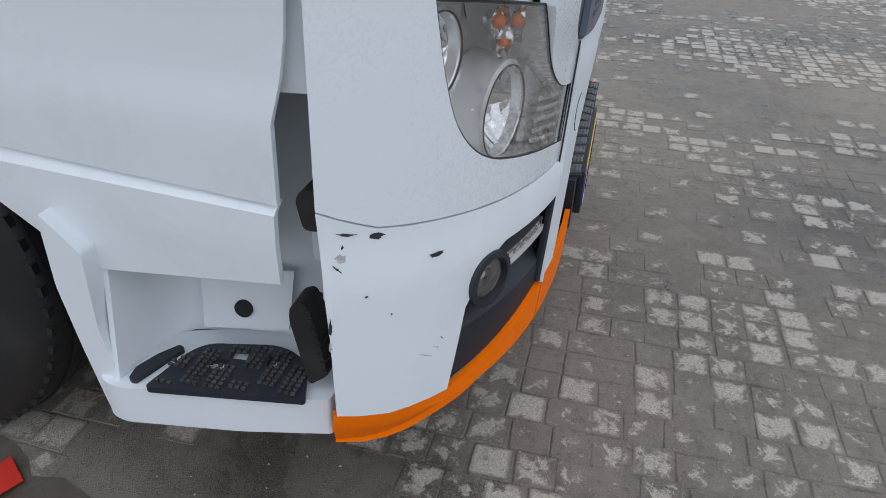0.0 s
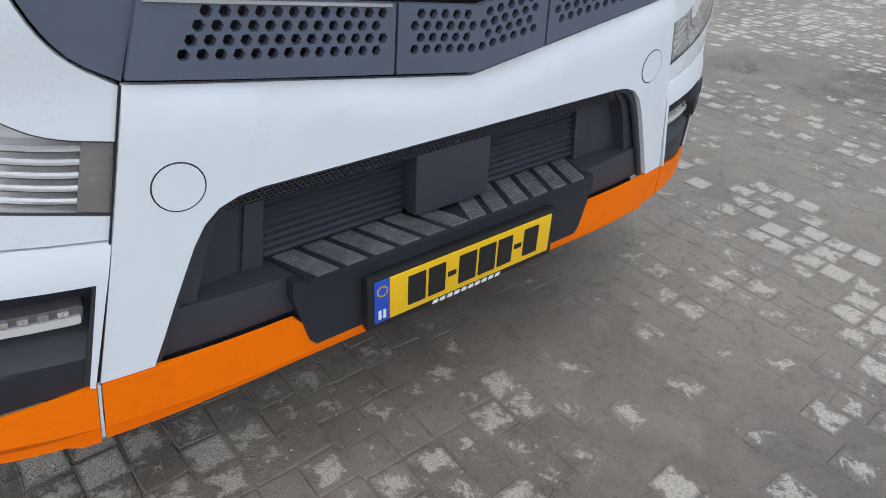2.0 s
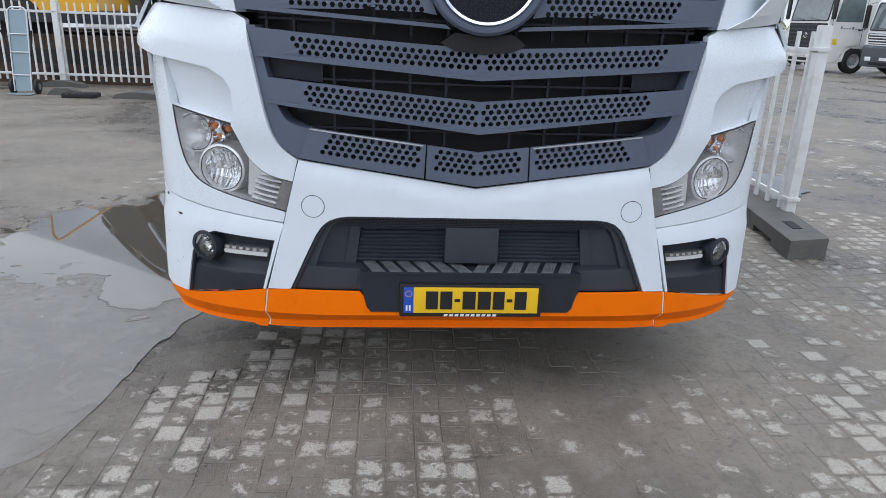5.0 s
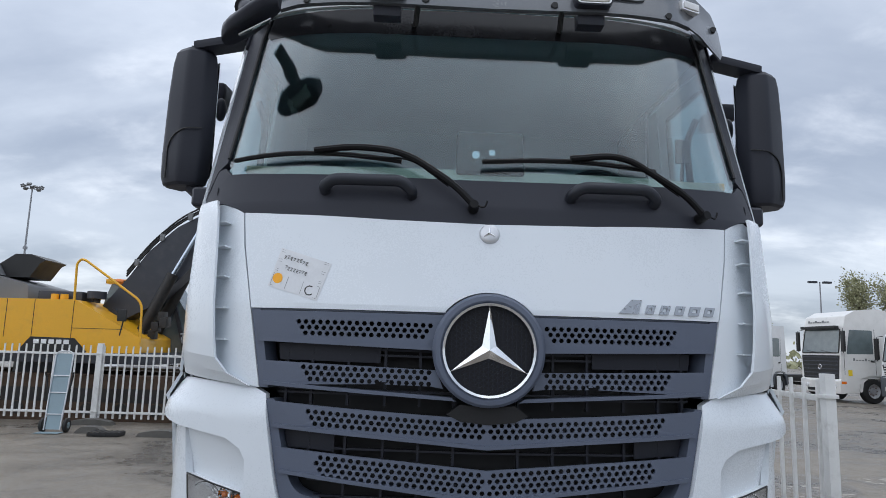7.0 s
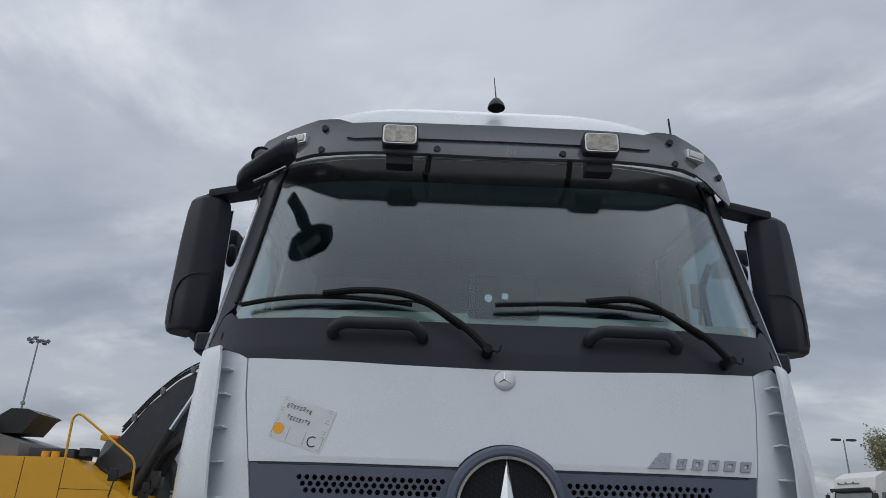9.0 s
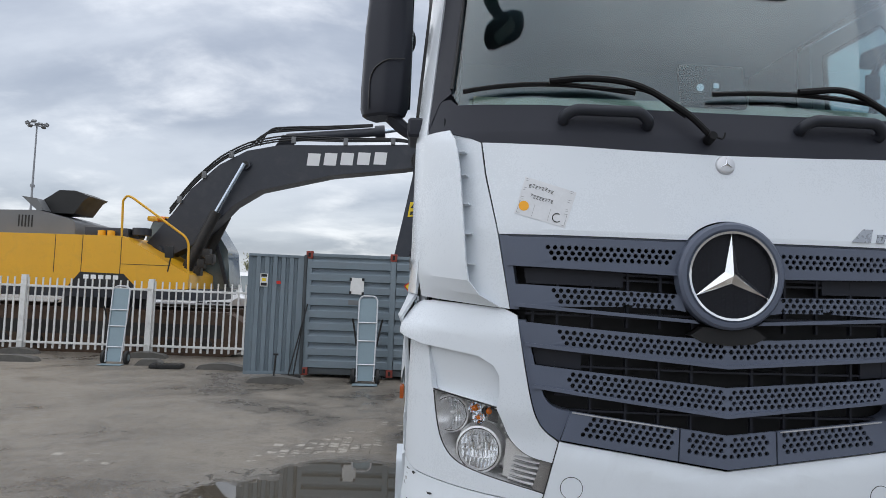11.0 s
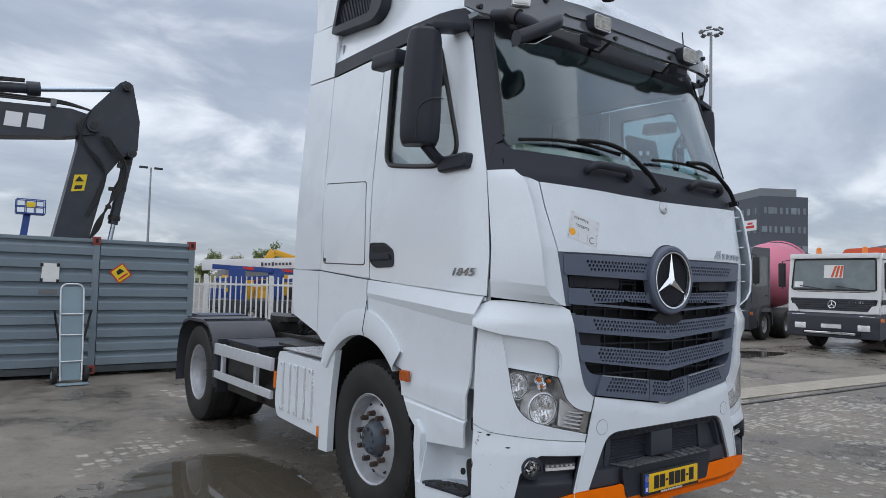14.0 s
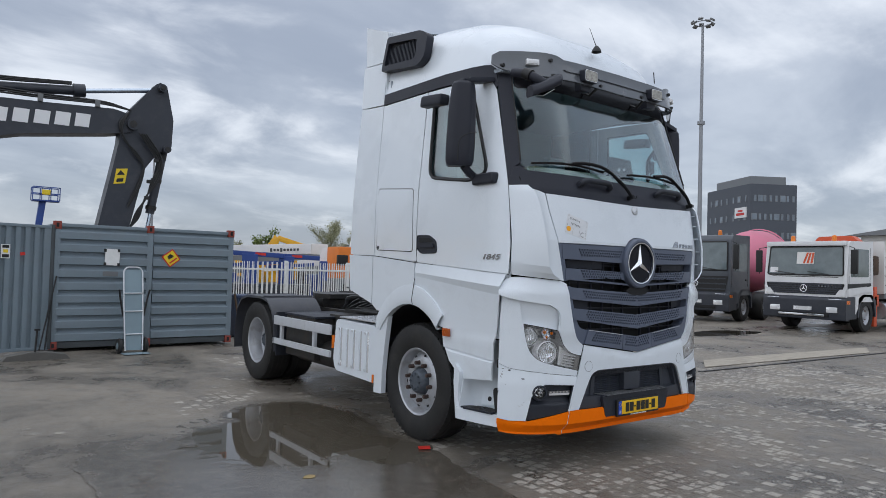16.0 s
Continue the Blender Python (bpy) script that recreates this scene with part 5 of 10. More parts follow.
for side in (1, -1):
    door = part("cab_door", panel(DOOR, 0.014, 0.0, [WIN], du=0.10, dv=0.25, bulge=lambda s, z: 0.010 * (1 - smooth01(z, 1.53, 1.62)), side=side), M_WHITE, truck, "white cab door with framed window")
    gl = part("door_glass", panel(WIN, 0.005, -0.012, du=0.15, dv=0.2, side=side), M_SIDEGLASS, door)
    gl.visible_shadow = False
    wp = [on_skin(s, z, 0.001) for s, z in WIN]
    part("window_seal", sweep([(p.x * side, p.y, p.z) for p in wp], 0.016, 6, True), M_SEAL, door)
    hp = [(ys(1.49), 1.845), (ys(1.30), 1.84), (ys(1.20), 1.79), (ys(1.19), 1.69), (ys(1.42), 1.685), (ys(1.49), 1.73)]
    dh = part("door_handle", panel(rounded(hp, 0.03), 0.01, 0.004, du=None, dv=None, side=side), M_BLACKPL, door, "black recessed door handle")
    hq = [on_skin(s, z, 0.005) for s, z in rounded(hp, 0.03)]
    part("handle_rim", sweep([(p.x * side, p.y, p.z) for p in hq], 0.005, 6, True), M_CHARCOAL, dh)
    # flat black plate paints the shade of the grip's hollow
    part("handle_hollow", panel(rounded([(ys(1.46), 1.825), (ys(1.30), 1.822), (ys(1.235), 1.785), (ys(1.46), 1.782)], 0.018), 0.004, 0.0065, du=None, dv=None, side=side), M_VOID, dh)
    part("handle_grip", panel(rounded([(ys(1.48), 1.775), (ys(1.24), 1.77), (ys(1.22), 1.735), (ys(1.48), 1.735)], 0.015), 0.014, 0.018, du=None, dv=None, side=side), M_CHARCOAL, dh)
    # model number in bright raised figures
    tb = text_bm("1845", 0.060, 0.30, 0.003, 0.001)
    c = on_skin(ys(0.485), 1.655, 0.004)
    part("model_number", moved(tb, Matrix.Translation((c.x * side, c.y, c.z)) @ Matrix.Rotation(radians(90 * side), 4, "Z") @ Matrix.Rotation(radians(90), 4, "X") @ Matrix.Scale(1.75, 4, (1, 0, 0))), M_LETTER, door, "raised grey figures 1845", smooth=0)
    slp = [(2.462, 3.152), (ys(2.225), 3.155), (ys(2.225), 1.665), (2.487, 1.612), (2.497, 1.95)]
    sl = part("sleeper_panel", panel(slp, 0.014, 0.0, [HATCH], du=0.12, dv=0.25, side=side), M_WHITE, truck)
    part("storage_hatch", panel([(s * 0.988 + 0.034, z * 0.986 + 0.028) for s, z in HATCH], 0.014, 0.003, du=0.12, dv=0.25, side=side), M_WHITE, sl, "white luggage hatch")
    hs = [on_skin(s, z, -0.003) for s, z in HATCH]
    part("hatch_seal", sweep([(p.x * side, p.y, p.z) for p in hs], 0.006, 5, True), M_SEAL, sl)
    part("hatch_lock", panel([(ys(2.175), 1.755), (ys(2.140), 1.754), (ys(2.140), 1.727), (ys(2.175), 1.728)], 0.006, 0.006, du=None, dv=None, side=side), M_CHARCOAL, sl)
    # dark roof rail trim, rising to the intake
    tr = [(1.215, 3.20), (1.25, 3.235), (1.45, 3.245), (ys(1.10), 3.265), (ys(2.22), 3.27), (ys(2.22), 3.165), (ys(1.2), 3.16), (1.42, 3.132), (1.27, 3.107), (1.24, 3.03), (1.22, 3.05)]
    part("roof_trim", panel(tr, 0.03, 0.006, du=0.12, dv=None, side=side), M_CHARCOAL, truck)
    for pts in ([(2.4915, 1.61), (2.4915, 1.95), (2.455, 3.152)], [(1.274, 2.22), (1.287, 1.53), (1.29, 1.522)], [(1.288, 1.524), (2.48, 1.60), (ys(2.22), 1.66), (ys(2.68), 1.665)], [(ys(2.228), 3.16), (ys(2.228), 1.25)]):
        pp = [on_skin(s, z, -0.004) for s, z in pts]
        part("panel_gap", sweep([(p.x * side, p.y, p.z) for p in pp], 0.0035, 5), M_SEAL, truck)
    # side extenders behind the cab
    ext = [(ys(2.232), 3.16), (ys(2.232), 1.67), (ys(2.70), 1.675), (ys(2.665), 3.19)]
    part("side_extender", panel(ext, 0.02, 0.0, du=0.2, dv=0.3, side=side), M_WHITE, truck)
    ext = [(ys(2.232), 3.60), (ys(2.232), 3.17), (ys(2.665), 3.20), (ys(2.68), 3.64)]
    part("side_extender", panel(ext, 0.02, 0.004, du=0.2, dv=0.3, side=side), M_WHITE, truck)
    part("side_liner", slab([(1.55, 1.45), (2.66, 1.30), (2.62, 3.55), (1.55, 3.20)], "yz", 1.135 * side, -0.02 * side), M_CHARCOAL, truck)
    # air intake under the roof edge
    it = rounded([(ys(2.27), 3.505), (ys(1.63), 3.43), (ys(1.53), 3.49), (ys(1.50), 3.70), (ys(1.62), 3.765), (ys(2.20), 3.84)], [0.03, 0.06, 0.06, 0.05, 0.05, 0.03])
    iv = rounded([(ys(2.22), 3.555), (ys(1.72), 3.51), (ys(1.68), 3.53), (ys(1.66), 3.68), (ys(1.70), 3.70), (ys(2.17), 3.77)], 0.02)
    ink = part("air_intake", panel(it, 0.08, 0.045, [iv], du=None, dv=None, side=side), M_CHARCOAL, truck, "black air intake below the roof edge")
    part("intake_grid", panel(iv, 0.01, 0.0, du=None, dv=None, side=side), M_VOID, ink)
    for k in range(22):
        s = ys(1.68) + k * 0.024
        part("intake_slat", panel([(s, 3.53), (s + 0.010, 3.53), (s + 0.010, 3.72), (s, 3.72)], 0.01, 0.02, du=None, dv=None, side=side), M_CHARCOAL, ink)

    # lower fairings
    fair = [
        [(1.308, 1.526, 0.002), (2.488, 1.600, 0.000)],
        [(1.336, 1.430, 0.050), (2.489, 1.512, 0.012)],
        [(1.350, 1.364, 0.024), (2.489, 1.480, 0.004)],
        [(1.360, 1.290, 0.016), (2.486, 1.396, 0.000)],
        [(1.368, 1.200, 0.009), (2.160, 1.250, 0.000)],
        [(1.378, 1.110, 0.002), (2.000, 1.100, 0.000)],
        [(1.390, 1.050, 0.000), (2.030, 1.045, 0.002)],
        [(1.408, 0.984, 0.006), (2.055, 0.985, 0.006)],
        [(1.416, 0.850, -0.002), (2.040, 0.896, 0.004)],
    ]
    part("door_fairing", facets(fair, 0.014, side, 12, 3), M_WHITEPL, truck, "white sculpted fairing below the door", smooth=0.2)
    lo = [[(1.418, 0.848, -0.014), (2.036, 0.892, -0.006)], [(1.420, 0.834, 0.004), (2.000, 0.866, 0.008)], [(1.424, 0.778, 0.003), (1.952, 0.788, 0.007)], [(1.428, 0.698, -0.006), (1.803, 0.662, -0.002)]]
    part("step_fairing", facets(lo, 0.014, side, 10, 3), M_WHITEPL, truck, smooth=0.2)
    sf = [(2.495, 1.598), (ys(2.225), 1.655), (ys(2.225), 1.185), (ys(2.13), 1.13), (ys(2.05), 1.13), (ys(1.95), 1.22), (ys(1.81), 1.31), (ys(1.65), 1.365), (2.497, 1.385)]
    part("sleeper_fairing", panel(sf, 0.014, 0.012, du=0.10, dv=0.08, side=side), M_WHITEPL, truck)
    sf = [(ys(2.235), 1.655), (ys(2.70), 1.67), (ys(2.67), 1.31), (ys(2.235), 1.19)]
    part("sleeper_fairing", panel(sf, 0.014, 0.012, du=0.2, dv=0.2, side=side), M_WHITEPL, truck)
    arch = bmesh.new()
    prof = []
    WY, WZ = 1.565, 0.50
    for k in range(25):
        a = radians(47 + 95 * k / 24)
        ro, ri = 0.90, 0.725
        flat = 0.955 if 50 < math.degrees(a) < 115 else 1.0
        prof.append((math.cos(a), math.sin(a), ri, ro))
    rows = []
    for c, s_, ri, ro in prof:
        y_i, z_i = WY - 0.0 + (-c) * ri * 0.86, WZ + s_ * ri
        y_o, z_o = WY + (-c) * ro * 0.80, WZ + s_ * ro
        xs_ = (1.20, 1.262, 1.275, 1.255)
        pts = [(xs_[0], y_i, z_i), (xs_[1], y_i, z_i), (xs_[2], y_i + (y_o - y_i) * 0.25, z_i + (z_o - z_i) * 0.25), (xs_[3], y_o, z_o), (1.19, y_o, z_o)]
        rows.append([arch.verts.new((x * side, y, z)) for x, y, z in pts])
    for a, b in zip(rows, rows[1:]):
        for i in range(len(a) - 1):
            arch.faces.new((a[i], a[i + 1], b[i + 1], b[i]))
    joint = [(1.262, 1.505, 1.222), (1.277, 1.505, 1.262), (1.258, 1.505, 1.398), (1.250, 1.503, 1.46)]
    part("panel_gap", sweep([(x * side, y, z) for x, y, z in joint], 0.0028, 5), M_SEAL, truck)
    part("arch_joint", slab([(0.985, 1.10), (1.10, 1.215), (1.16, 1.07), (1.05, 1.045)], "yz", 1.237 * side, -0.02 * side), M_WHITEPL, truck)
    part("corner_backing", panel([(1.26, 1.62), (1.42, 1.62), (1.46, 1.02), (1.34, 1.02), (1.30, 1.40)], 0.006, -0.035, du=0.04, dv=None, side=side), M_WHITEPL, truck)
    for back_ in ([(1.30, 1.50), (2.50, 1.575), (ys(2.20), 1.63), (ys(2.66), 1.645), (ys(2.66), 1.70), (ys(2.20), 1.69), (2.50, 1.64), (1.30, 1.57)], [(2.455, 1.40), (2.53, 1.40), (2.53, 1.66), (2.455, 1.66)], [(ys(2.20), 1.23), (ys(2.26), 1.23), (ys(2.26), 3.10), (ys(2.20), 3.10)]):
        part("seam_backing", panel(back_, 0.004, -0.009, du=0.10, dv=None, side=side), M_WHITEPL, truck)
    part("wheel_arch", arch, M_WHITEPL, truck, "white wheel arch moulding")
    inner = bmesh.new()
    rows = []
    for a in [radians(-2 + 162 * q / 24) for q in range(25)]:
        c, s_, ri = math.cos(a), math.sin(a), 0.725
        y_i, z_i = WY + (-c) * ri * 0.86, WZ + s_ * ri
        rows.append([inner.verts.new((x * side, y_i, z_i)) for x in (1.21, 0.55)])
    for a, b in zip(rows, rows[1:]):
        inner.faces.new((a[0], a[1], b[1], b[0]))
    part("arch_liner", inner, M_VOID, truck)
    part("side_marker", box(1.255 * side, 1.276 * side, 0.950, 1.040, 0.990, 1.055, 0.006), mat("dull_amber_lamp", (0.42, 0.085, 0.010), 0.25, var=0.15, fine=60, bump=0.1) if side == 1 else bpy.data.materials["dull_amber_lamp"], truck, "amber side marker lamp")
    # entry steps
    def loft(rows, thick):
        """A curved sheet through rows of points, with a little depth to its inside."""
        bm = bmesh.new()
        g = [[bm.verts.new((x * side, y, z)) for x, y, z in r] for r in rows]
        for a, b in zip(g, g[1:]):
            for i in range(len(a) - 1):
                bm.faces.new((a[i], a[i + 1], b[i + 1], b[i]))
        bmesh.ops.recalc_face_normals(bm, faces=bm.faces)
        bmesh.ops.solidify(bm, geom=list(bm.faces), thickness=thick)
        return bm

    floor_o = rounded([(1.220, 0.378), (1.262, 0.55), (1.300, 0.780), (1.285, 0.828), (1.20, 0.826), (1.12, 0.76), (1.05, 0.56), (1.04, 0.378)], [0.01, 0.02, 0.02, 0.03, 0.03, 0.05, 0.05, 0.01])
    st = part("entry_step", slab([(x * side, y) for x, y in floor_o], "xy", 0.350, 0.090), M_WHITEPL, truck, "white moulded step well")
    def wall_row(k, z):
        lo_ = [(1.050, 0.375), (1.052, 0.47), (1.056, 0.55), (1.066, 0.66), (1.088, 0.742), (1.160, 0.782), (1.285, 0.792)]
        hi_ = [(0.99, 0.375), (0.99, 0.50), (1.00, 0.62), (1.03, 0.75), (1.09, 0.79), (1.13, 0.80), (1.17, 0.80)]
        return [(a[0] + (b[0] - a[0]) * k, a[1] + (b[1] - a[1]) * k, z) for a, b in zip(lo_, hi_)]
    part("step_wall", loft([wall_row(0.0, 0.432), wall_row(0.06, 0.45), wall_row(0.25, 0.55), wall_row(0.6, 0.74), wall_row(1.0, 0.98)], 0.012), M_WHITEPL, st, smooth=0.9)
    rim_ = [(0.790, 0.720), (0.856, 0.790), (0.864, 0.640), (0.849, 0.500), (0.828, 0.350), (0.770, 0.350), (0.788, 0.450), (0.800, 0.560)]
    part("step_rim", slab(rounded(rim_, 0.012), "yz", 1.276 * side, -0.05 * side), M_WHITEPL, st)
    cov = [[(1.092, 0.515, 0.478), (1.106, 0.700, 0.458)], [(1.072, 0.500, 0.612), (1.084, 0.700, 0.590)]]
    part("step_cover", loft(cov, 0.006), M_WHITEPL, st)
    # black disc on the cover in place of a shaded hole
    part("cover_hole", moved(lathe([(0.001, -0.003), (0.019, -0.003), (0.019, 0.003), (0.001, 0.003)], 20, "x"), Matrix.Translation((1.101 * side, 0.608, 0.517)) @ Matrix.Rotation(radians(-4 * side), 4, "Z") @ Matrix.Rotation(radians(-9 * side), 4, "Y")), M_VOID, st)
    tread_o = rounded([(1.246, 0.416), (1.297, 0.716), (1.184, 0.690), (1.152, 0.664), (1.117, 0.520), (1.150, 0.452)], [0.008, 0.012, 0.02, 0.02, 0.05, 0.03])
    td = part("step_tread", slab([(x * side, y) for x, y in tread_o], "xy", 0.441, 0.014, [[(x * side, y) for x, y in h] for h in ([(1.178, 0.57), (1.182, 0.605), (1.150, 0.61), (1.147, 0.575)], [(1.215, 0.60), (1.222, 0.645), (1.192, 0.64), (1.186, 0.60)], [(1.180, 0.50), (1.183, 0.525), (1.155, 0.53), (1.152, 0.505)])]), M_BLACKPL, st, "black grip tread with openings")
    for i in range(6):
        rel = bmesh.new()
        y = 0.438 + 0.047 * i
        for j in range(13):
            for q in range(3):
                x = 1.134 + 0.0115 * j
                yy = y + 0.013 * q
                if x > 1.236 + 0.165 * (yy - 0.425) or x < 1.126 + 0.20 * max(0.0, yy - 0.52) + 0.9 * max(0.0, yy - 0.645) + 0.75 * max(0.0, 0.505 - yy) or (i + j // 3) % 4 == 0:
                    continue
                rel = join(rel, box(x * side, (x + 0.006) * side, yy, yy + 0.008, 0.454, 0.459))
        tagged(part("tread_relief", rel, M_TREADWORN, td, smooth=0), "worn raised relief of the step tread", kind="stuff")
    strip_o = rounded([(1.283, 0.744), (1.281, 0.760), (1.250, 0.766), (1.205, 0.748), (1.168, 0.722), (1.176, 0.706), (1.215, 0.722)], 0.006)
    part("step_tread", slab([(x * side, y) for x, y in strip_o], "xy", 0.441, 0.010), M_BLACKPL, st)
    # hinge gap between bumper and door fairing
    gap = [(0.33, 1.00), (0.41, 1.00), (0.41, 1.46), (0.33, 1.46)]
    part("gap_filler", slab([(0.33, 0.40), (0.41, 0.40), (0.41, 0.995), (0.33, 0.995)], "yz", 1.12 * side, -0.02 * side), M_WHITEPL, truck)
    part("gap_filler", slab(gap, "yz", 1.15 * side, -0.02 * side), M_EXMID, truck)
    part("gap_duct", box(1.05 * side, 1.16 * side, 0.372, 0.42, 0.70, 0.82, 0.02), M_WHITEPL, truck)
    part("gap_buffer", slab(rounded([(0.372, 0.800), (0.402, 0.800), (0.412, 0.852), (0.400, 0.872), (0.372, 0.872)], 0.010), "yz", 1.17 * side, 0.045 * side), M_RUBBER, truck)
    dp = part("rubber_damper", slab(rounded([(0.385, 0.485), (0.425, 0.452), (0.452, 0.60), (0.448, 0.632), (0.420, 0.646), (0.402, 0.60)], 0.012), "yz", 1.15 * side, 0.055 * side), M_RUBBER, truck, "ribbed black rubber damper")
    for k in range(8):
        part("damper_rib", box(1.15 * side, 1.209 * side, 0.384 + 0.0035 * k, 0.394 + 0.0035 * k, 0.49 + 0.019 * k, 0.498 + 0.019 * k), M_RUBBER, dp)

# roof
roof = bmesh.new()
NU, NT = 32, 26
FRONT_U = [skin(s, 3.24).x / 1.168 for s in np.linspace(0, 1.38, 40)]
FRONT_Y = [skin(s, 3.24).y + 0.02 for s in np.linspace(0, 1.38, 40)]
grid = []
for i in range(NT + 1):
    t = (i / NT) ** 1.3
    row = []
    for j in range(NU + 1):
        u = -1 + 2 * j / NU
        uu = math.copysign(abs(u) ** 0.7, u)
        yf = float(np.interp(abs(uu), FRONT_U, FRONT_Y))
        y = yf + t * (2.24 - yf)
        H = float(np.interp(y - yf + 0.40, [0.40, 0.46, 0.56, 0.8, 1.1, 1.5, 2.0, 2.3], [3.24, 3.41, 3.56, 3.73, 3.835, 3.895, 3.93, 3.94]))
        e = float(np.interp(y, [0.4, 1.2, 2.2], [0.34, 0.42, 0.30]))
        base = 3.235
        z = base + (H - base) * (1 - abs(uu) ** 5) ** e
        w = 1.168 - 0.045 * smooth01(z, 3.3, 3.9)
        row.append(roof.verts.new((uu * w, y, z)))
    grid.append(row)
for a, b in zip(grid, grid[1:]):
    for j in range(NU):
        roof.faces.new((a[j], a[j + 1], b[j + 1], b[j]))
part("cab_roof", roof, M_WHITE, truck, "white high cab roof")
part("cab_back", box(-1.16, 1.16, 2.22, 2.25, 1.30, 3.90), M_WHITE, truck)
sp = bmesh.new()
prev = None
for x in np.linspace(-1.12, 1.12, 15):
    u = x / 1.12
    drop = 0.10 * abs(u) ** 4
    pts = [(x, 1.90, 3.915 - drop), (x, 2.35, 4.02 - drop * 0.6), (x, 2.68, 4.09 - drop * 0.2), (x, 2.68, 4.05 - drop * 0.2), (x, 2.30, 3.90 - drop)]
    ring_ = [sp.verts.new(p) for p in pts]
    if prev:
        for i in range(5):
            sp.faces.new((prev[i], prev[(i + 1) % 5], ring_[(i + 1) % 5], ring_[i]))
    else:
        sp.faces.new(ring_)
    prev = ring_
sp.faces.new(prev[::-1])
part("roof_spoiler", sp, M_WHITE, truck)
for side in (1, -1):
    part("spoiler_cheek", slab([(2.235, 3.63), (2.68, 3.66), (2.70, 4.085), (2.20, 3.90)], "yz", 1.125 * side, -0.02 * side), M_WHITE, truck)
an = part("roof_antenna", moved(lathe([(0.045, 0.0), (0.04, 0.02), (0.02, 0.05), (0.008, 0.06), (0.001, 0.062)], 16, "z"), Matrix.Translation((0.013, 0.535, 3.555))), M_INK, truck, "black antenna foot with a thin rod")
part("antenna_rod", sweep([(0.013, 0.535, 3.60), (0.01, 0.62, 3.80)], [0.004, 0.002], 6), M_INK, an)
part("short_antenna", sweep([(0.90, 0.55, 3.44), (0.90, 0.56, 3.55)], 0.005, 6), M_INK, truck)

# mirrors
def facet_head(stations):
    """A wedge-like mirror head: rings of a flat rounded section along its stations (place, half depth)."""
    bm = bmesh.new()
    rings = []
    for (x, y, z), d in stations:
        sec = rounded([(-d, 0.004), (-d * 0.55, 0.044), (d * 0.6, 0.052), (d, 0.014), (d * 0.85, -0.040), (-d * 0.75, -0.038)], min(0.016, d * 0.3))
        rings.append([bm.verts.new((x, y + a, z + b)) for a, b in sec])
    for a, b in zip(rings, rings[1:]):
        for i in range(len(a)):
            bm.faces.new((a[i], a[(i + 1) % len(a)], b[(i + 1) % len(a)], b[i]))
    bm.faces.new(rings[0])
    bm.faces.new(rings[-1])
    return bm


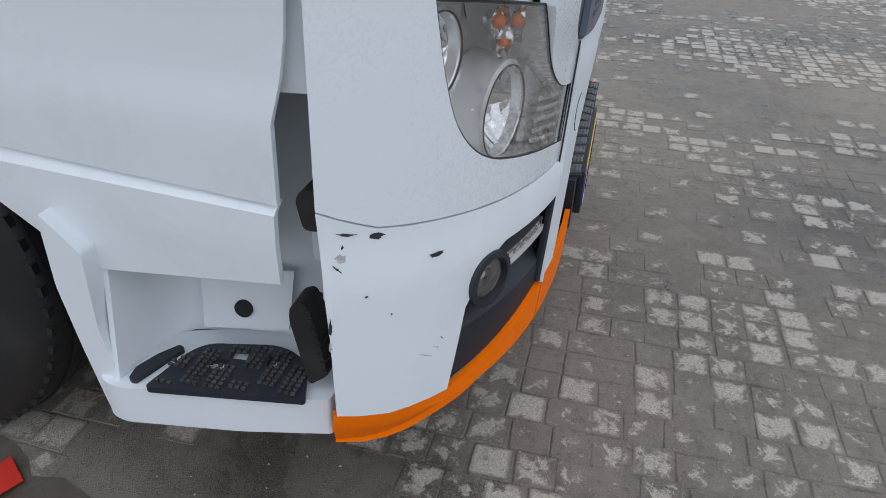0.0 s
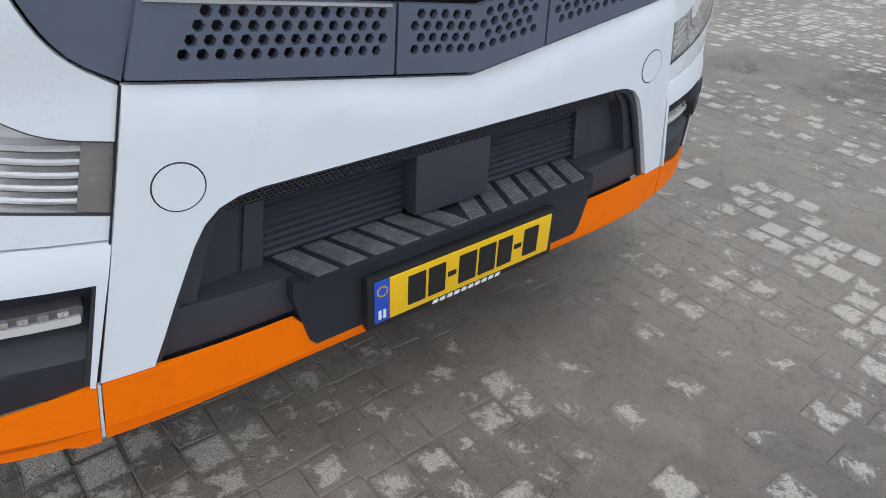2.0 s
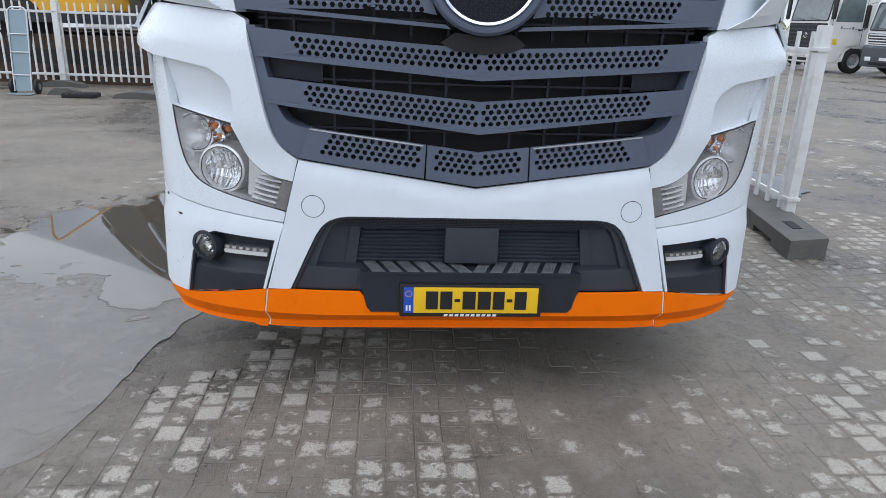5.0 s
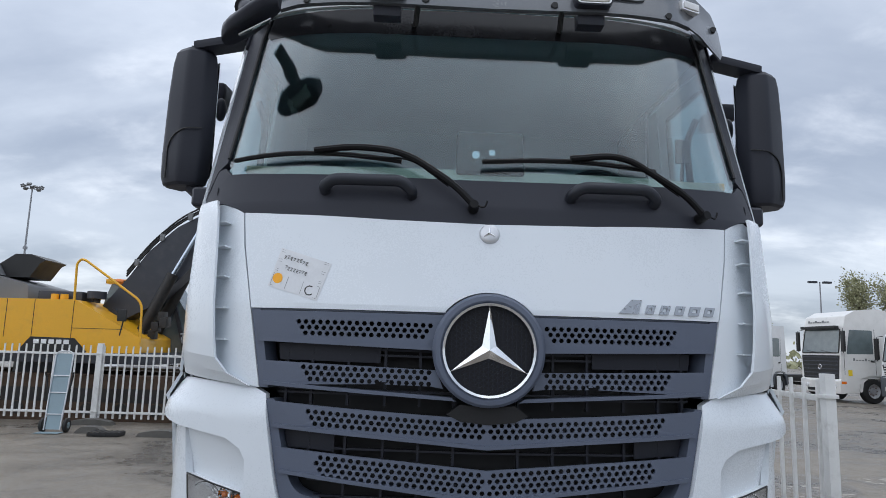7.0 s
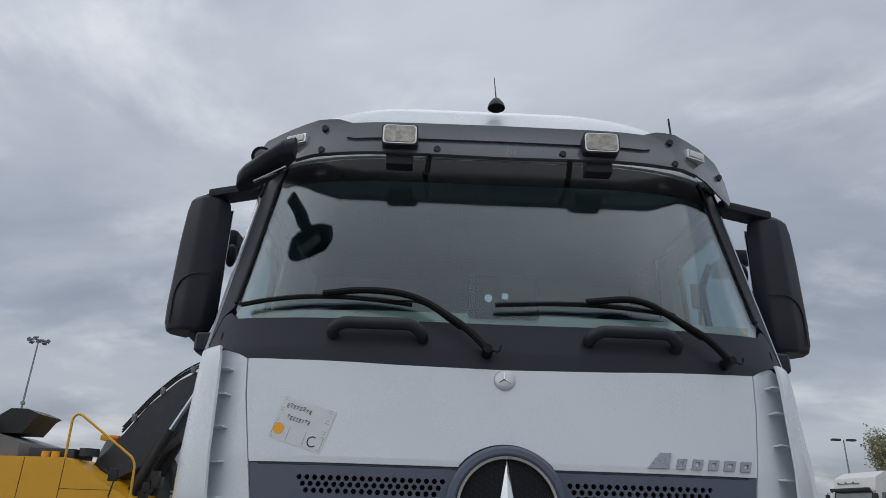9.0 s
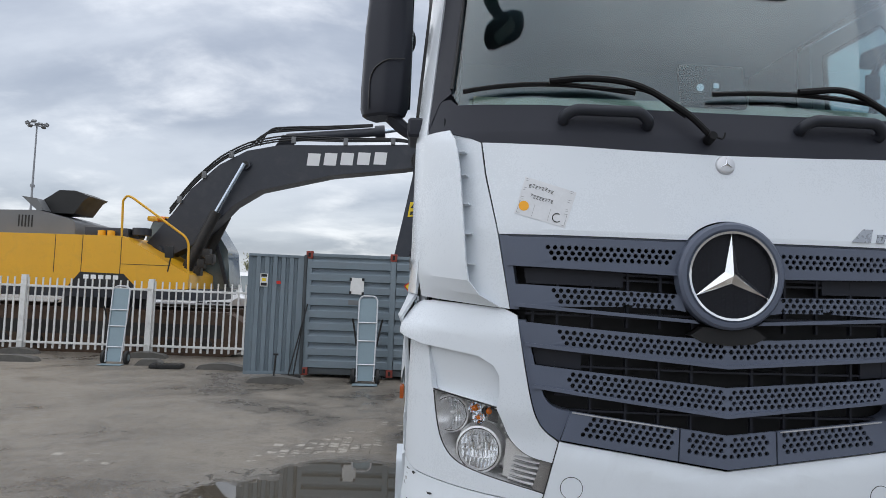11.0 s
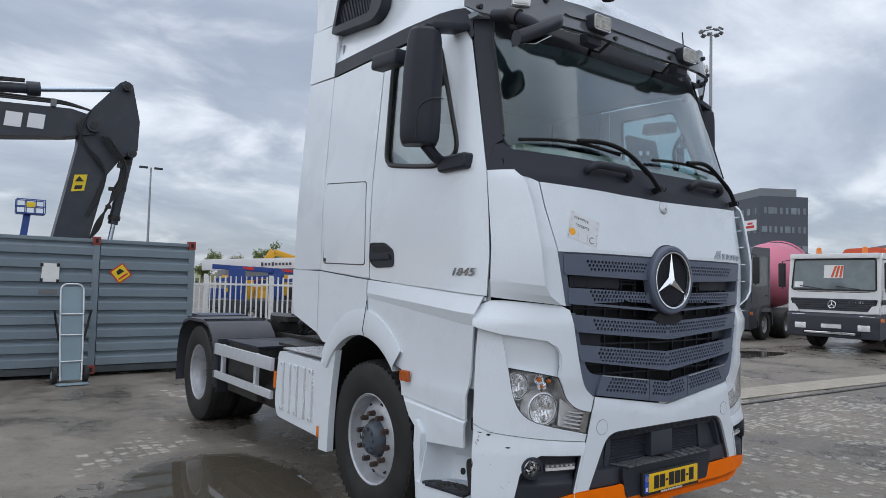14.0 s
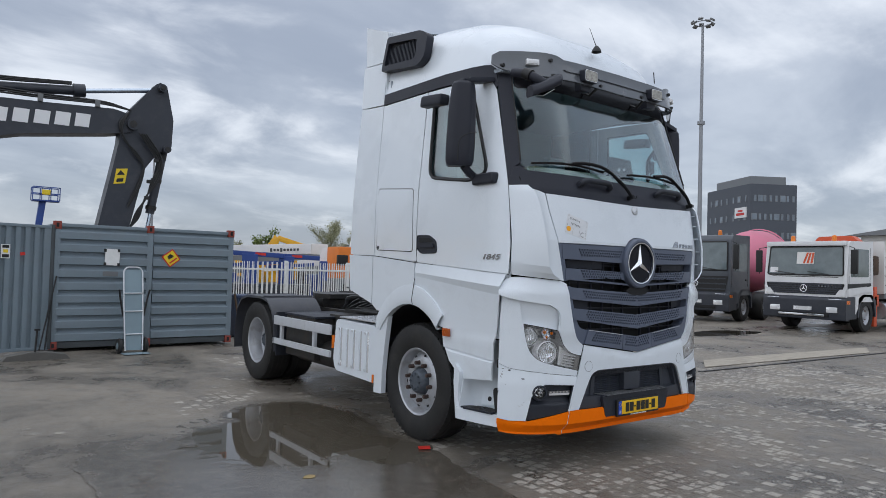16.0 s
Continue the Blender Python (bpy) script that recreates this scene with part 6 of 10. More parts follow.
for side in (1, -1):
    c = Vector((1.398 * side, 0.700, 2.71))
    turn = Matrix.Rotation(radians(38 * side), 4, "Z")
    hs = bmesh.new()
    prof = [(-0.338, 0.74, 0.70), (-0.328, 0.88, 0.86), (-0.295, 0.97, 0.96), (-0.20, 1.0, 1.0), (0.10, 0.96, 1.0), (0.26, 0.86, 0.96), (0.315, 0.78, 0.88), (0.335, 0.66, 0.74)]
    rings = []
    base_o = rounded([(-0.108, 0.065), (-0.120, -0.015), (-0.070, -0.088), (0.055, -0.098), (0.112, -0.055), (0.114, 0.065)], [0.012, 0.018, 0.022, 0.022, 0.020, 0.012])
    for z, kx, ky in prof:
        rings.append([hs.verts.new(((x * kx - 0.03 * z) * side, y * ky, z)) for x, y in base_o])
    for a, b in zip(rings, rings[1:]):
        for i in range(len(a)):
            hs.faces.new((a[i], a[(i + 1) % len(a)], b[(i + 1) % len(a)], b[i]))
    hs.faces.new(rings[0])
    hs.faces.new(rings[-1])
    mr = part("door_mirror", moved(hs, Matrix.Translation(c) @ turn), M_CHARCOAL, truck, "tall black door mirror on two arms", smooth=0.42)
    part("mirror_split", moved(sweep(arc_pts([(-0.128 * side, -0.02, -0.07), (-0.08 * side, -0.088, -0.08), (-0.01 * side, -0.097, -0.11), (0.02 * side, -0.098, -0.16), (0.022 * side, -0.096, -0.31)], 0.03), 0.0035, 5), Matrix.Translation(c) @ turn), M_INK, mr)
    part("mirror_pane", moved(box(-0.10 * side, 0.10 * side, 0.066, 0.071, -0.29, 0.29, 0.004), Matrix.Translation(c) @ turn), M_MIRROR, mr)
    part("mirror_arm", bar((1.13 * side, 0.66, 3.105), (1.385 * side, 0.67, 3.055), 0.115, 0.042, 0.016), M_CHARCOAL, mr)
    part("mirror_neck", bar((1.365 * side, 0.69, 3.075), (1.372 * side, 0.70, 2.99), 0.10, 0.07, 0.02, up=(0, 1, 0)), M_CHARCOAL, mr)
    part("mirror_arm", sweep(arc_pts([(1.225 * side, 0.70, 2.29), (1.30 * side, 0.69, 2.32), (1.37 * side, 0.69, 2.38)], 0.03), 0.034, 8), M_CHARCOAL, mr)
    part("mirror_foot", moved(box(-0.045, 0.045, -0.13, 0.13, -0.045, 0.045, 0.03, 3), Matrix.Translation((1.235 * side, 0.575, 2.277))), M_CHARCOAL, mr)
    km = moved(box(-0.052, 0.052, -0.15, 0.15, -0.046, 0.046, 0.034, 4), Matrix.Translation((1.375 * side, 1.10, 2.985)) @ Matrix.Rotation(radians(10), 4, "X"))
    for v in km.verts:
        v.co.z -= 0.25 * max(0.0, v.co.y - 1.12)
    part("kerb_mirror", km, M_CHARCOAL, truck, "black kerb mirror housing")
    bm = bmesh.new()
    bmesh.ops.create_uvsphere(bm, u_segments=16, v_segments=10, radius=0.06)
    part("wide_mirror", moved(bm, Matrix.Translation((1.29 * side, 0.80, 2.80)) @ Matrix.Diagonal((0.45, 0.6, 1.0, 1))), M_CHARCOAL, mr)
part("windscreen_header", panel(mirror_poly([(0, 3.262), (1.30, 3.262), (1.30, 3.20), (1.08, 3.185), (0, 3.195)]), 0.02, -0.004, du=0.1, dv=None), M_WHITE, truck)
fm = part("front_mirror", facet_head([((-1.120, 0.215, 2.925), 0.040), ((-1.085, 0.205, 2.942), 0.078), ((-1.0, 0.175, 2.985), 0.092), ((-0.925, 0.145, 3.028), 0.082), ((-0.880, 0.135, 3.052), 0.040)]), M_CHARCOAL, truck, "black front mirror head under the visor")
part("front_mirror_pane", moved(box(-0.075, 0.075, -0.040, 0.040, -0.003, 0.003, 0.002), Matrix.Translation((-0.985, 0.190, 2.948)) @ Matrix.Rotation(radians(-31), 4, "Y") @ Matrix.Rotation(radians(20), 4, "X")), M_MIRROR, fm)
part("front_mirror_arm", sweep(arc_pts([(-0.98, 0.175, 3.00), (-1.03, 0.22, 3.045), (-1.07, 0.31, 3.10), (-1.09, 0.44, 3.13)], 0.05), 0.036, 14), M_CHARCOAL, fm)
part("arm_sleeve", sweep([(-1.055, 0.27, 3.078), (-1.075, 0.33, 3.108)], [0.046, 0.042], 16), M_INK, fm)
part("side_curtain", panel([(1.93, 2.25), (1.95, 3.08), (ys(2.10), 3.12), (ys(2.10), 2.25)], 0.01, -0.10, du=0.06, dv=0.3, bulge=lambda s, z: 0.012 * math.sin(s * 70), side=-1), M_HEADLINER, truck, "grey cab curtain")

# cab interior
part("dashboard", slab(rounded([(0.26, 1.9), (0.30, 2.29), (0.45, 2.335), (0.75, 2.34), (0.90, 2.25), (0.92, 1.9)], 0.03), "yz", -1.12, 2.24), M_DASH, truck, "dark dashboard behind the windscreen")
part("dash_strip", box(-1.00, 1.02, 0.27, 0.62, 2.345, 2.378, 0.004), M_BEIGE, truck)
part("dash_edge", panel(mirror_poly([(0, 2.402), (0.6, 2.398), (1.08, 2.402), (1.08, 2.352), (0, 2.348)]), 0.012, -0.07, du=0.1, dv=None), mat("beige_dash_trim", (0.46, 0.43, 0.33), 0.6, var=0.08, bump=0.05), truck, "beige front edge of the dashboard")
part("cab_floor", box(-1.15, 1.15, 0.30, 2.22, 1.55, 1.60), M_DASH, truck)
part("cab_lining", box(-1.15, 1.15, 2.14, 2.16, 1.6, 3.4), M_HEADLINER, truck)
part("cab_headliner", box(-1.12, 1.12, 0.55, 2.16, 3.16, 3.19), M_HEADLINER, truck)
scr = part("dash_screen", moved(box(-0.142, 0.142, -0.02, 0.02, -0.10, 0.10, 0.02, 3), Matrix.Translation((0.012, 0.235, 2.455)) @ Matrix.Rotation(radians(-14), 4, "X")), M_DASH, truck, "dark box standing on the dashboard")
part("screen_mark", moved(lathe([(0.001, -0.022), (0.016, -0.022), (0.016, -0.018)], 16, "y"), Matrix.Translation((-0.05, 0.225, 2.442))), M_LAMPGREY, scr)
part("screen_mark", box(0.005, 0.028, 0.198, 0.204, 2.44, 2.462), M_LAMPGREY, scr)
wheel_c = Matrix.Translation((0.60, 0.86, 2.36)) @ Matrix.Rotation(radians(-50), 4, "X")
stw = part("steering_wheel", moved(sweep([(0.22 * math.cos(a), 0.22 * math.sin(a), 0) for a in np.linspace(0, 2 * math.pi, 28, endpoint=False)], 0.016, 7, True), wheel_c), M_DASH, truck)
part("wheel_spoke", moved(box(-0.21, 0.21, -0.05, 0.05, -0.02, 0.02, 0.01), wheel_c), M_DASH, stw)
for x in (-0.62, 0.62):
    seat = part("cab_seat", moved(box(-0.26, 0.26, -0.06, 0.07, -0.40, 0.30, 0.05, 3), Matrix.Translation((x, 1.55, 2.25)) @ Matrix.Rotation(radians(-8), 4, "X")), M_HEADLINER, truck, "grey cab seat")
    part("headrest", box(x - 0.14, x + 0.14, 1.56, 1.66, 2.56, 2.78, 0.04, 3), M_HEADLINER, seat)
part("phone_cradle", moved(box(-0.035, 0.035, -0.01, 0.01, -0.06, 0.06, 0.01), Matrix.Translation((0.98, 0.62, 2.62))), M_DASH, truck)
part("cradle_arm", sweep([(0.98, 0.62, 2.58), (0.99, 0.66, 2.48), (1.02, 0.75, 2.36)], 0.008, 6), M_DASH, truck)
part("pillar_grip", sweep(arc_pts([(1.10, 0.66, 2.35), (1.06, 0.72, 2.45), (1.04, 0.72, 2.70), (1.07, 0.66, 2.80)], 0.06), 0.017, 8), M_DASH, truck)
part("pillar_grip", sweep(arc_pts([(-1.10, 0.66, 2.35), (-1.06, 0.72, 2.45), (-1.04, 0.72, 2.70), (-1.07, 0.66, 2.80)], 0.06), 0.017, 8), M_DASH, truck)

# wheels and chassis
TYRE = [(0.300, -0.135), (0.330, -0.150), (0.410, -0.162), (0.478, -0.154), (0.510, -0.140), (0.522, -0.122), (0.527, -0.06), (0.527, 0.06), (0.522, 0.122), (0.510, 0.140), (0.478, 0.154), (0.410, 0.162), (0.330, 0.150), (0.300, 0.135)]


def wheel(x, y, side, dished, name="wheel", label="", bare=False):
    """A truck wheel about an axle along x; side +1 faces +x."""
    m = Matrix.Translation((x, y, 0.524))
    w = new(name)
    w.parent = truck
    w.matrix_local = m
    tagged(w, label)
    ty = lathe(TYRE, 64, "x", closed=True)
    t = part("tyre", ty, M_RUBBER, w, "worn black truck tyre")
    for xg in (-0.085, -0.03, 0.03, 0.085):
        part("tread_groove", lathe([(0.5285, xg - 0.006), (0.530, xg - 0.004), (0.530, xg + 0.004), (0.5285, xg + 0.006), (0.514, xg)], 64, "x", closed=True), M_INK, t)
    sh = bmesh.new()
    for k in range(60):
        a = radians(6 * k)
        for sx in (-1, 1):
            sh = join(sh, moved(box(-0.013, 0.013, -0.012, 0.012, -0.012, 0.0005), Matrix.Rotation(a, 4, "X") @ Matrix.Translation((0.130 * sx, 0, 0.518))))
    tagged(part("shoulder_block", sh, M_RUBBER, t, smooth=0), "worn tread blocks of the tyre shoulder", kind="stuff")
    if bare:
        return w
    face = 0.118 * side
    rim = part("rim", lathe([(0.312, face * 1.12), (0.300, face * 1.18), (0.288, face * 1.1), (0.276, face * 0.55), (0.262, face * 0.30), (0.262, -face), (0.31, -face), (0.31, face)], 48, "x", closed=True), M_STEEL, w, "silver steel rim with rusty wheel nuts")
    d = (-0.06 if dished else 0.075) * side
    e = (-0.075 if dished else 0.095) * side
    part("rim_disc", lathe([(0.268, d * 0.55), (0.235, d), (0.190, e), (0.135, e), (0.125, e - 0.02 * side), (0.125, e - 0.06 * side), (0.24, d - 0.05 * side)], 48, "x"), M_STEEL, rim)
    for k in range(10):
        a = radians(36 * k + 10)
        p = Vector((0, 0.1675 * math.cos(a), 0.1675 * math.sin(a)))
        part("wheel_nut", rod(p + Vector((e - 0.005 * side, 0, 0)), p + Vector((e + 0.048 * side, 0, 0)), 0.0200, 0.0170, 6), M_NUT, rim)
        h = radians(36 * k + 28)
        q = Vector((0, 0.222 * math.cos(h), 0.222 * math.sin(h)))
        # holes are black discs on the rim, shade given by colour
        part("rim_hole", rod(q + Vector((d * 1.0, 0, 0)), q + Vector((d * 1.0 + 0.004 * side, 0, 0)), 0.021, None, 12), M_VOID, rim)
    hub_h = e + (0.06 if not dished else 0.10) * side
    hb = part("hub", lathe([(0.001, hub_h), (0.085, hub_h), (0.100, hub_h - 0.012 * side), (0.118, e - 0.01 * side), (0.128, e - 0.05 * side)], 32, "x"), M_HUB, w)
    for k in range(8):
        a = radians(45 * k)
        p = Vector((0, 0.066 * math.cos(a), 0.066 * math.sin(a)))
        part("hub_bolt", rod(p + Vector((hub_h, 0, 0)), p + Vector((hub_h + 0.012 * side, 0, 0)), 0.011, 0.010, 6), M_HUB, hb)
    return w


FY, RY = 1.535, 5.27
for side in (1, -1):
    wheel(1.035 * side, FY, side, False, "front_wheel", "front wheel with silver rim and rusty nuts")
    wheel(1.055 * side, RY, side, True, "rear_wheel", "outer rear wheel with dished silver rim")
    wheel(0.72 * side, RY, side, True, "inner_wheel", "inner rear wheel", bare=True)
part("front_axle", rod((-0.9, FY, 0.5), (0.9, FY, 0.5), 0.07), M_GREASE, truck)
part("rear_axle", rod((-0.9, RY, 0.5), (0.9, RY, 0.5), 0.13), M_GREASE, truck)
part("axle_casing", box(-0.25, 0.25, RY - 0.25, RY + 0.25, 0.28, 0.75, 0.1), M_GREASE, truck)
for side in (1, -1):
    part("chassis_rail", box(0.38 * side, 0.45 * side, 0.6, 6.0, 0.72, 0.98, 0.006), M_GREASE, truck)
for y in (2.6, 3.6, 4.4, 5.9):
    part("cross_member", box(-0.38, 0.38, y - 0.05, y + 0.05, 0.75, 0.95, 0.01), M_GREASE, truck)
# unseen plate, added to keep light off the ground under the bumper
part("underbody_light_block", box(-0.88, 0.88, 0.22, 0.98, 0.40, 0.42, 0.004), M_VOID, truck)
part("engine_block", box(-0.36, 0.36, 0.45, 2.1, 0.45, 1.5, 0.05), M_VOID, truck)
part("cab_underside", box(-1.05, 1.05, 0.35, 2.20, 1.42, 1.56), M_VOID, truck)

# tank box with ribbed cover, catwalk, flap, side rails
for side in (1, -1):
    tb = slab(rounded([(2.17, 0.97), (2.97, 0.985), (3.02, 0.55), (2.97, 0.44), (2.17, 0.415)], [0.03, 0.06, 0.06, 0.06, 0.03]), "yz", 1.235 * side, -0.58 * side)
    tk = part("side_box", tb, M_WHITEPL, truck, "white ribbed side tank cover")
    for k in range(5):
        y = 2.30 + 0.135 * k
        part("cover_groove", slab(rounded([(y - 0.012, 0.50), (y + 0.012, 0.50), (y + 0.012, 0.90), (y - 0.012, 0.90)], 0.010), "yz", 1.240 * side, -0.006 * side), M_LAMPGREY, tk)
        part("cover_rib", slab(rounded([(y + 0.02, 0.50), (y + 0.11, 0.50), (y + 0.11, 0.90), (y + 0.02, 0.90)], 0.02), "yz", 1.244 * side, -0.010 * side), M_WHITEPL, tk)
    for y, z in ((2.345, 0.885), (2.61, 0.885), (2.88, 0.885), (2.345, 0.52), (2.61, 0.52), (2.88, 0.52)):
        part("cover_screw", rod((1.240 * side, y, z), (1.248 * side, y, z), 0.016, 0.012, 10), M_ALU, tk)
    cw = part("catwalk_plate", box(0.60 * side, 1.225 * side, 2.20, 2.92, 1.00, 1.012, 0.002), M_ALU, truck, "chequered aluminium tread plate")
    bumps = bmesh.new()
    for i in range(12):
        for j in range(14):
            bumps = join(bumps, moved(box(-0.014, 0.014, -0.004, 0.004, 0, 0.004), Matrix.Translation(((0.63 + 0.05 * i) * side, 2.23 + 0.05 * j, 1.012)) @ Matrix.Rotation(radians(45 if (i + j) % 2 else -45), 4, "Z")))
    tagged(part("chequer", bumps, M_ALU, cw, smooth=0), "raised chequer pattern of the tread plate", kind="stuff")
    fl = slab(rounded([(2.02, 0.34), (2.16, 0.335), (2.155, 1.0), (2.12, 1.10), (1.93, 1.10), (1.985, 0.8), (2.015, 0.55)], 0.012), "yz", 1.245 * side, -0.05 * side)
    part("splash_guard", fl, M_WHITEPL, truck, "white splash guard behind the front wheel")
    part("guard_liner", slab([(1.20 * side, 0.33), (0.70 * side, 0.33), (0.70 * side, 1.08), (1.20 * side, 1.08)], "xz", 2.10, 0.02), M_BLACKPL, truck)
    rail = part("side_guard", box(1.215 * side, 1.245 * side, 3.10, 4.60, 0.795, 0.905, 0.004), M_GUARD, truck, "two-rail aluminium side guard")
    part("guard_rail", box(1.215 * side, 1.245 * side, 3.10, 4.62, 0.555, 0.625, 0.004), M_GUARD, rail)
    for y in (3.55, 4.45):
        part("guard_post", box(1.18 * side, 1.214 * side, y - 0.03, y + 0.03, 0.56, 0.90, 0.004), M_GUARD, rail)
        part("guard_stay", box(0.45 * side, 1.18 * side, y - 0.025, y + 0.025, 0.80, 0.85, 0.004), M_GREASE, rail)
    part("side_reflector", box(1.20 * side, 1.23 * side, 3.03, 3.075, 0.66, 0.80, 0.003), M_AMBER, truck)
    part("side_reflector", box(1.246 * side, 1.252 * side, 2.16, 2.19, 0.42, 0.50, 0.003), M_AMBER, truck)
    part("air_tank", rod((0.95 * side, 3.2, 0.52), (0.95 * side, 4.3, 0.52), 0.15, None, 20), M_GREASE, truck)
    # rear mudguard
    mg = bmesh.new()
    rows = []
    for y, z in ((4.58, 0.45), (4.60, 0.80), (4.68, 0.98), (4.82, 1.09), (5.0, 1.125), (5.5, 1.125), (5.72, 1.08), (5.86, 0.95), (5.93, 0.75), (5.95, 0.36)):
        rows.append([mg.verts.new((x * side, y, zz)) for x, zz in ((1.25, z - 0.035), (1.25, z - 0.005), (1.235, z), (0.56, z), (0.56, z - 0.03))])
    for a, b in zip(rows, rows[1:]):
        for i in range(4):
            mg.faces.new((a[i], a[i + 1], b[i + 1], b[i]))
    gd = part("rear_mudguard", mg, mat("weathered_grey_plastic", (0.052, 0.055, 0.066), 0.5, var=0.2, scale=4, fine=200, bump=0.15, dirt=((0.14, 0.13, 0.12), 0.25, 5)) if side == 1 else bpy.data.materials["weathered_grey_plastic"], truck, "dark plastic mudguard over the rear wheel")
    for y in (4.95, 5.55):
        part("guard_strap", box(0.56 * side, 1.255 * side, y - 0.02, y + 0.02, 1.122, 1.134, 0.003), M_CHARCOAL, gd)
    part("mudguard_front", box(0.58 * side, 1.22 * side, 4.56, 4.59, 0.40, 0.95, 0.01), M_BLACKPL, gd)
# fifth wheel, hoses, frame clutter behind the cab
fw = part("coupling_plate", slab(rounded([(-0.40, 4.75), (-0.46, 5.05), (-0.30, 5.45), (-0.12, 5.75), (-0.03, 5.30), (0.03, 5.30), (0.12, 5.75), (0.30, 5.45), (0.46, 5.05), (0.40, 4.75)], 0.05), "xy", 1.10, 0.06), M_GREASE, truck, "greasy black coupling plate")
part("coupling_base", box(-0.44, 0.44, 4.85, 5.35, 0.98, 1.10, 0.02), M_GREASE, fw)
rng = random.Random(5)
for k in range(9):
    x = -0.5 + 0.12 * k
    pts = [(x, 2.40, 1.30 + 0.05 * rng.random()), (x + rng.uniform(-0.1, 0.1), 2.7, 1.10), (x + rng.uniform(-0.2, 0.2), 3.2, 1.03 + 0.05 * rng.random()), (x * 0.6, 3.8, 1.02), (x * 0.5, 4.4, 1.0)]
    part("frame_hose", sweep(arc_pts(pts, 0.2), 0.013, 6), M_INK, truck)
for side in (1, -1):
    for k in range(7):
        x = (0.25 + 0.09 * k) * side
        lift = 0.10 + 0.20 * rng.random()
        pts = [(x, 2.30, 1.34), (x + rng.uniform(-0.08, 0.08), 2.55, 1.06 + lift), (x + rng.uniform(-0.1, 0.1), 2.85, 1.05 + lift * 0.8), (x * 0.9, 3.2, 1.06 + lift * 0.5), (x * 0.75, 3.75, 1.08 + 0.10 * rng.random()), (x * 0.6, 4.2, 1.02)]
        part("air_line", sweep(arc_pts(pts, 0.15), rng.choice((0.011, 0.015, 0.020)), 6), M_INK, truck)
    for k in range(5):
        coil = [(0.42 * side + 0.055 * math.cos(a) * side, 2.62 + 0.10 * k + 0.013 * a, 1.20 + 0.055 * math.sin(a)) for a in np.linspace(0, 2 * math.pi, 14)]
        part("coiled_line", sweep(coil, 0.009, 5), M_INK, truck)
    part("valve_box", box(0.52 * side, 0.80 * side, 2.62, 2.86, 1.00, 1.16, 0.02), M_GREASE, truck)
    part("cable_arm", sweep([(0.60 * side, 2.35, 1.28), (0.72 * side, 3.1, 1.26), (0.78 * side, 3.75, 1.24)], 0.010, 6), M_INK, truck)
for k in range(10):
    x = -1.0 + 0.2 * k + rng.uniform(-0.05, 0.05)
    z = 1.22 + 0.10 * rng.random()
    pts = [(x, 2.45, z), (x + rng.uniform(-0.3, 0.3), 2.9, z + rng.uniform(-0.02, 0.08)), (x * 0.8 + rng.uniform(-0.2, 0.2), 3.4, z - 0.03), (x * 0.6, 3.95, 1.10)]
    part("air_line", sweep(arc_pts(pts, 0.2), rng.choice((0.012, 0.016, 0.022)), 6), M_INK, truck)
for k in range(6):
    x = rng.uniform(-0.7, 0.7)
    part("line_joint", moved(box(-0.05, 0.05, -0.06, 0.06, -0.03, 0.03, 0.01), Matrix.Translation((x, rng.uniform(2.75, 3.5), rng.uniform(1.16, 1.30))) @ Matrix.Rotation(rng.uniform(0, 3), 4, "Z")), M_GREASE, truck)
part("cable_boom", rod((-0.95, 2.95, 1.30), (-0.35, 4.35, 1.27), 0.009), M_INK, truck, "thin black rod holding the cables")
part("hose_rack", box(-0.55, 0.55, 2.38, 2.44, 1.20, 1.26, 0.01), M_GREASE, truck)
for x in (-0.75, 0.7):
    part("frame_box", box(x - 0.16, x + 0.16, 3.15, 3.75, 0.74, 0.98, 0.02), M_GREASE, truck)
# boxes added to close off sky that the puddle mirrored through the frame
for side in (1, -1):
    bx = part("battery_box", box(0.50 * side, 1.16 * side, 3.62, 4.42, 0.44, 0.93, 0.03), M_GREASE, truck, "black battery box added behind the side guard to block the sky")
    part("box_lid", box(0.49 * side, 1.17 * side, 3.60, 4.44, 0.93, 0.955, 0.008), M_BLACKPL, bx)
part("frame_deck", box(-0.62, 0.62, 3.0, 3.9, 1.0, 1.02, 0.003), M_GREASE, truck)
for side in (1, -1):
    part("tail_lamp", box(0.70 * side, 1.10 * side, 5.96, 6.02, 0.72, 0.86, 0.01), M_GREASE, truck)

# ---- the yard behind ----


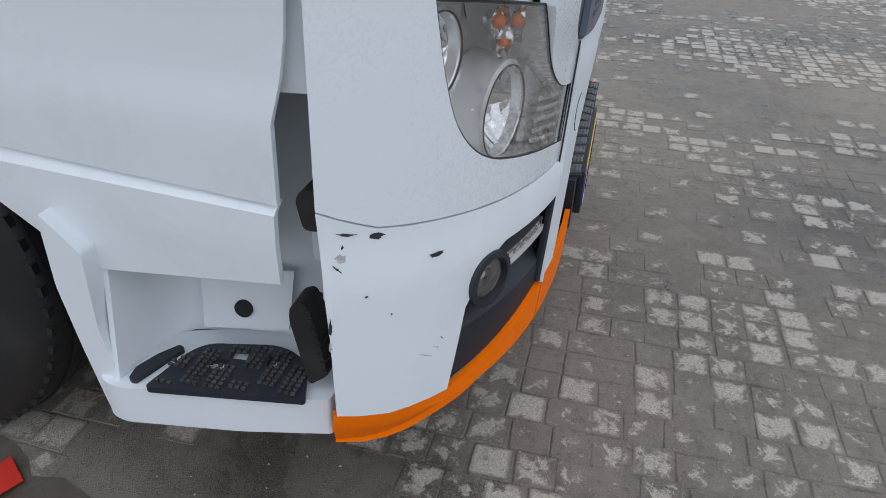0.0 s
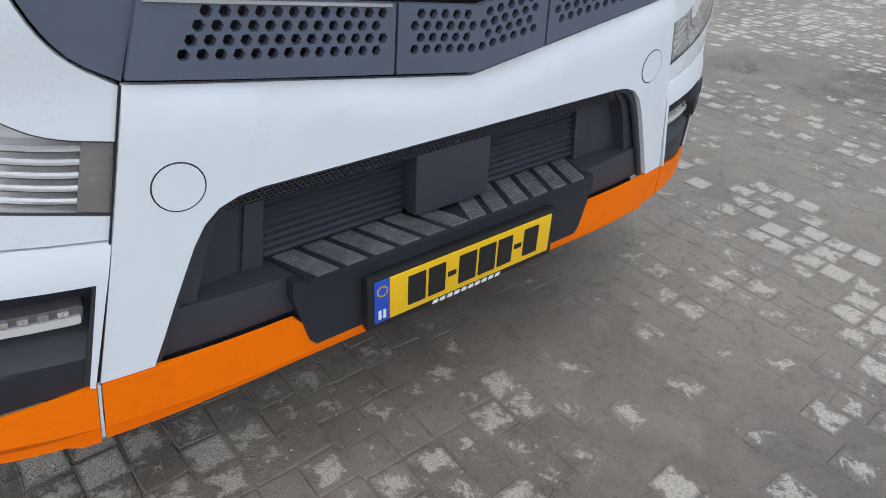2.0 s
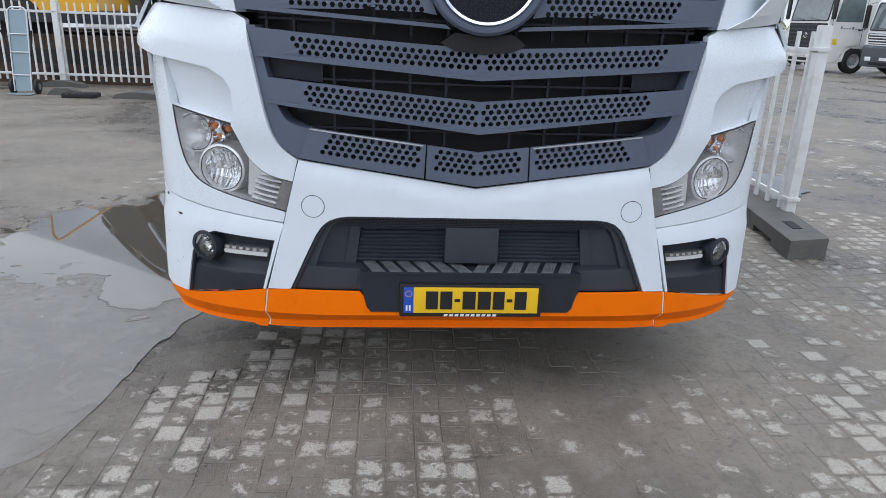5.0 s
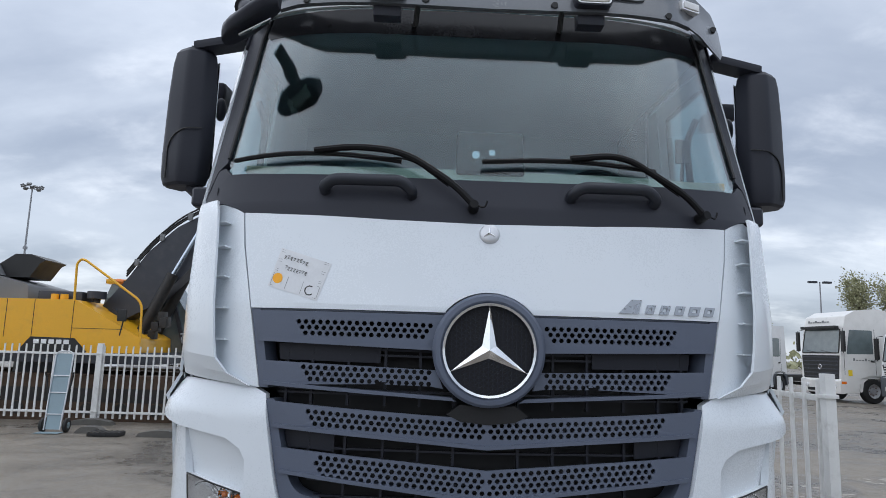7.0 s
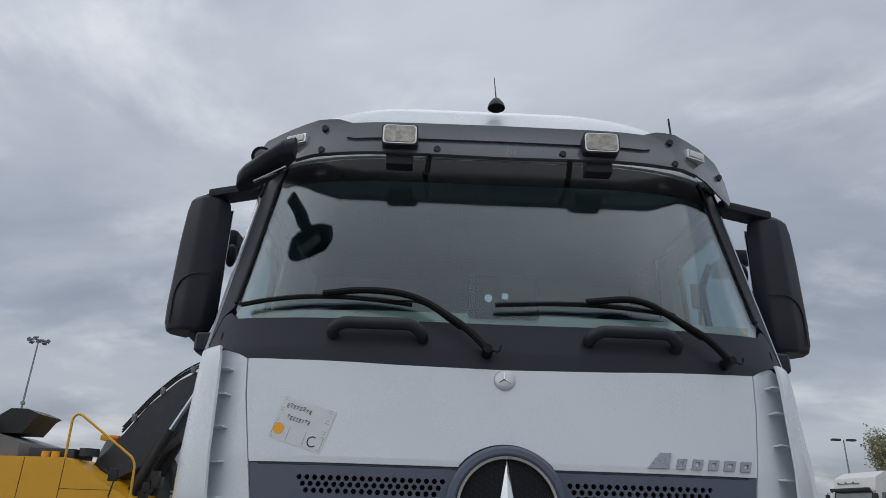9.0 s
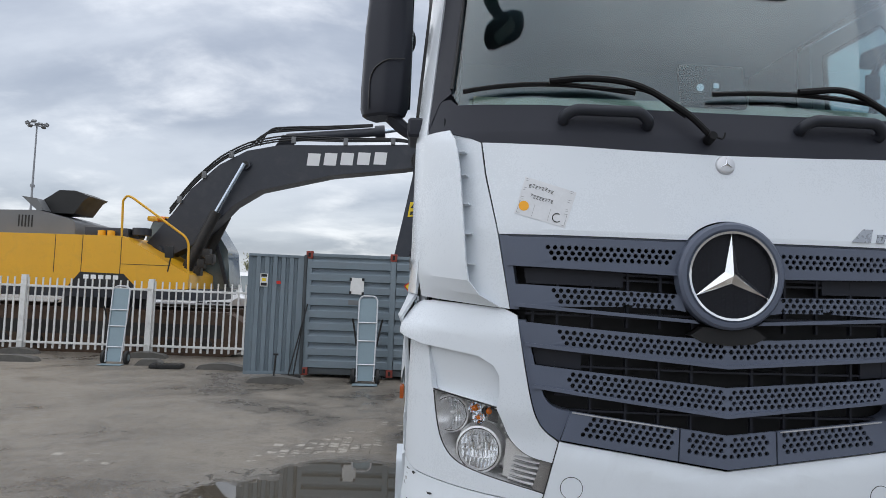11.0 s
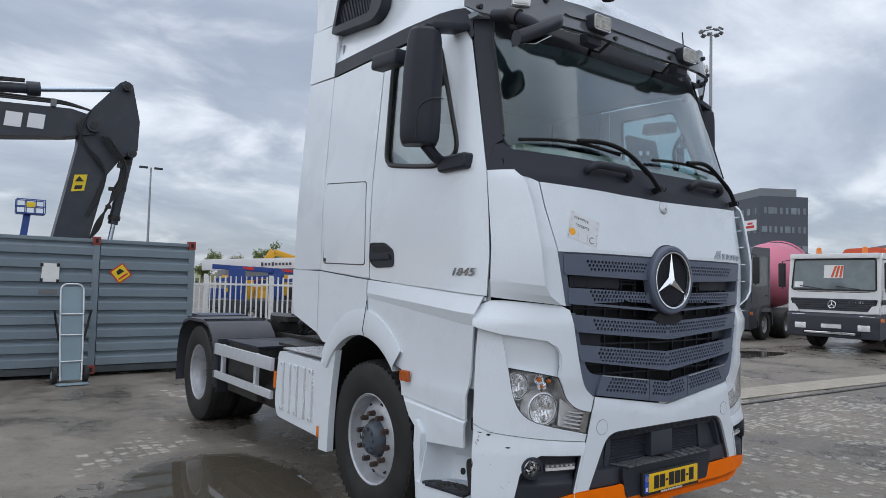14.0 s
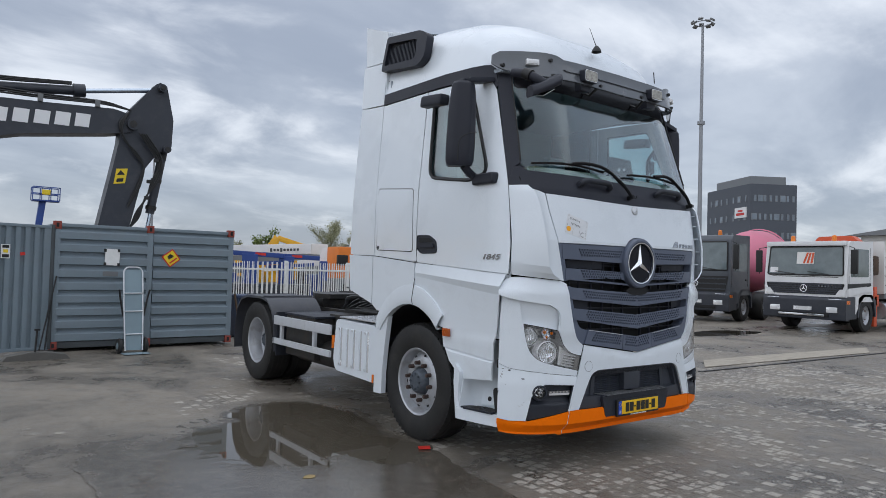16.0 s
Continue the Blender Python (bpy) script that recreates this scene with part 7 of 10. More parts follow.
def fence_section(x0, x1, y0, y1, n, label, top=1.53, post_end=True, pw=0.05):
    """A palisade section between two ends on the ground."""
    a, b = Vector((x0, y0, 0)), Vector((x1, y1, 0))
    d = (b - a).normalized()
    f = thing("fence_section", label, "fence", "white palisade fence sections")
    for z in (0.22, 1.36):
        part("rail", bar(a + Vector((0, 0, z)), b + Vector((0, 0, z)), 0.03, 0.045, 0.004), M_FENCE, f)
    pk = None
    for k in range(n):
        p = a + (b - a) * ((k + 0.5) / n)
        if pk is None:
            bm = box(-0.019, 0.019, -0.012, 0.012, 0.10, top - 0.03)
            for v in bm.verts:
                if v.co.z > 1:
                    v.co.x *= 0.7
            pk = part("picket", join(bm, moved(box(-0.013, 0.013, -0.012, 0.012, 0, 0.035), Matrix.Translation((0, 0, top - 0.03)))), M_FENCE, f)
            ob = pk
        else:
            ob = bpy.data.objects.new("picket", pk.data)
            scene.collection.objects.link(ob)
            ob.parent = f
        ob.matrix_local = Matrix.Translation(p - d.cross(Vector((0, 0, 1))) * 0.02) @ Matrix.Rotation(math.atan2(d.y, d.x), 4, "Z")
    ends = [a, b] if post_end else [a]
    for p in ends:
        part("post", moved(box(-pw, pw, -pw, pw, 0.0, top + 0.05, 0.006), Matrix.Translation(p)), M_FENCE, f)
        for z in (0.24, 1.38):
            part("clamp", moved(box(-pw - 0.015, pw + 0.015, -pw - 0.015, pw + 0.015, z - 0.015, z + 0.015, 0.004), Matrix.Translation(p)), M_FENCE, f)
    return f


def fence_foot(x, y, rz, label="grey recycled-plastic fence foot lying flat", length=0.85):
    bm = slab(rounded([(-length / 2, 0.0), (length / 2, 0.0), (length / 2 - 0.06, 0.07), (0.12, 0.115), (-0.12, 0.115), (-length / 2 + 0.06, 0.07)], 0.012), "xz", -0.12, 0.24)
    ob = solo("ballast_block", moved(bm, pose(x, y, 0, 0, 0, rz)), M_CONC, label, "fence foot", "fence feet")
    return ob


FENCE_LABEL = "white painted steel palisade fence section"
FX = [-14.3, -11.75, -9.2, -6.65, -4.1]
for x0, x1 in zip(FX, FX[1:]):
    fence_section(x0, x1, 11.60, 11.60, 18, FENCE_LABEL, post_end=x1 == FX[-1])
for x in (-9.2, -6.65):
    fence_foot(x + 0.05, 11.40, 4)
fence_section(2.86, 3.02, 2.64, 5.2, 12, "white palisade section leaning beside the truck", top=1.50, pw=0.04)

# heavy block under the fence beside the truck
blk = bmesh.new()
blk = slab([(2.42, 1.83), (2.74, 1.90), (3.06, 3.62), (2.72, 3.68)], "xy", 0.05, 0.09)
fb = solo("fence_block", blk, M_CONC, "worn grey plastic fence base block", "fence foot")
for i, (a, b) in enumerate((((2.42, 1.83), (2.74, 1.90)), ((2.53, 2.52), (2.85, 2.58)), ((2.66, 3.25), (2.98, 3.30)))):
    part("block_foot", slab([(a[0], a[1]), (b[0], b[1]), (b[0] + 0.05, b[1] + 0.32), (a[0] + 0.05, a[1] + 0.32)], "xy", 0.0, 0.05), M_CONC, fb)
# slot not cut: a black plate on top shows its dark inside
part("block_slot", slab([(2.60, 2.12), (2.68, 2.13), (2.71, 2.32), (2.63, 2.31)], "xy", 0.141, 0.003), M_VOID, fb)

# fence behind the tractor, far end of the yard
for k in range(3):
    x0 = 2.2 + 2.2 * k
    fence_section(x0, x0 + 2.15, 18.45 - 0.42 * x0 + 0.3, 18.45 - 0.42 * (x0 + 2.15) + 0.3, 16, "white palisade section before the lifting machines", top=1.6, post_end=k == 2)
fence_section(3.0, 7.2, 18.6, 17.9, 26, "white palisade section behind another fence", top=1.6)

# ---- storage container with an open door ----
cx0, cx1, cy0, cy1, cz0, cz1 = -3.13, -0.13, 9.25, 11.40, 0.06, 2.13
cont = thing("storage_container", "grey-blue ribbed steel storage container, one door open", "container")
for side_y, back in ((cy0, 1), (cy1, -1)):
    n = 9
    for k in range(n):
        z0 = cz0 + 0.10 + (cz1 - cz0 - 0.16) * k / n
        h = (cz1 - cz0 - 0.16) / n
        prof = [(0.0, z0), (-0.058 * back, z0 + 0.016), (-0.058 * back, z0 + h * 0.60), (0.0, z0 + h * 0.84), (0.0, z0 + h), (0.05 * back, z0 + h), (0.05 * back, z0)]
        for xa, xb in ((cx0 + 0.07, cx0 + 1.46), (cx0 + 1.56, cx1 - 0.07)):
            if back < 0 and xa > cx0 + 1:
                continue
            bm = slab([(side_y + p[0], p[1]) for p in prof], "yz", xa, xb - xa if back > 0 else cx1 - 0.14 - xa)
            part("wall_rib", bm, M_CONT, cont)
for x in (cx0, cx0 + 1.45, cx1 - 0.10):
    part("post", box(x, x + 0.10, cy0 - 0.05, cy0 + 0.06, cz0, cz1, 0.008), M_CONT, cont)
    for z in (cz0 - 0.02, cz1 - 0.10):
        cast = part("corner_casting", box(x - 0.008, x + 0.108, cy0 - 0.062, cy0 + 0.07, z, z + 0.13, 0.010), M_RED, cont, "rusty red corner casting")
        # black plate on the casting's face paints the dark of its slot
        part("casting_slot", box(x + 0.03, x + 0.07, cy0 - 0.066, cy0 - 0.060, z + 0.03, z + 0.10), M_VOID, cast)
part("top_rail", box(cx0, cx1, cy0 - 0.045, cy0 + 0.06, cz1 - 0.06, cz1 - 0.005, 0.006), M_CONT, cont)
part("bottom_rail", box(cx0, cx1, cy0 - 0.03, cy0 + 0.06, cz0, cz0 + 0.10, 0.006), M_CONTDARK, cont)
part("roof_sheet", box(cx0, cx1, cy0, cy1, cz1 - 0.03, cz1 - 0.012), M_CONT, cont)
part("floor_sheet", box(cx0, cx1, cy0, cy1, cz0, cz0 + 0.05), M_CONTDARK, cont)
part("end_wall", box(cx1 - 0.06, cx1, cy0, cy1, cz0, cz1 - 0.03), M_CONT, cont)
hx, hy = -3.14, 9.20
dd = (Vector((-4.06, 8.98, 0)) - Vector((hx, hy, 0)))
dl = dd.length
door_m = Matrix.Translation((hx, hy, 0)) @ Matrix.Rotation(math.atan2(dd.y, dd.x), 4, "Z") @ Matrix.Diagonal((1, -1, 1, 1))
prof = []
for k in range(6):
    u = 0.06 + (dl - 0.12) * k / 6
    w = (dl - 0.12) / 6
    prof += [(u, 0.0), (u + w * 0.5, 0.0), (u + w * 0.58, 0.04), (u + w * 0.92, 0.04)]
dprof = [(0.0, 0.0)] + prof + [(dl, 0.0), (dl, 0.055), (0, 0.055)]
dr = part("container_door", moved(slab(dprof, "xy", 0.07, 2.0), door_m), M_CONT, cont, "open corrugated container door", smooth=0.3)
part("door_top_edge", moved(box(0, dl, -0.008, 0.06, 2.03, 2.075, 0.005), door_m), M_CONT, dr)
part("door_bottom_edge", moved(box(0, dl, -0.008, 0.06, 0.05, 0.10, 0.005), door_m), M_CONT, dr)
part("hinge_post", moved(rod((0.0, 0.0, 0.06), (0.0, 0.0, 2.09), 0.03, None, 10), door_m), M_CONTDARK, dr)
dsn = part("warning_sign", moved(box(0.62, 0.745, 0.057, 0.062, 1.52, 1.74), door_m @ Matrix.Translation((0, -0.068, 0))), M_PAPERW, dr, "small white warning sign")
part("sign_print", moved(box(0.635, 0.73, -0.014, -0.010, 1.535, 1.585), door_m), M_INK, dsn)
part("sign_print", moved(box(0.65, 0.715, -0.014, -0.010, 1.61, 1.66), door_m), M_YELLOWS, dsn)
part("sign_print", moved(box(0.635, 0.73, -0.014, -0.010, 1.685, 1.73), door_m), M_INK, dsn)
part("red_tag", moved(slab([(0.40, 1.58), (0.47, 1.57), (0.48, 1.62), (0.41, 1.63)], "xz", -0.012, 0.004), door_m), M_REDS, dr)
note = part("paper_note", slab([(-2.36, 1.45), (-2.13, 1.44), (-2.12, 1.72), (-2.35, 1.73)], "xz", cy0 - 0.064, 0.003), M_PAPERW, cont, "white paper note taped on with black tape")
for x, z in ((-2.355, 1.47), (-2.355, 1.70), (-2.14, 1.70), (-2.14, 1.46)):
    part("tape", box(x - 0.02, x + 0.02, cy0 - 0.069, cy0 - 0.063, z - 0.025, z + 0.025), M_INK, note)
wsn = slab(rounded([(-0.12, -0.12), (0.12, -0.12), (0.12, 0.12), (-0.12, 0.12)], 0.02), "xz", cy0 - 0.065, 0.003)
wm = Matrix.Translation((-1.27, 0, 1.60)) @ Matrix.Rotation(radians(-38), 4, "Y")
wsg = part("hazard_placard", moved(wsn, wm), M_REDS, cont, "tilted red-bordered yellow hazard placard")
part("placard_face", moved(slab([(-0.10, -0.10), (0.10, -0.10), (0.10, 0.10), (-0.10, 0.10)], "xz", cy0 - 0.069, 0.003), wm), M_YELLOWS, wsg)
part("placard_print", moved(slab([(-0.05, 0.0), (0.06, 0.0), (0.03, 0.07), (-0.04, 0.06)], "xz", cy0 - 0.073, 0.003), wm), M_INK, wsg)
part("placard_print", moved(slab([(-0.08, -0.07), (0.08, -0.07), (0.08, -0.045), (-0.08, -0.045)], "xz", cy0 - 0.073, 0.003), wm), M_REDS, wsg)
part("faded_plate", box(-2.38, -2.14, cy0 - 0.064, cy0 - 0.059, 1.26, 1.34), M_EXMID, cont)


def hand_truck(x, y, rz, label):
    """A tall sack truck leaning back: frame tubes, plate, wheels, grips."""
    h = thing("hand_truck", label, "hand truck", "hand trucks", (x, y, 0), rz)
    lean = Matrix.Rotation(radians(-9), 4, "X")
    part("back_plate", moved(slab(rounded([(-0.135, 0.30), (0.135, 0.30), (0.15, 1.30), (0.135, 1.40), (-0.135, 1.40), (-0.15, 1.30)], 0.04), "xz", 0.0, 0.012), lean), M_CARTBLUE, h)
    part("lower_plate", moved(slab([(-0.12, 0.06), (0.12, 0.06), (0.12, 0.30), (-0.12, 0.30)], "xz", 0.0, 0.01), lean), M_CARTBLUE, h)
    for s in (-1, 1):
        part("frame_tube", moved(sweep(arc_pts([(0.135 * s, -0.01, 0.05), (0.15 * s, -0.01, 0.75), (0.15 * s, -0.01, 1.38), (0.10 * s, -0.01, 1.44), (0.0, -0.01, 1.44)], 0.06), 0.014, 8), lean), M_ALU, h)
        part("grip", moved(sweep(arc_pts([(0.16 * s, 0.0, 0.62), (0.22 * s, -0.05, 0.95), (0.24 * s, -0.10, 1.05)], 0.05), 0.016, 7), lean), M_INK, h)
        w = part("wheel", moved(lathe([(0.05, -0.03), (0.10, -0.035), (0.125, -0.02), (0.125, 0.02), (0.10, 0.035), (0.05, 0.03)], 24, "x", closed=True), Matrix.Translation((0.20 * s, 0.10, 0.125))), M_RUBBER, h)
        part("wheel_hub", moved(lathe([(0.001, 0.038 * s), (0.055, 0.036 * s), (0.055, -0.03 * s)], 18, "x"), Matrix.Translation((0.20 * s, 0.10, 0.125))), M_CARTBLUE, w)
    part("axle", rod((-0.20, 0.10, 0.125), (0.20, 0.10, 0.125), 0.012), M_ALU, h)
    for z in (0.32, 0.70, 1.0):
        part("crossbar", moved(rod((-0.15, -0.014, z), (0.15, -0.014, z), 0.012), lean), M_ALU, h)
    part("toe_plate", box(-0.20, 0.20, -0.22, 0.0, 0.012, 0.022, 0.002), M_CARTBLUE, h)
    return h


hand_truck(-1.99, 8.52, 3, "blue-grey tall hand truck leaning by the container")
hand_truck(-6.66, 10.05, 4, "blue-grey tall hand truck standing before the fence")

# tools and feet lying about
ft = fence_foot(-3.40, 8.42, 2, "grey fence foot with a shovel handle upright in it", 0.90)
part("shovel_handle", rod((-3.42, 8.36, 0.08), (-3.40, 8.36, 0.46), 0.014), M_INK, ft)
part("shovel_grip", box(-3.44, -3.36, 8.345, 8.375, 0.44, 0.47, 0.008), M_INK, ft)
fence_foot(-4.65, 9.90, -3, "grey fence foot lying beside the fence", 0.9)
fence_foot(-6.05, 10.20, 5, "grey fence foot lying beside the fence", 0.5)
fence_foot(-8.5, 10.15, 5, "grey fence foot lying beside the fence", 0.9)
mat_ = moved(box(-0.27, 0.27, -0.16, 0.16, 0.0, 0.075, 0.02), pose(-5.62, 9.85, 0, 0, 0, 3))
cr = solo("rubber_tub", mat_, M_SEAL, "flat black rubber tub on the ground", "tub")
for k in range(6):
    part("tub_rib", moved(box(-0.24 + 0.09 * k, -0.22 + 0.09 * k, -0.165, 0.165, 0.0, 0.08, 0.004), pose(-5.62, 9.85, 0, 0, 0, 3)), M_RUBBER, cr)
for (x0, z0, x1, z1, y0, y1) in ((-3.30, 0.02, -3.07, 1.25, 8.95, 9.17), (-3.22, 0.02, -3.12, 1.00, 8.98, 9.14)):
    bl = solo("broom", rod((x0, y0, z0 + 0.05), (x1, y1, z1), 0.012), M_INK, "dark broom leaning on the container", "broom")
    part("broom_head", box(x0 - 0.12, x0 + 0.12, y0 - 0.04, y0 + 0.04, 0.0, 0.07, 0.01), M_GREASE, bl)
bl = solo("pole", rod((0.10, 9.2, 0.0), (-0.06, 9.24, 0.95), 0.02), M_TRACK, "brown pole leaning on the container end", "pole")
bn = solo("blue_bin", slab(rounded([(0.40, 0.0), (1.05, 0.0), (1.12, 0.82), (0.36, 0.82)], 0.03), "xz", 10.2, 0.6), M_BLUEBIN, "dark blue plastic bin behind the tractor", "bin")
part("bin_lid", box(0.32, 1.16, 10.15, 10.86, 0.82, 0.88, 0.02), M_BLUEBIN, bn)

# ---- excavator ----
ex = thing("excavator", "large yellow crawler excavator with dark grey boom", "excavator")
HY, HY2 = 12.15, 15.0
house = [(-12.6, 1.42), (-12.6, 2.42), (-8.94, 2.47), (-7.54, 2.48), (-6.42, 1.88), (-6.12, 1.72), (-6.09, 1.39), (-7.0, 1.37), (-9.93, 1.37)]
hb_ = part("engine_housing", slab(rounded(house, 0.04), "xz", HY, HY2 - HY), M_EXYEL, ex, "yellow engine housing")
for x in (-8.94, -8.37):
    part("panel_gap", box(x - 0.006, x + 0.006, HY - 0.004, HY + 0.004, 1.66, 2.46), M_INK, hb_)
part("panel_gap", box(-7.56, -7.548, HY - 0.004, HY + 0.004, 1.66, 2.47), M_INK, hb_)
part("panel_gap", box(-7.54, -6.5, HY - 0.004, HY + 0.004, 1.875, 1.885), M_INK, hb_)
nm = part("name_panel", slab([(-8.64, 1.34), (-8.38, 1.68), (-7.47, 1.67), (-7.20, 1.40), (-7.25, 1.33)], "xz", HY - 0.012, 0.02), M_INK, ex)
for k in range(5):
    x = -8.30 + 0.155 * k
    part("name_bar", slab([(x, 1.54), (x + 0.11, 1.54), (x + 0.11, 1.63), (x, 1.63)], "xz", HY - 0.018, 0.008), M_LAMPGREY, nm)
part("deck", box(-12.6, -5.9, HY + 0.05, HY2 - 0.05, 1.15, 1.40, 0.02), M_EXGREY, ex)
part("upper_cover", slab(rounded([(-12.6, 2.43), (-12.6, 2.95), (-10.43, 2.97), (-9.55, 3.0), (-8.75, 2.80), (-8.72, 2.45)], 0.06), "xz", HY + 0.35, 1.9), M_EXMID, ex, "grey engine cover")
for k in range(5):
    part("cover_slot", box(-9.95 + 0.07 * k, -9.92 + 0.07 * k, HY + 0.344, HY + 0.352, 2.62, 2.88), M_INK, ex)
flap = slab([(-9.55, 2.98), (-9.72, 3.20), (-9.30, 3.50), (-8.95, 3.50), (-8.62, 3.38), (-8.74, 3.30), (-8.95, 2.98)], "xz", HY + 0.7, 0.9)
part("open_engine_flap", flap, M_INK, ex, "open black engine flap")
part("flap_side", slab([(-9.95, 3.30), (-9.60, 3.0), (-9.45, 3.0), (-9.62, 3.26)], "xz", HY + 0.4, 0.6), M_EXMID, ex)
part("deck_boxes", box(-8.55, -7.6, HY + 0.4, HY + 1.3, 2.46, 2.68, 0.04), M_EXGREY, ex)
for x in (-8.1, -7.9):
    part("filler_cap", rod((x, HY + 0.25, 2.46), (x, HY + 0.25, 2.60), 0.08, None, 14), M_EXYEL, ex)
pre = part("precleaner", rod((-7.38, HY + 0.6, 2.48), (-7.38, HY + 0.6, 2.56), 0.07, None, 12), M_INK, ex)
part("precleaner_bowl", rod((-7.38, HY + 0.6, 2.54), (-7.38, HY + 0.6, 2.70), 0.20, None, 20), M_EXGREY, pre)
part("hand_rail", sweep(arc_pts([(-7.56, HY, 2.45), (-7.585, HY, 3.25), (-7.50, HY, 3.35), (-7.40, HY, 3.32), (-6.22, HY, 2.52), (-6.14, HY, 2.38), (-6.11, HY, 1.60)], 0.10), 0.026, 8), M_EXYEL, ex, "yellow bent hand rail")
lm = part("beacon_arm", rod((-7.30, HY + 1.6, 3.02), (-7.05, HY + 1.6, 3.02), 0.02), M_INK, ex)
part("beacon", rod((-7.42, HY + 1.6, 3.02), (-7.25, HY + 1.6, 3.02), 0.07, 0.06, 12), M_ORANGEV, lm)
part("mirror_arm", sweep([(-6.55, HY, 1.75), (-6.50, HY, 2.05), (-6.50, HY, 2.25)], 0.015, 6), M_INK, ex)
part("side_mirror", box(-6.62, -6.44, HY - 0.04, HY + 0.03, 2.05, 2.30, 0.02), M_INK, ex)
boom = [(-7.43, 2.38), (-6.88, 3.09), (-6.49, 3.68), (-5.88, 4.27), (-5.26, 4.63), (-4.5, 4.80), (-2.99, 4.86), (-1.57, 4.94), (-1.10, 4.84), (-1.05, 4.62), (-1.18, 4.46), (-1.63, 4.37), (-3.3, 4.14), (-4.94, 3.72), (-5.5, 3.35), (-5.93, 2.86), (-6.38, 2.40), (-6.93, 2.10), (-7.25, 2.0)]
bmm = part("boom", slab(boom, "xz", 13.12, 0.56), M_EXGREY, ex, "dark grey excavator boom", smooth=0.4)
for k in range(5):
    x, z, w, h = -3.88 + 0.385 * k, 4.49 + 0.024 * k, 0.345, 0.145
    ring_ = slab([(x, z - h), (x + w - 0.06, z - h), (x + w - 0.03, z + h), (x + 0.03, z + h)], "xz", 13.11, 0.006)
    part("name_bar", ring_, M_WHITEINK, bmm)
stick = [(-1.22, 4.98), (-0.68, 5.66), (-0.57, 5.73), (-0.42, 5.66), (-0.25, 4.88), (-0.27, 4.25), (-0.58, 4.05), (-0.84, 3.67), (-1.12, 2.33), (-1.35, 1.2), (-2.0, 1.2), (-1.77, 2.35), (-1.58, 3.34), (-1.42, 4.2), (-1.40, 4.5)]
sk = part("dipper_arm", slab(stick, "xz", 13.18, 0.44), M_EXGREY, ex, "dark grey dipper arm", smooth=0.4)
part("arm_sticker", slab([(-1.50, 3.25), (-1.26, 3.29), (-1.21, 3.63), (-1.45, 3.60)], "xz", 13.172, 0.004), M_YELLOWS, sk)
part("sticker_print", slab([(-1.44, 3.46), (-1.27, 3.48), (-1.36, 3.58)], "xz", 13.166, 0.004), M_INK, sk)
part("sticker_print", slab([(-1.45, 3.30), (-1.31, 3.32), (-1.29, 3.40), (-1.43, 3.38)], "xz", 13.166, 0.004), M_INK, sk)
for x, z, r in ((-1.16, 4.64, 0.13), (-5.27, 4.30, 0.12), (-0.55, 5.58, 0.09), (-0.40, 4.16, 0.09), (-7.15, 2.2, 0.15)):
    part("pivot_pin", rod((x, 13.02, z), (x, 13.74, z), r, None, 18), M_EXGREY, ex)
    part("pin_cap", rod((x, 13.0, z), (x, 13.03, z), r * 0.6, None, 14), M_GREASE, ex)
part("arm_cylinder", rod((-4.42, 13.4, 5.03), (-2.15, 13.4, 5.29), 0.105, None, 14), M_EXGREY, ex)
part("cylinder_head", rod((-2.35, 13.4, 5.27), (-2.12, 13.4, 5.295), 0.15, None, 14), M_EXGREY, ex)
part("piston_rod", rod((-2.15, 13.4, 5.29), (-0.60, 13.4, 5.58), 0.055, None, 12), M_ROD, ex)
part("cylinder_lug", slab([(-4.7, 4.75), (-4.2, 4.78), (-4.32, 5.08), (-4.5, 5.08)], "xz", 13.3, 0.2), M_EXGREY, ex)
for y in (12.98, 13.82):
    part("boom_rod", rod((-5.27, y, 4.30), (-5.90, y, 3.05), 0.055, None, 12), M_ROD, ex)
    part("boom_cylinder", rod((-5.84, y, 3.17), (-6.55, y, 1.55), 0.12, 0.13, 14), M_GREASE, ex)
part("bucket_rod", rod((-0.62, 13.4, 2.75), (-0.74, 13.4, 2.0), 0.05, None, 12), M_ROD, ex)
part("bucket_cylinder", rod((-0.40, 13.4, 4.15), (-0.65, 13.4, 2.65), 0.10, None, 14), M_EXGREY, ex)
bk = slab(rounded([(-2.1, 1.25), (-1.2, 1.3), (-0.7, 0.8), (-0.9, 0.2), (-1.6, 0.0), (-2.0, 0.5)], 0.2), "xz", 12.7, 1.4)
part("bucket", bk, M_EXGREY, ex)
rng = random.Random(9)
for off in (0.05, 0.10, 0.16):
    pts = [(-6.95, 13.15, 3.05 + off), (-6.45, 13.15, 3.75 + off), (-5.85, 13.15, 4.34 + off), (-5.2, 13.15, 4.70 + off), (-4.4, 13.15, 4.88 + off), (-3.0, 13.15, 4.92 + off * 0.7), (-1.7, 13.15, 5.0 + off * 0.5), (-1.2, 13.1, 4.95)]
    part("boom_hose", sweep(arc_pts(pts, 0.3), 0.022, 6), M_INK, ex)
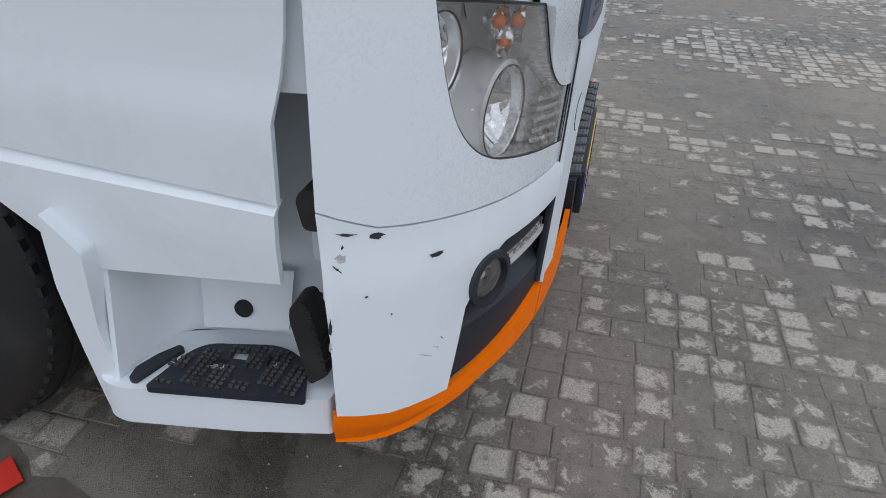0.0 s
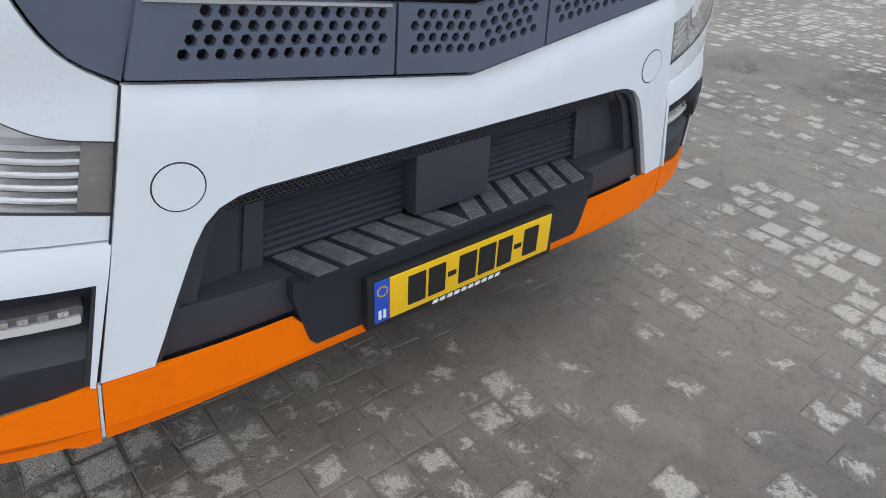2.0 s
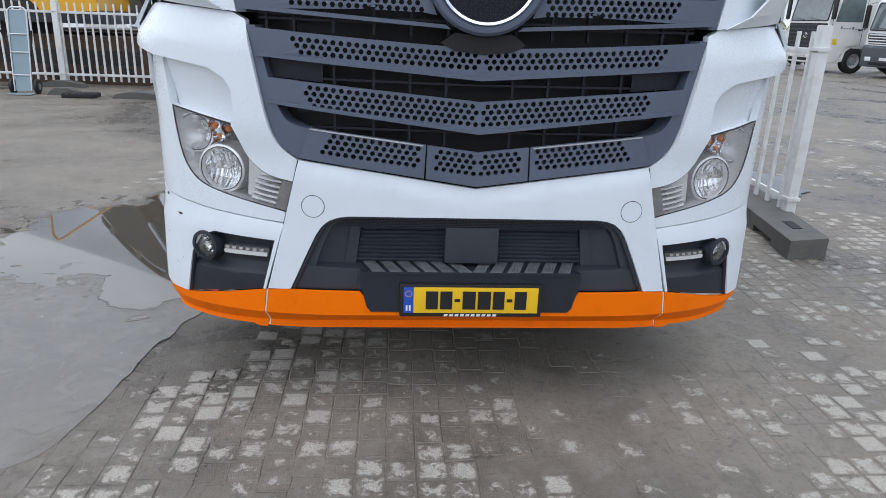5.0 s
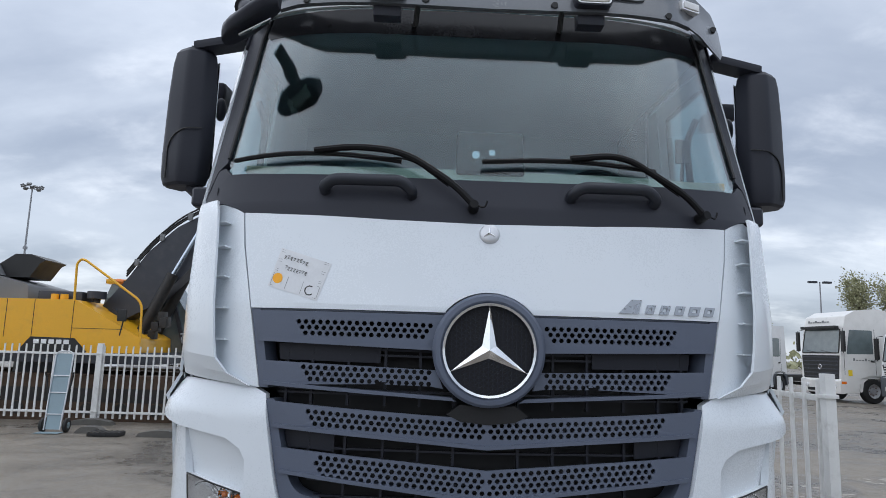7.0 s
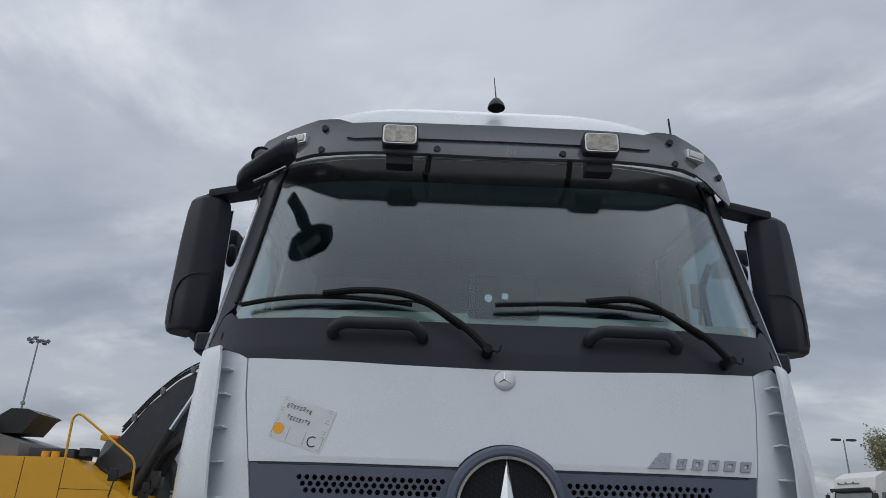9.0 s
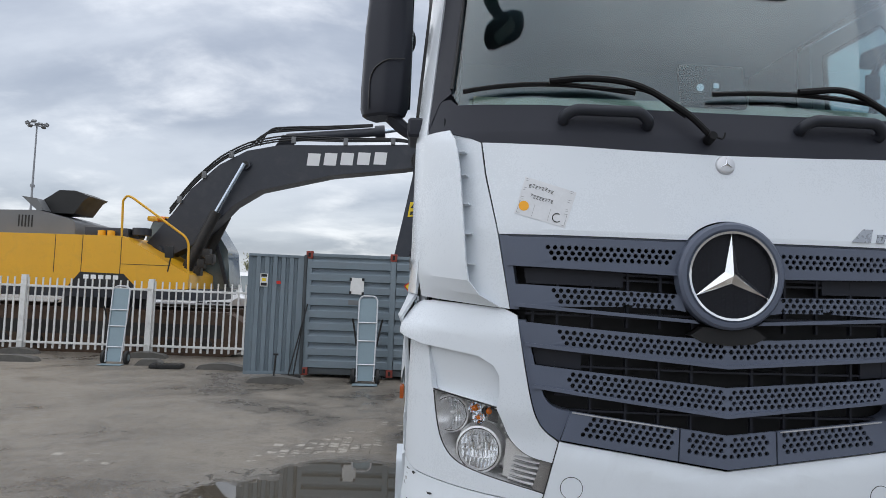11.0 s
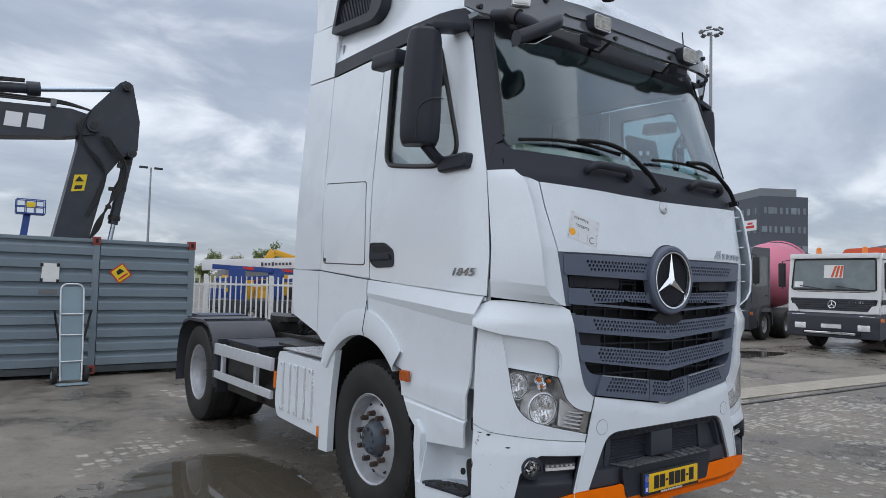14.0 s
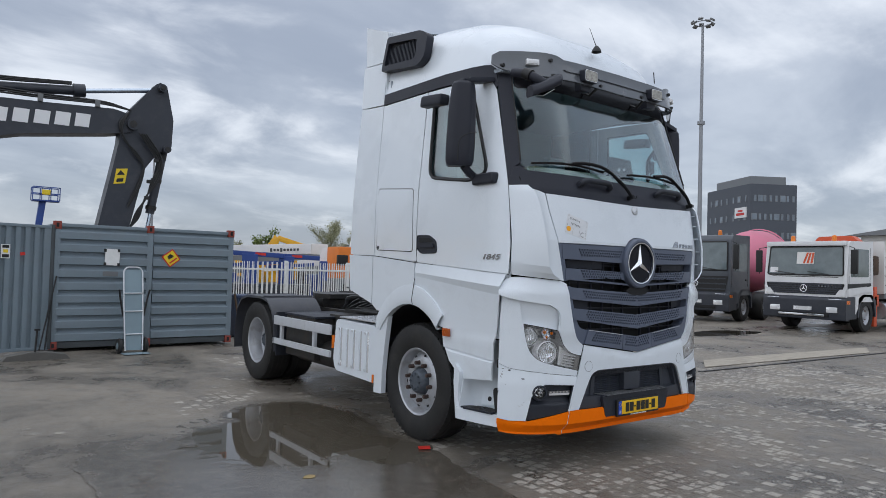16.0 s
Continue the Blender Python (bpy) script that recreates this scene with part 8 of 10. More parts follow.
for k in range(3):
    pts = [(-5.2 + 0.1 * k, 13.2, 4.78), (-4.9 + 0.05 * k, 13.2, 5.08 + 0.06 * k), (-4.3, 13.25, 5.18 + 0.04 * k), (-3.4, 13.3, 5.27 + 0.03 * k), (-2.4, 13.3, 5.38 + 0.02 * k)]
    part("boom_hose", sweep(arc_pts(pts, 0.25), 0.024, 6), M_INK, ex)
    pts = [(-1.25, 13.08, 4.9), (-1.40 - 0.05 * k, 13.05, 4.6), (-1.36 + 0.03 * k, 13.08, 4.25), (-1.05, 13.1, 4.02 - 0.06 * k), (-0.86, 13.1, 3.7), (-0.95 - 0.04 * k, 13.12, 3.2), (-1.2, 13.12, 2.75)]
    part("arm_hose", sweep(arc_pts(pts, 0.2), 0.02, 6), M_INK, ex)
for k in range(4):
    b = 0.05 * k
    pts = [(-1.02 + b, 13.06, 4.45), (-0.70 + b, 13.04, 4.02), (-0.56 + 0.6 * b, 13.04, 3.72), (-0.74 + b, 13.04, 3.34), (-0.80 - 0.4 * b, 13.06, 2.98), (-1.02 + 0.5 * b, 13.08, 2.66 - b), (-1.12, 13.12, 2.3)]
    part("arm_hose", sweep(arc_pts(pts, 0.14), 0.019, 6), M_INK, ex)
for x, z in ((-0.44, 4.00), (-0.53, 3.42), (-0.62, 2.78)):
    part("cylinder_collar", rod((x, 13.4, z + 0.05), (x - 0.012, 13.4, z - 0.04), 0.125, None, 14), M_GREASE, ex)
for x, z in ((-0.78, 3.36), (-0.82, 2.98), (-0.64, 3.86)):
    part("hose_fitting", moved(box(-0.05, 0.05, -0.04, 0.04, -0.04, 0.04, 0.01), Matrix.Translation((x, 13.02, z))), M_GREASE, ex)
for x, z in ((-6.72, 3.40), (-6.2, 4.0), (-5.6, 4.50), (-4.2, 4.90), (-3.0, 4.92), (-1.9, 4.98)):
    part("hose_clamp", moved(box(-0.05, 0.05, 0, 0.08, -0.06, 0.10, 0.01), Matrix.Translation((x, 13.06, z))), M_EXMID, ex)
for k in range(6):
    part("valve_block", moved(box(-0.08, 0.08, -0.1, 0.1, -0.1, 0.1, 0.02), Matrix.Translation((-6.2 + rng.uniform(-0.25, 0.45), 12.7 + rng.random() * 0.4, 1.7 + rng.random() * 0.7))), M_GREASE, ex)
part("cab_shell", slab(rounded([(-7.75, 1.40), (-7.75, 2.6), (-7.60, 3.02), (-6.25, 3.02), (-5.80, 2.35), (-5.70, 1.40)], 0.08), "xz", 13.95, 1.0), M_BGGLASS, ex)
part("cab_roof", box(-7.75, -6.2, 13.9, 15.0, 2.98, 3.10, 0.04), M_EXYEL, ex)
part("cab_pillar", bar((-6.22, 13.93, 3.0), (-5.76, 13.93, 1.45), 0.08, 0.08), M_EXGREY, ex)
for y0 in (12.0, 14.4):
    tr = part("track", slab(rounded([(-11.6, 0.0), (-5.1, 0.0), (-4.70, 0.30), (-4.72, 0.62), (-5.1, 0.90), (-11.6, 0.90), (-12.0, 0.6), (-12.0, 0.3)], 0.15), "xz", y0, 0.6), M_TRACK, ex, "rusty crawler track")
    for k in range(34):
        x = -11.6 + 0.19 * k
        part("track_shoe", box(x, x + 0.13, y0 - 0.02, y0 + 0.62, 0.86, 0.925), M_TRACK, tr)
    for k in range(9):
        part("track_roller", rod((-11.2 + 0.7 * k, y0 - 0.02, 0.24), (-11.2 + 0.7 * k, y0 + 0.02, 0.24), 0.13, None, 16), M_GREASE, tr)
    part("track_frame", box(-11.4, -5.3, y0 - 0.01, y0 + 0.01, 0.38, 0.66), M_GREASE, tr)
part("turntable", rod((-8.4, 13.5, 0.8), (-8.4, 13.5, 1.16), 0.9, None, 32), M_EXGREY, ex)

# ---- parked vehicles and machines further off ----


def simple_wheel(parent, x, y, r=0.5, w=0.3, rim=M_STEEL):
    t = part("wheel", moved(lathe([(r * 0.58, -w / 2), (r * 0.9, -w / 2), (r, -w * 0.36), (r, w * 0.36), (r * 0.9, w / 2), (r * 0.58, w / 2)], 28, "x", closed=True), Matrix.Translation((x, y, r))), M_RUBBER, parent, "black truck tyre")
    s = 1 if x > 0 else -1
    part("rim", moved(lathe([(r * 0.60, w * 0.40 * s), (r * 0.55, w * 0.30 * s), (r * 0.30, w * 0.10 * s), (r * 0.22, w * 0.30 * s), (0.001, w * 0.32 * s)], 24, "x"), Matrix.Translation((x, y, r))), rim, t)
    for k in range(8):
        a = radians(45 * k)
        p = Vector((x + w * 0.14 * s, y + r * 0.36 * math.cos(a), r + r * 0.36 * math.sin(a)))
        part("nut", rod(p, p + Vector((w * 0.1 * s, 0, 0)), 0.02, None, 6), M_RUST, t)


def cab_truck(name, label, loc, rz, paint, w, side_prof, glass_z, grille_z, low, low_z, door_y, axles, length, group="", slats=5, roof_lamps=False):
    """A lorry facing local -y. side_prof: (y, z) outline of the cab; low: bumper material."""
    t = thing(name, label, "truck", group, loc, rz)
    hw = w / 2
    part("cab", slab(rounded(side_prof, 0.05), "yz", -hw, w), paint, t, "cab shell")
    ymin = min(p[0] for p in side_prof)
    ztop = max(p[1] for p in side_prof)
    wsn_ = slab(rounded([(-hw + 0.10, glass_z[0]), (hw - 0.10, glass_z[0]), (hw - 0.14, glass_z[1]), (-hw + 0.14, glass_z[1])], 0.06), "xz", 0.0, 0.02)
    lean = Matrix.Translation((0, ymin - 0.012, glass_z[0])) @ Matrix.Rotation(-math.atan2(side_prof[2][0] - side_prof[1][0], side_prof[2][1] - side_prof[1][1]), 4, "X") @ Matrix.Translation((0, 0, -glass_z[0]))
    wsc = part("windscreen", moved(wsn_, lean), M_BGGLASS, t, "dark windscreen")
    seal_ = moved(sweep([(x, 0.0, z) for x, z in rounded([(-hw + 0.10, glass_z[0]), (hw - 0.10, glass_z[0]), (hw - 0.14, glass_z[1]), (-hw + 0.14, glass_z[1])], 0.06)], 0.022, 6, True), lean)
    part("screen_seal", seal_, M_INK, wsc)
    for x in (-0.5, 0.45):
        part("wiper", moved(bar((x - 0.35, -0.02, glass_z[0] + 0.10), (x + 0.25, -0.02, glass_z[0] + 0.02), 0.02, 0.02), lean), M_INK, wsc)
    for s in (-1, 1):
        y0, y1 = door_y
        sw = slab(rounded([(y0 + 0.12, glass_z[0] - 0.04), (y1 - 0.08, glass_z[0] - 0.02), (y1 - 0.10, glass_z[1] - 0.05), (y0 + 0.28, glass_z[1] - 0.05)], 0.05), "yz", (hw + 0.004) * s, -0.01 * s)
        dr_ = part("door", slab(rounded([(y0, low_z + 0.20), (y1, low_z + 0.20), (y1, glass_z[1] + 0.03), (y0 + 0.15, glass_z[1] + 0.03)], 0.05), "yz", (hw + 0.001) * s, -0.004 * s), paint, t)
        part("side_window", sw, M_BGGLASS, dr_)
        part("door_gap", box((hw + 0.002) * s, (hw + 0.006) * s, y1 - 0.008, y1 + 0.008, low_z + 0.2, glass_z[1]), M_INK, dr_)
        part("door_gap", box((hw + 0.002) * s, (hw + 0.006) * s, y0 - 0.008, y0 + 0.008, low_z + 0.2, glass_z[0]), M_INK, dr_)
        part("handle", box((hw + 0.002) * s, (hw + 0.02) * s, y1 - 0.22, y1 - 0.06, glass_z[0] - 0.35, glass_z[0] - 0.29, 0.01), M_INK, dr_)
        mr_ = part("mirror", box((hw + 0.10) * s, (hw + 0.28) * s, ymin - 0.05, ymin + 0.05, glass_z[0] + 0.05, glass_z[1] - 0.10, 0.03), M_INK, t)
        part("mirror_arm", sweep([(hw * s, ymin + 0.15, glass_z[1]), ((hw + 0.18) * s, ymin, glass_z[1] - 0.05), ((hw + 0.18) * s, ymin, glass_z[0])], 0.015, 6), M_INK, mr_)
        part("headlamp", box((hw - 0.10) * s, (hw - 0.50) * s, ymin - 0.07, ymin, low_z - 0.20, low_z - 0.04, 0.03), M_REFLECT, t, "clear headlamp")
        part("corner_lamp", box((hw - 0.02) * s, (hw + 0.012) * s, ymin - 0.02, ymin + 0.20, low_z - 0.18, low_z - 0.08, 0.01), M_AMBER, t)
        part("mudguard", slab(rounded([(axles[0] - 0.66, 0.45), (axles[0] - 0.60, 1.0), (axles[0] - 0.3, 1.12), (axles[0] + 0.3, 1.12), (axles[0] + 0.62, 0.95), (axles[0] + 0.66, 0.45), (axles[0] + 0.56, 0.45), (axles[0] + 0.50, 0.85), (axles[0] + 0.2, 1.05), (axles[0] - 0.2, 1.05), (axles[0] - 0.48, 0.85), (axles[0] - 0.56, 0.45)], 0.05), "yz", hw * s, -0.25 * s), low, t)
        part("entry_step", box((hw - 0.02) * s, (hw - 0.30) * s, ymin + 0.12, axles[0] - 0.66, 0.40, low_z + 0.15, 0.03), low, t)
    gr = part("grille", slab(rounded([(-hw + 0.16, grille_z[0]), (hw - 0.16, grille_z[0]), (hw - 0.06, grille_z[1]), (-hw + 0.06, grille_z[1])], 0.04), "xz", ymin - 0.016, 0.02), M_INK, t, "dark grille")
    for k in range(slats):
        z = grille_z[0] + (grille_z[1] - grille_z[0]) * (k + 0.5) / slats
        part("slat", box(-hw + 0.14, hw - 0.14, ymin - 0.03, ymin - 0.012, z - 0.022, z + 0.022, 0.006), M_EXGREY if slats != 4 else paint, gr)
    part("emblem", moved(sweep([(0.10 * math.cos(a), 0, 0.10 * math.sin(a)) for a in np.linspace(0, 2 * math.pi, 20, endpoint=False)], 0.012, 5, True), Matrix.Translation((0, ymin - 0.04, sum(grille_z) / 2))), M_CHROME, gr)
    for k in range(3):
        part("emblem_arm", moved(rod((0, 0, 0), (0, 0, 0.10), 0.012, 0.004, 6), Matrix.Translation((0, ymin - 0.04, sum(grille_z) / 2)) @ Matrix.Rotation(radians(120 * k), 4, "Y")), M_CHROME, gr)
    part("fog_lamp", box(hw - 0.52, hw - 0.22, ymin - 0.095, ymin - 0.07, 0.58, 0.74, 0.02), M_LAMPGREY, t)
    part("fog_lamp", box(-hw + 0.22, -hw + 0.52, ymin - 0.095, ymin - 0.07, 0.58, 0.74, 0.02), M_LAMPGREY, t)
    bp = part("bumper", slab(rounded([(ymin - 0.06, 0.36), (ymin - 0.08, low_z - 0.06), (ymin + 0.02, low_z + 0.03), (ymin + 0.55, low_z + 0.03), (ymin + 0.55, 0.45)], 0.04), "yz", -hw - 0.005, w + 0.01), low, t, "front bumper")
    # black bar on the bumper for the shade of an opening
    part("bumper_slot", box(-hw + 0.45, hw - 0.45, ymin - 0.09, ymin - 0.06, 0.44, 0.56, 0.02), M_VOID, bp)
    part("plate_blank", box(-0.26, 0.26, ymin - 0.10, ymin - 0.075, 0.62, 0.73), M_LAMPGREY, bp)
    part("chassis", box(-0.42, 0.42, ymin + 0.5, length, 0.62, 0.95, 0.02), M_GREASE, t)
    for y in axles:
        for s in (-1, 1):
            simple_wheel(t, (hw - 0.17) * s, y, 0.5, 0.30 if y == axles[0] else 0.55)
        part("axle", rod((-hw + 0.2, y, 0.5), (hw - 0.2, y, 0.5), 0.08), M_GREASE, t)
    if roof_lamps:
        for s in (-1, 1):
            part("beacon", moved(lathe([(0.001, 0.18), (0.06, 0.15), (0.07, 0.0)], 14, "z"), Matrix.Translation((0.6 * s, ymin + 0.55, ztop - 0.01))), M_ORANGEV, t, "orange roof beacon")
    return t


# white lorry with loading crane
wt = cab_truck("crane_truck", "white day-cab lorry with orange loading crane behind", (16.08, 6.12, 0), -90, M_BGWHITE, 2.38,
               [(0.0, 0.55), (0.0, 1.62), (0.10, 2.55), (0.22, 2.66), (1.75, 2.70), (1.80, 0.9), (0.9, 0.9), (0.6, 0.55)], (1.66, 2.50), (1.10, 1.42), M_EXGREY, 1.02, (0.12, 1.55), [1.38, 5.0, 6.3], 8.0, "parked lorries", roof_lamps=True)
part("sun_strip", box(-1.15, 1.15, -0.01, 0.30, 2.52, 2.66, 0.04), M_BGWHITE, wt)
part("hood_line", box(-0.95, 0.95, -0.008, 0.0, 1.60, 1.615), M_INK, wt)
part("side_skirt", slab(rounded([(0.05, 1.05), (0.05, 1.30), (1.6, 1.36), (1.75, 1.20), (1.0, 1.18)], 0.04), "yz", 1.19, 0.03), M_BGWHITE, wt)
part("side_skirt", slab(rounded([(0.05, 1.05), (0.05, 1.30), (1.6, 1.36), (1.75, 1.20), (1.0, 1.18)], 0.04), "yz", -1.22, 0.03), M_BGWHITE, wt)
part("chrome_bar", box(-0.70, 0.62, -0.115, -0.09, 0.46, 0.52, 0.01), M_CHROME, wt)
for s in (-1, 1):
    part("headlight_corner", slab(rounded([(0.86 * s, 1.05), (1.16 * s, 1.05), (1.17 * s, 1.27), (1.00 * s, 1.25)], 0.03), "xz", -0.034, 0.02), M_LAMPGREY if s < 0 else M_BGWHITE, wt)
    part("grille_stripe", slab([(0.02, 1.29), (0.02, 1.42), (1.55, 1.46), (1.55, 1.38)], "yz", 1.222 * s, -0.012 * s), M_INK, wt)
for k in range(5):
    part("model_bar", moved(box(0.0, 0.055, -0.005, 0.0, -0.035, 0.035), Matrix.Translation((0.42 + 0.085 * k, -0.034, 1.34))), M_CHROME, wt)
plc = part("hazard_placard", moved(box(-0.28, 0.22, -0.006, 0.0, -0.18, 0.18), Matrix.Translation((0.05, 0.035, 2.16)) @ Matrix.Rotation(radians(-6.5), 4, "X")), M_BGCREAM, wt, "red and white placard behind the windscreen")
for k in range(3):
    part("placard_stripe", moved(slab([(-0.10 + 0.11 * k, -0.16), (-0.04 + 0.11 * k, -0.16), (0.06 + 0.08 * k, 0.16), (0.0 + 0.08 * k, 0.16)], "xz", -0.010, 0.003), Matrix.Translation((0.05, 0.035, 2.16)) @ Matrix.Rotation(radians(-6.5), 4, "X")), M_REDORANGE, plc)
part("paper_slip", moved(box(-0.12, 0.12, -0.006, 0.0, -0.08, 0.08), Matrix.Translation((-0.90, 0.0, 1.80)) @ Matrix.Rotation(radians(-6.5), 4, "X")), M_BGWHITE, wt)
part("crane_base", box(-1.15, 1.15, 1.95, 2.35, 0.75, 1.10, 0.04), M_REDORANGE, wt)
part("crane_column", box(-0.2, 0.2, 1.98, 2.36, 1.0, 2.75, 0.05), M_REDORANGE, wt)
part("crane_arm", slab(rounded([(-0.7, 2.62), (-0.5, 2.90), (0.5, 2.92), (0.75, 2.68), (0.3, 2.60)], 0.08), "xz", 2.0, 0.35), M_REDORANGE, wt, "folded orange loading crane")
part("crane_leg", box(0.95, 1.15, 2.0, 2.2, 0.15, 1.35, 0.02), M_REDORANGE, wt)
part("crane_grab", moved(box(-0.25, 0.25, -0.2, 0.2, -0.3, 0.3, 0.1), Matrix.Translation((0.9, 2.15, 2.0))), M_TRACK, wt)
part("load_bed", box(-1.20, 1.20, 2.6, 8.0, 0.98, 1.14, 0.02), M_EXMID, wt)
for s in (-1, 1):
    for k in range(3):
        part("side_board", box(1.16 * s, 1.20 * s, 2.62 + 1.8 * k, 4.38 + 1.8 * k, 1.16, 2.45, 0.01), M_BGCREAM, wt, "pale aluminium side board")
        for q in range(4):
            part("board_rib", box(1.20 * s, 1.212 * s, 2.64 + 1.8 * k, 4.36 + 1.8 * k, 1.40 + 0.28 * q, 1.42 + 0.28 * q), M_EXMID, wt)
part("head_board", box(-1.2, 1.2, 2.56, 2.62, 1.14, 2.75, 0.01), M_BGCREAM, wt)
part("side_tank", rod((0.95, 2.7, 0.62), (0.95, 3.6, 0.62), 0.28, None, 20), M_ALU, wt)

# concrete mixer
mx = cab_truck("mixer_truck", "anthracite concrete mixer lorry with faded pink drum", (16.45, 9.95, 0), -82, M_BGDARK, 2.38,
               [(0.0, 0.60), (0.0, 1.62), (0.12, 2.80), (0.25, 2.95), (1.65, 2.98), (1.70, 0.9), (0.9, 0.9), (0.6, 0.60)], (1.75, 2.72), (1.02, 1.55), M_EXGREY, 1.0, (0.12, 1.50), [1.30, 2.95, 5.6, 6.95], 9.0, "parked lorries", slats=3, roof_lamps=True)
drum = lathe([(0.001, -2.1), (0.55, -2.1), (0.85, -1.6), (1.15, -0.7), (1.2, 0.0), (1.12, 0.9), (0.75, 2.2), (0.5, 2.6), (0.45, 2.6)], 40, "y")
dm = part("drum", moved(drum, Matrix.Translation((0, 5.0, 2.18)) @ Matrix.Rotation(radians(9), 4, "X")), M_PINK, mx, "faded pink mixing drum")
part("drum_band", moved(lathe([(1.16, 0.85), (1.20, 0.9), (1.16, 0.98)], 40, "y"), Matrix.Translation((0, 5.0, 2.18)) @ Matrix.Rotation(radians(9), 4, "X")), M_PINK, dm)
part("drum_stand", box(-0.5, 0.5, 2.2, 2.6, 0.9, 2.0, 0.05), M_GREASE, mx)
part("chute", slab(rounded([(7.6, 2.6), (8.3, 2.9), (8.4, 2.75), (7.7, 2.3)], 0.05), "yz", -0.35, 0.7), M_EXMID, mx)
part("hopper", moved(lathe([(0.2, 2.5), (0.55, 3.1), (0.57, 3.1), (0.22, 2.48)], 20, "z"), Matrix.Translation((0, 7.7, 0))), M_EXMID, mx)
part("exhaust_stack", rod((0.95, 1.85, 0.9), (0.95, 1.85, 2.3), 0.12, None, 14), M_GREASE, mx)

# white long-haul tractor and neighbours on the other side of the yard
HIGH = [(0.0, 0.5), (0.0, 1.95), (0.16, 3.0), (0.30, 3.55), (0.75, 3.78), (1.6, 3.86), (2.15, 3.80), (2.30, 3.5), (2.30, 1.0), (0.95, 1.0), (0.6, 0.5)]
haul = cab_truck("tractor_unit", "white long-haul tractor unit with scroll lettering", (16.9, 26.15, 0), -85, M_BGCREAM, 2.48, HIGH, (2.02, 3.02), (0.95, 1.92), M_BGCREAM, 0.95, (0.15, 1.55), [1.45, 5.1], 6.2, "parked lorries", slats=6)
part("visor", box(-1.1, 1.1, -0.10, 0.10, 3.02, 3.14, 0.04), M_INK, haul)
for k in range(9):
    part("script_bar", box(-0.95 + 0.15 * k, -0.95 + 0.15 * k + 0.10, 0.19, 0.21, 3.30, 3.34 + 0.05 * (k % 3 == 0)), M_EXMID, haul)
    part("script_bar", box(1.238, 1.246, 0.55 + 0.13 * k, 0.63 + 0.13 * k, 1.72, 1.76 + 0.06 * (k % 4 == 0)), M_EXMID, haul)
part("yellow_placard", box(1.24, 1.248, 0.30, 0.48, 1.10, 1.34), M_YELLOWS, haul)
cab_truck("tractor_unit", "white tractor unit half hidden behind another", (15.4, 30.4, 0), -58, M_BGWHITE, 2.48,
               [(0.0, 0.5), (0.0, 1.75), (0.14, 2.75), (0.35, 3.25), (1.9, 3.3), (2.0, 1.0), (0.9, 1.0), (0.6, 0.5)], (1.85, 2.75), (0.95, 1.75), M_BGDARK, 0.95, (0.15, 1.5), [1.4, 5.0], 6.0, "parked lorries")
cab_truck("tractor_unit", "white lorry with black bumper beside the tractor unit", (18.2, 22.8, 0), -84, M_BGWHITE, 2.45,
               [(0.0, 0.55), (0.0, 1.55), (0.20, 2.70), (0.4, 2.98), (1.7, 3.0), (1.75, 1.0), (0.95, 1.0), (0.6, 0.55)], (1.72, 2.72), (1.20, 1.60), M_BGDARK, 1.15, (0.15, 1.45), [1.4, 5.0], 6.0, "parked lorries", slats=4, roof_lamps=True)


def van(x, y, rz, label):
    v = thing("van", label, "van", "parked vans", (x, y, 0), rz)
    part("body", slab(rounded([(-2.6, 0.35), (-2.62, 0.95), (-2.1, 1.15), (-1.35, 1.85), (-0.9, 2.0), (2.6, 2.05), (2.7, 0.4)], 0.12), "yz", -0.98, 1.96), M_BGWHITE, v)
    part("windscreen", moved(box(-0.85, 0.85, -0.48, 0.48, 0, 0.02, 0.005), Matrix.Translation((0, -1.76, 1.52)) @ Matrix.Rotation(radians(43), 4, "X")), M_BGGLASS, v)
    for s in (-1, 1):
        part("side_window", slab(rounded([(-1.55, 1.15), (-0.45, 1.15), (-0.45, 1.75), (-1.15, 1.75)], 0.06), "yz", 0.984 * s, -0.01 * s), M_BGGLASS, v)
        part("headlamp", box(0.55 * s, 0.9 * s, -2.63, -2.45, 0.72, 0.95, 0.04), M_REFLECT, v)
        for yy in (-1.75, 1.7):
            simple_wheel(v, 0.85 * s, yy, 0.34, 0.22)
    part("grille", box(-0.5, 0.5, -2.635, -2.58, 0.6, 0.85, 0.02), M_INK, v)
    return v


van(-7.6, 24.5, 25, "white panel van parked behind the excavator")
van(-9.6, 25.5, 25, "white panel van parked behind the excavator")
van(-4.6, 27.0, 25, "white panel van parked far off")
pt = thing("white_trailer", "low white boat-like hull behind the fence", "trailer")
part("hull", slab(rounded([(-10.9, 0.75), (-10.6, 1.12), (-8.8, 1.14), (-8.6, 0.8)], 0.1), "xz", 16.0, 1.8), M_BGWHITE, pt)
part("hull", slab(rounded([(-6.3, 0.95), (-6.1, 1.16), (-5.0, 1.17), (-4.7, 0.98)], 0.06), "xz", 16.0, 1.4), M_BGWHITE, pt)
part("trailer_frame", box(-11, -4.6, 16.2, 17.6, 0.35, 0.95, 0.05), M_GREASE, pt)
for x in (-10, -5.5):
    part("trailer_leg", box(x - 0.15, x + 0.15, 16.4, 17.2, 0.0, 0.4, 0.02), M_GREASE, pt)


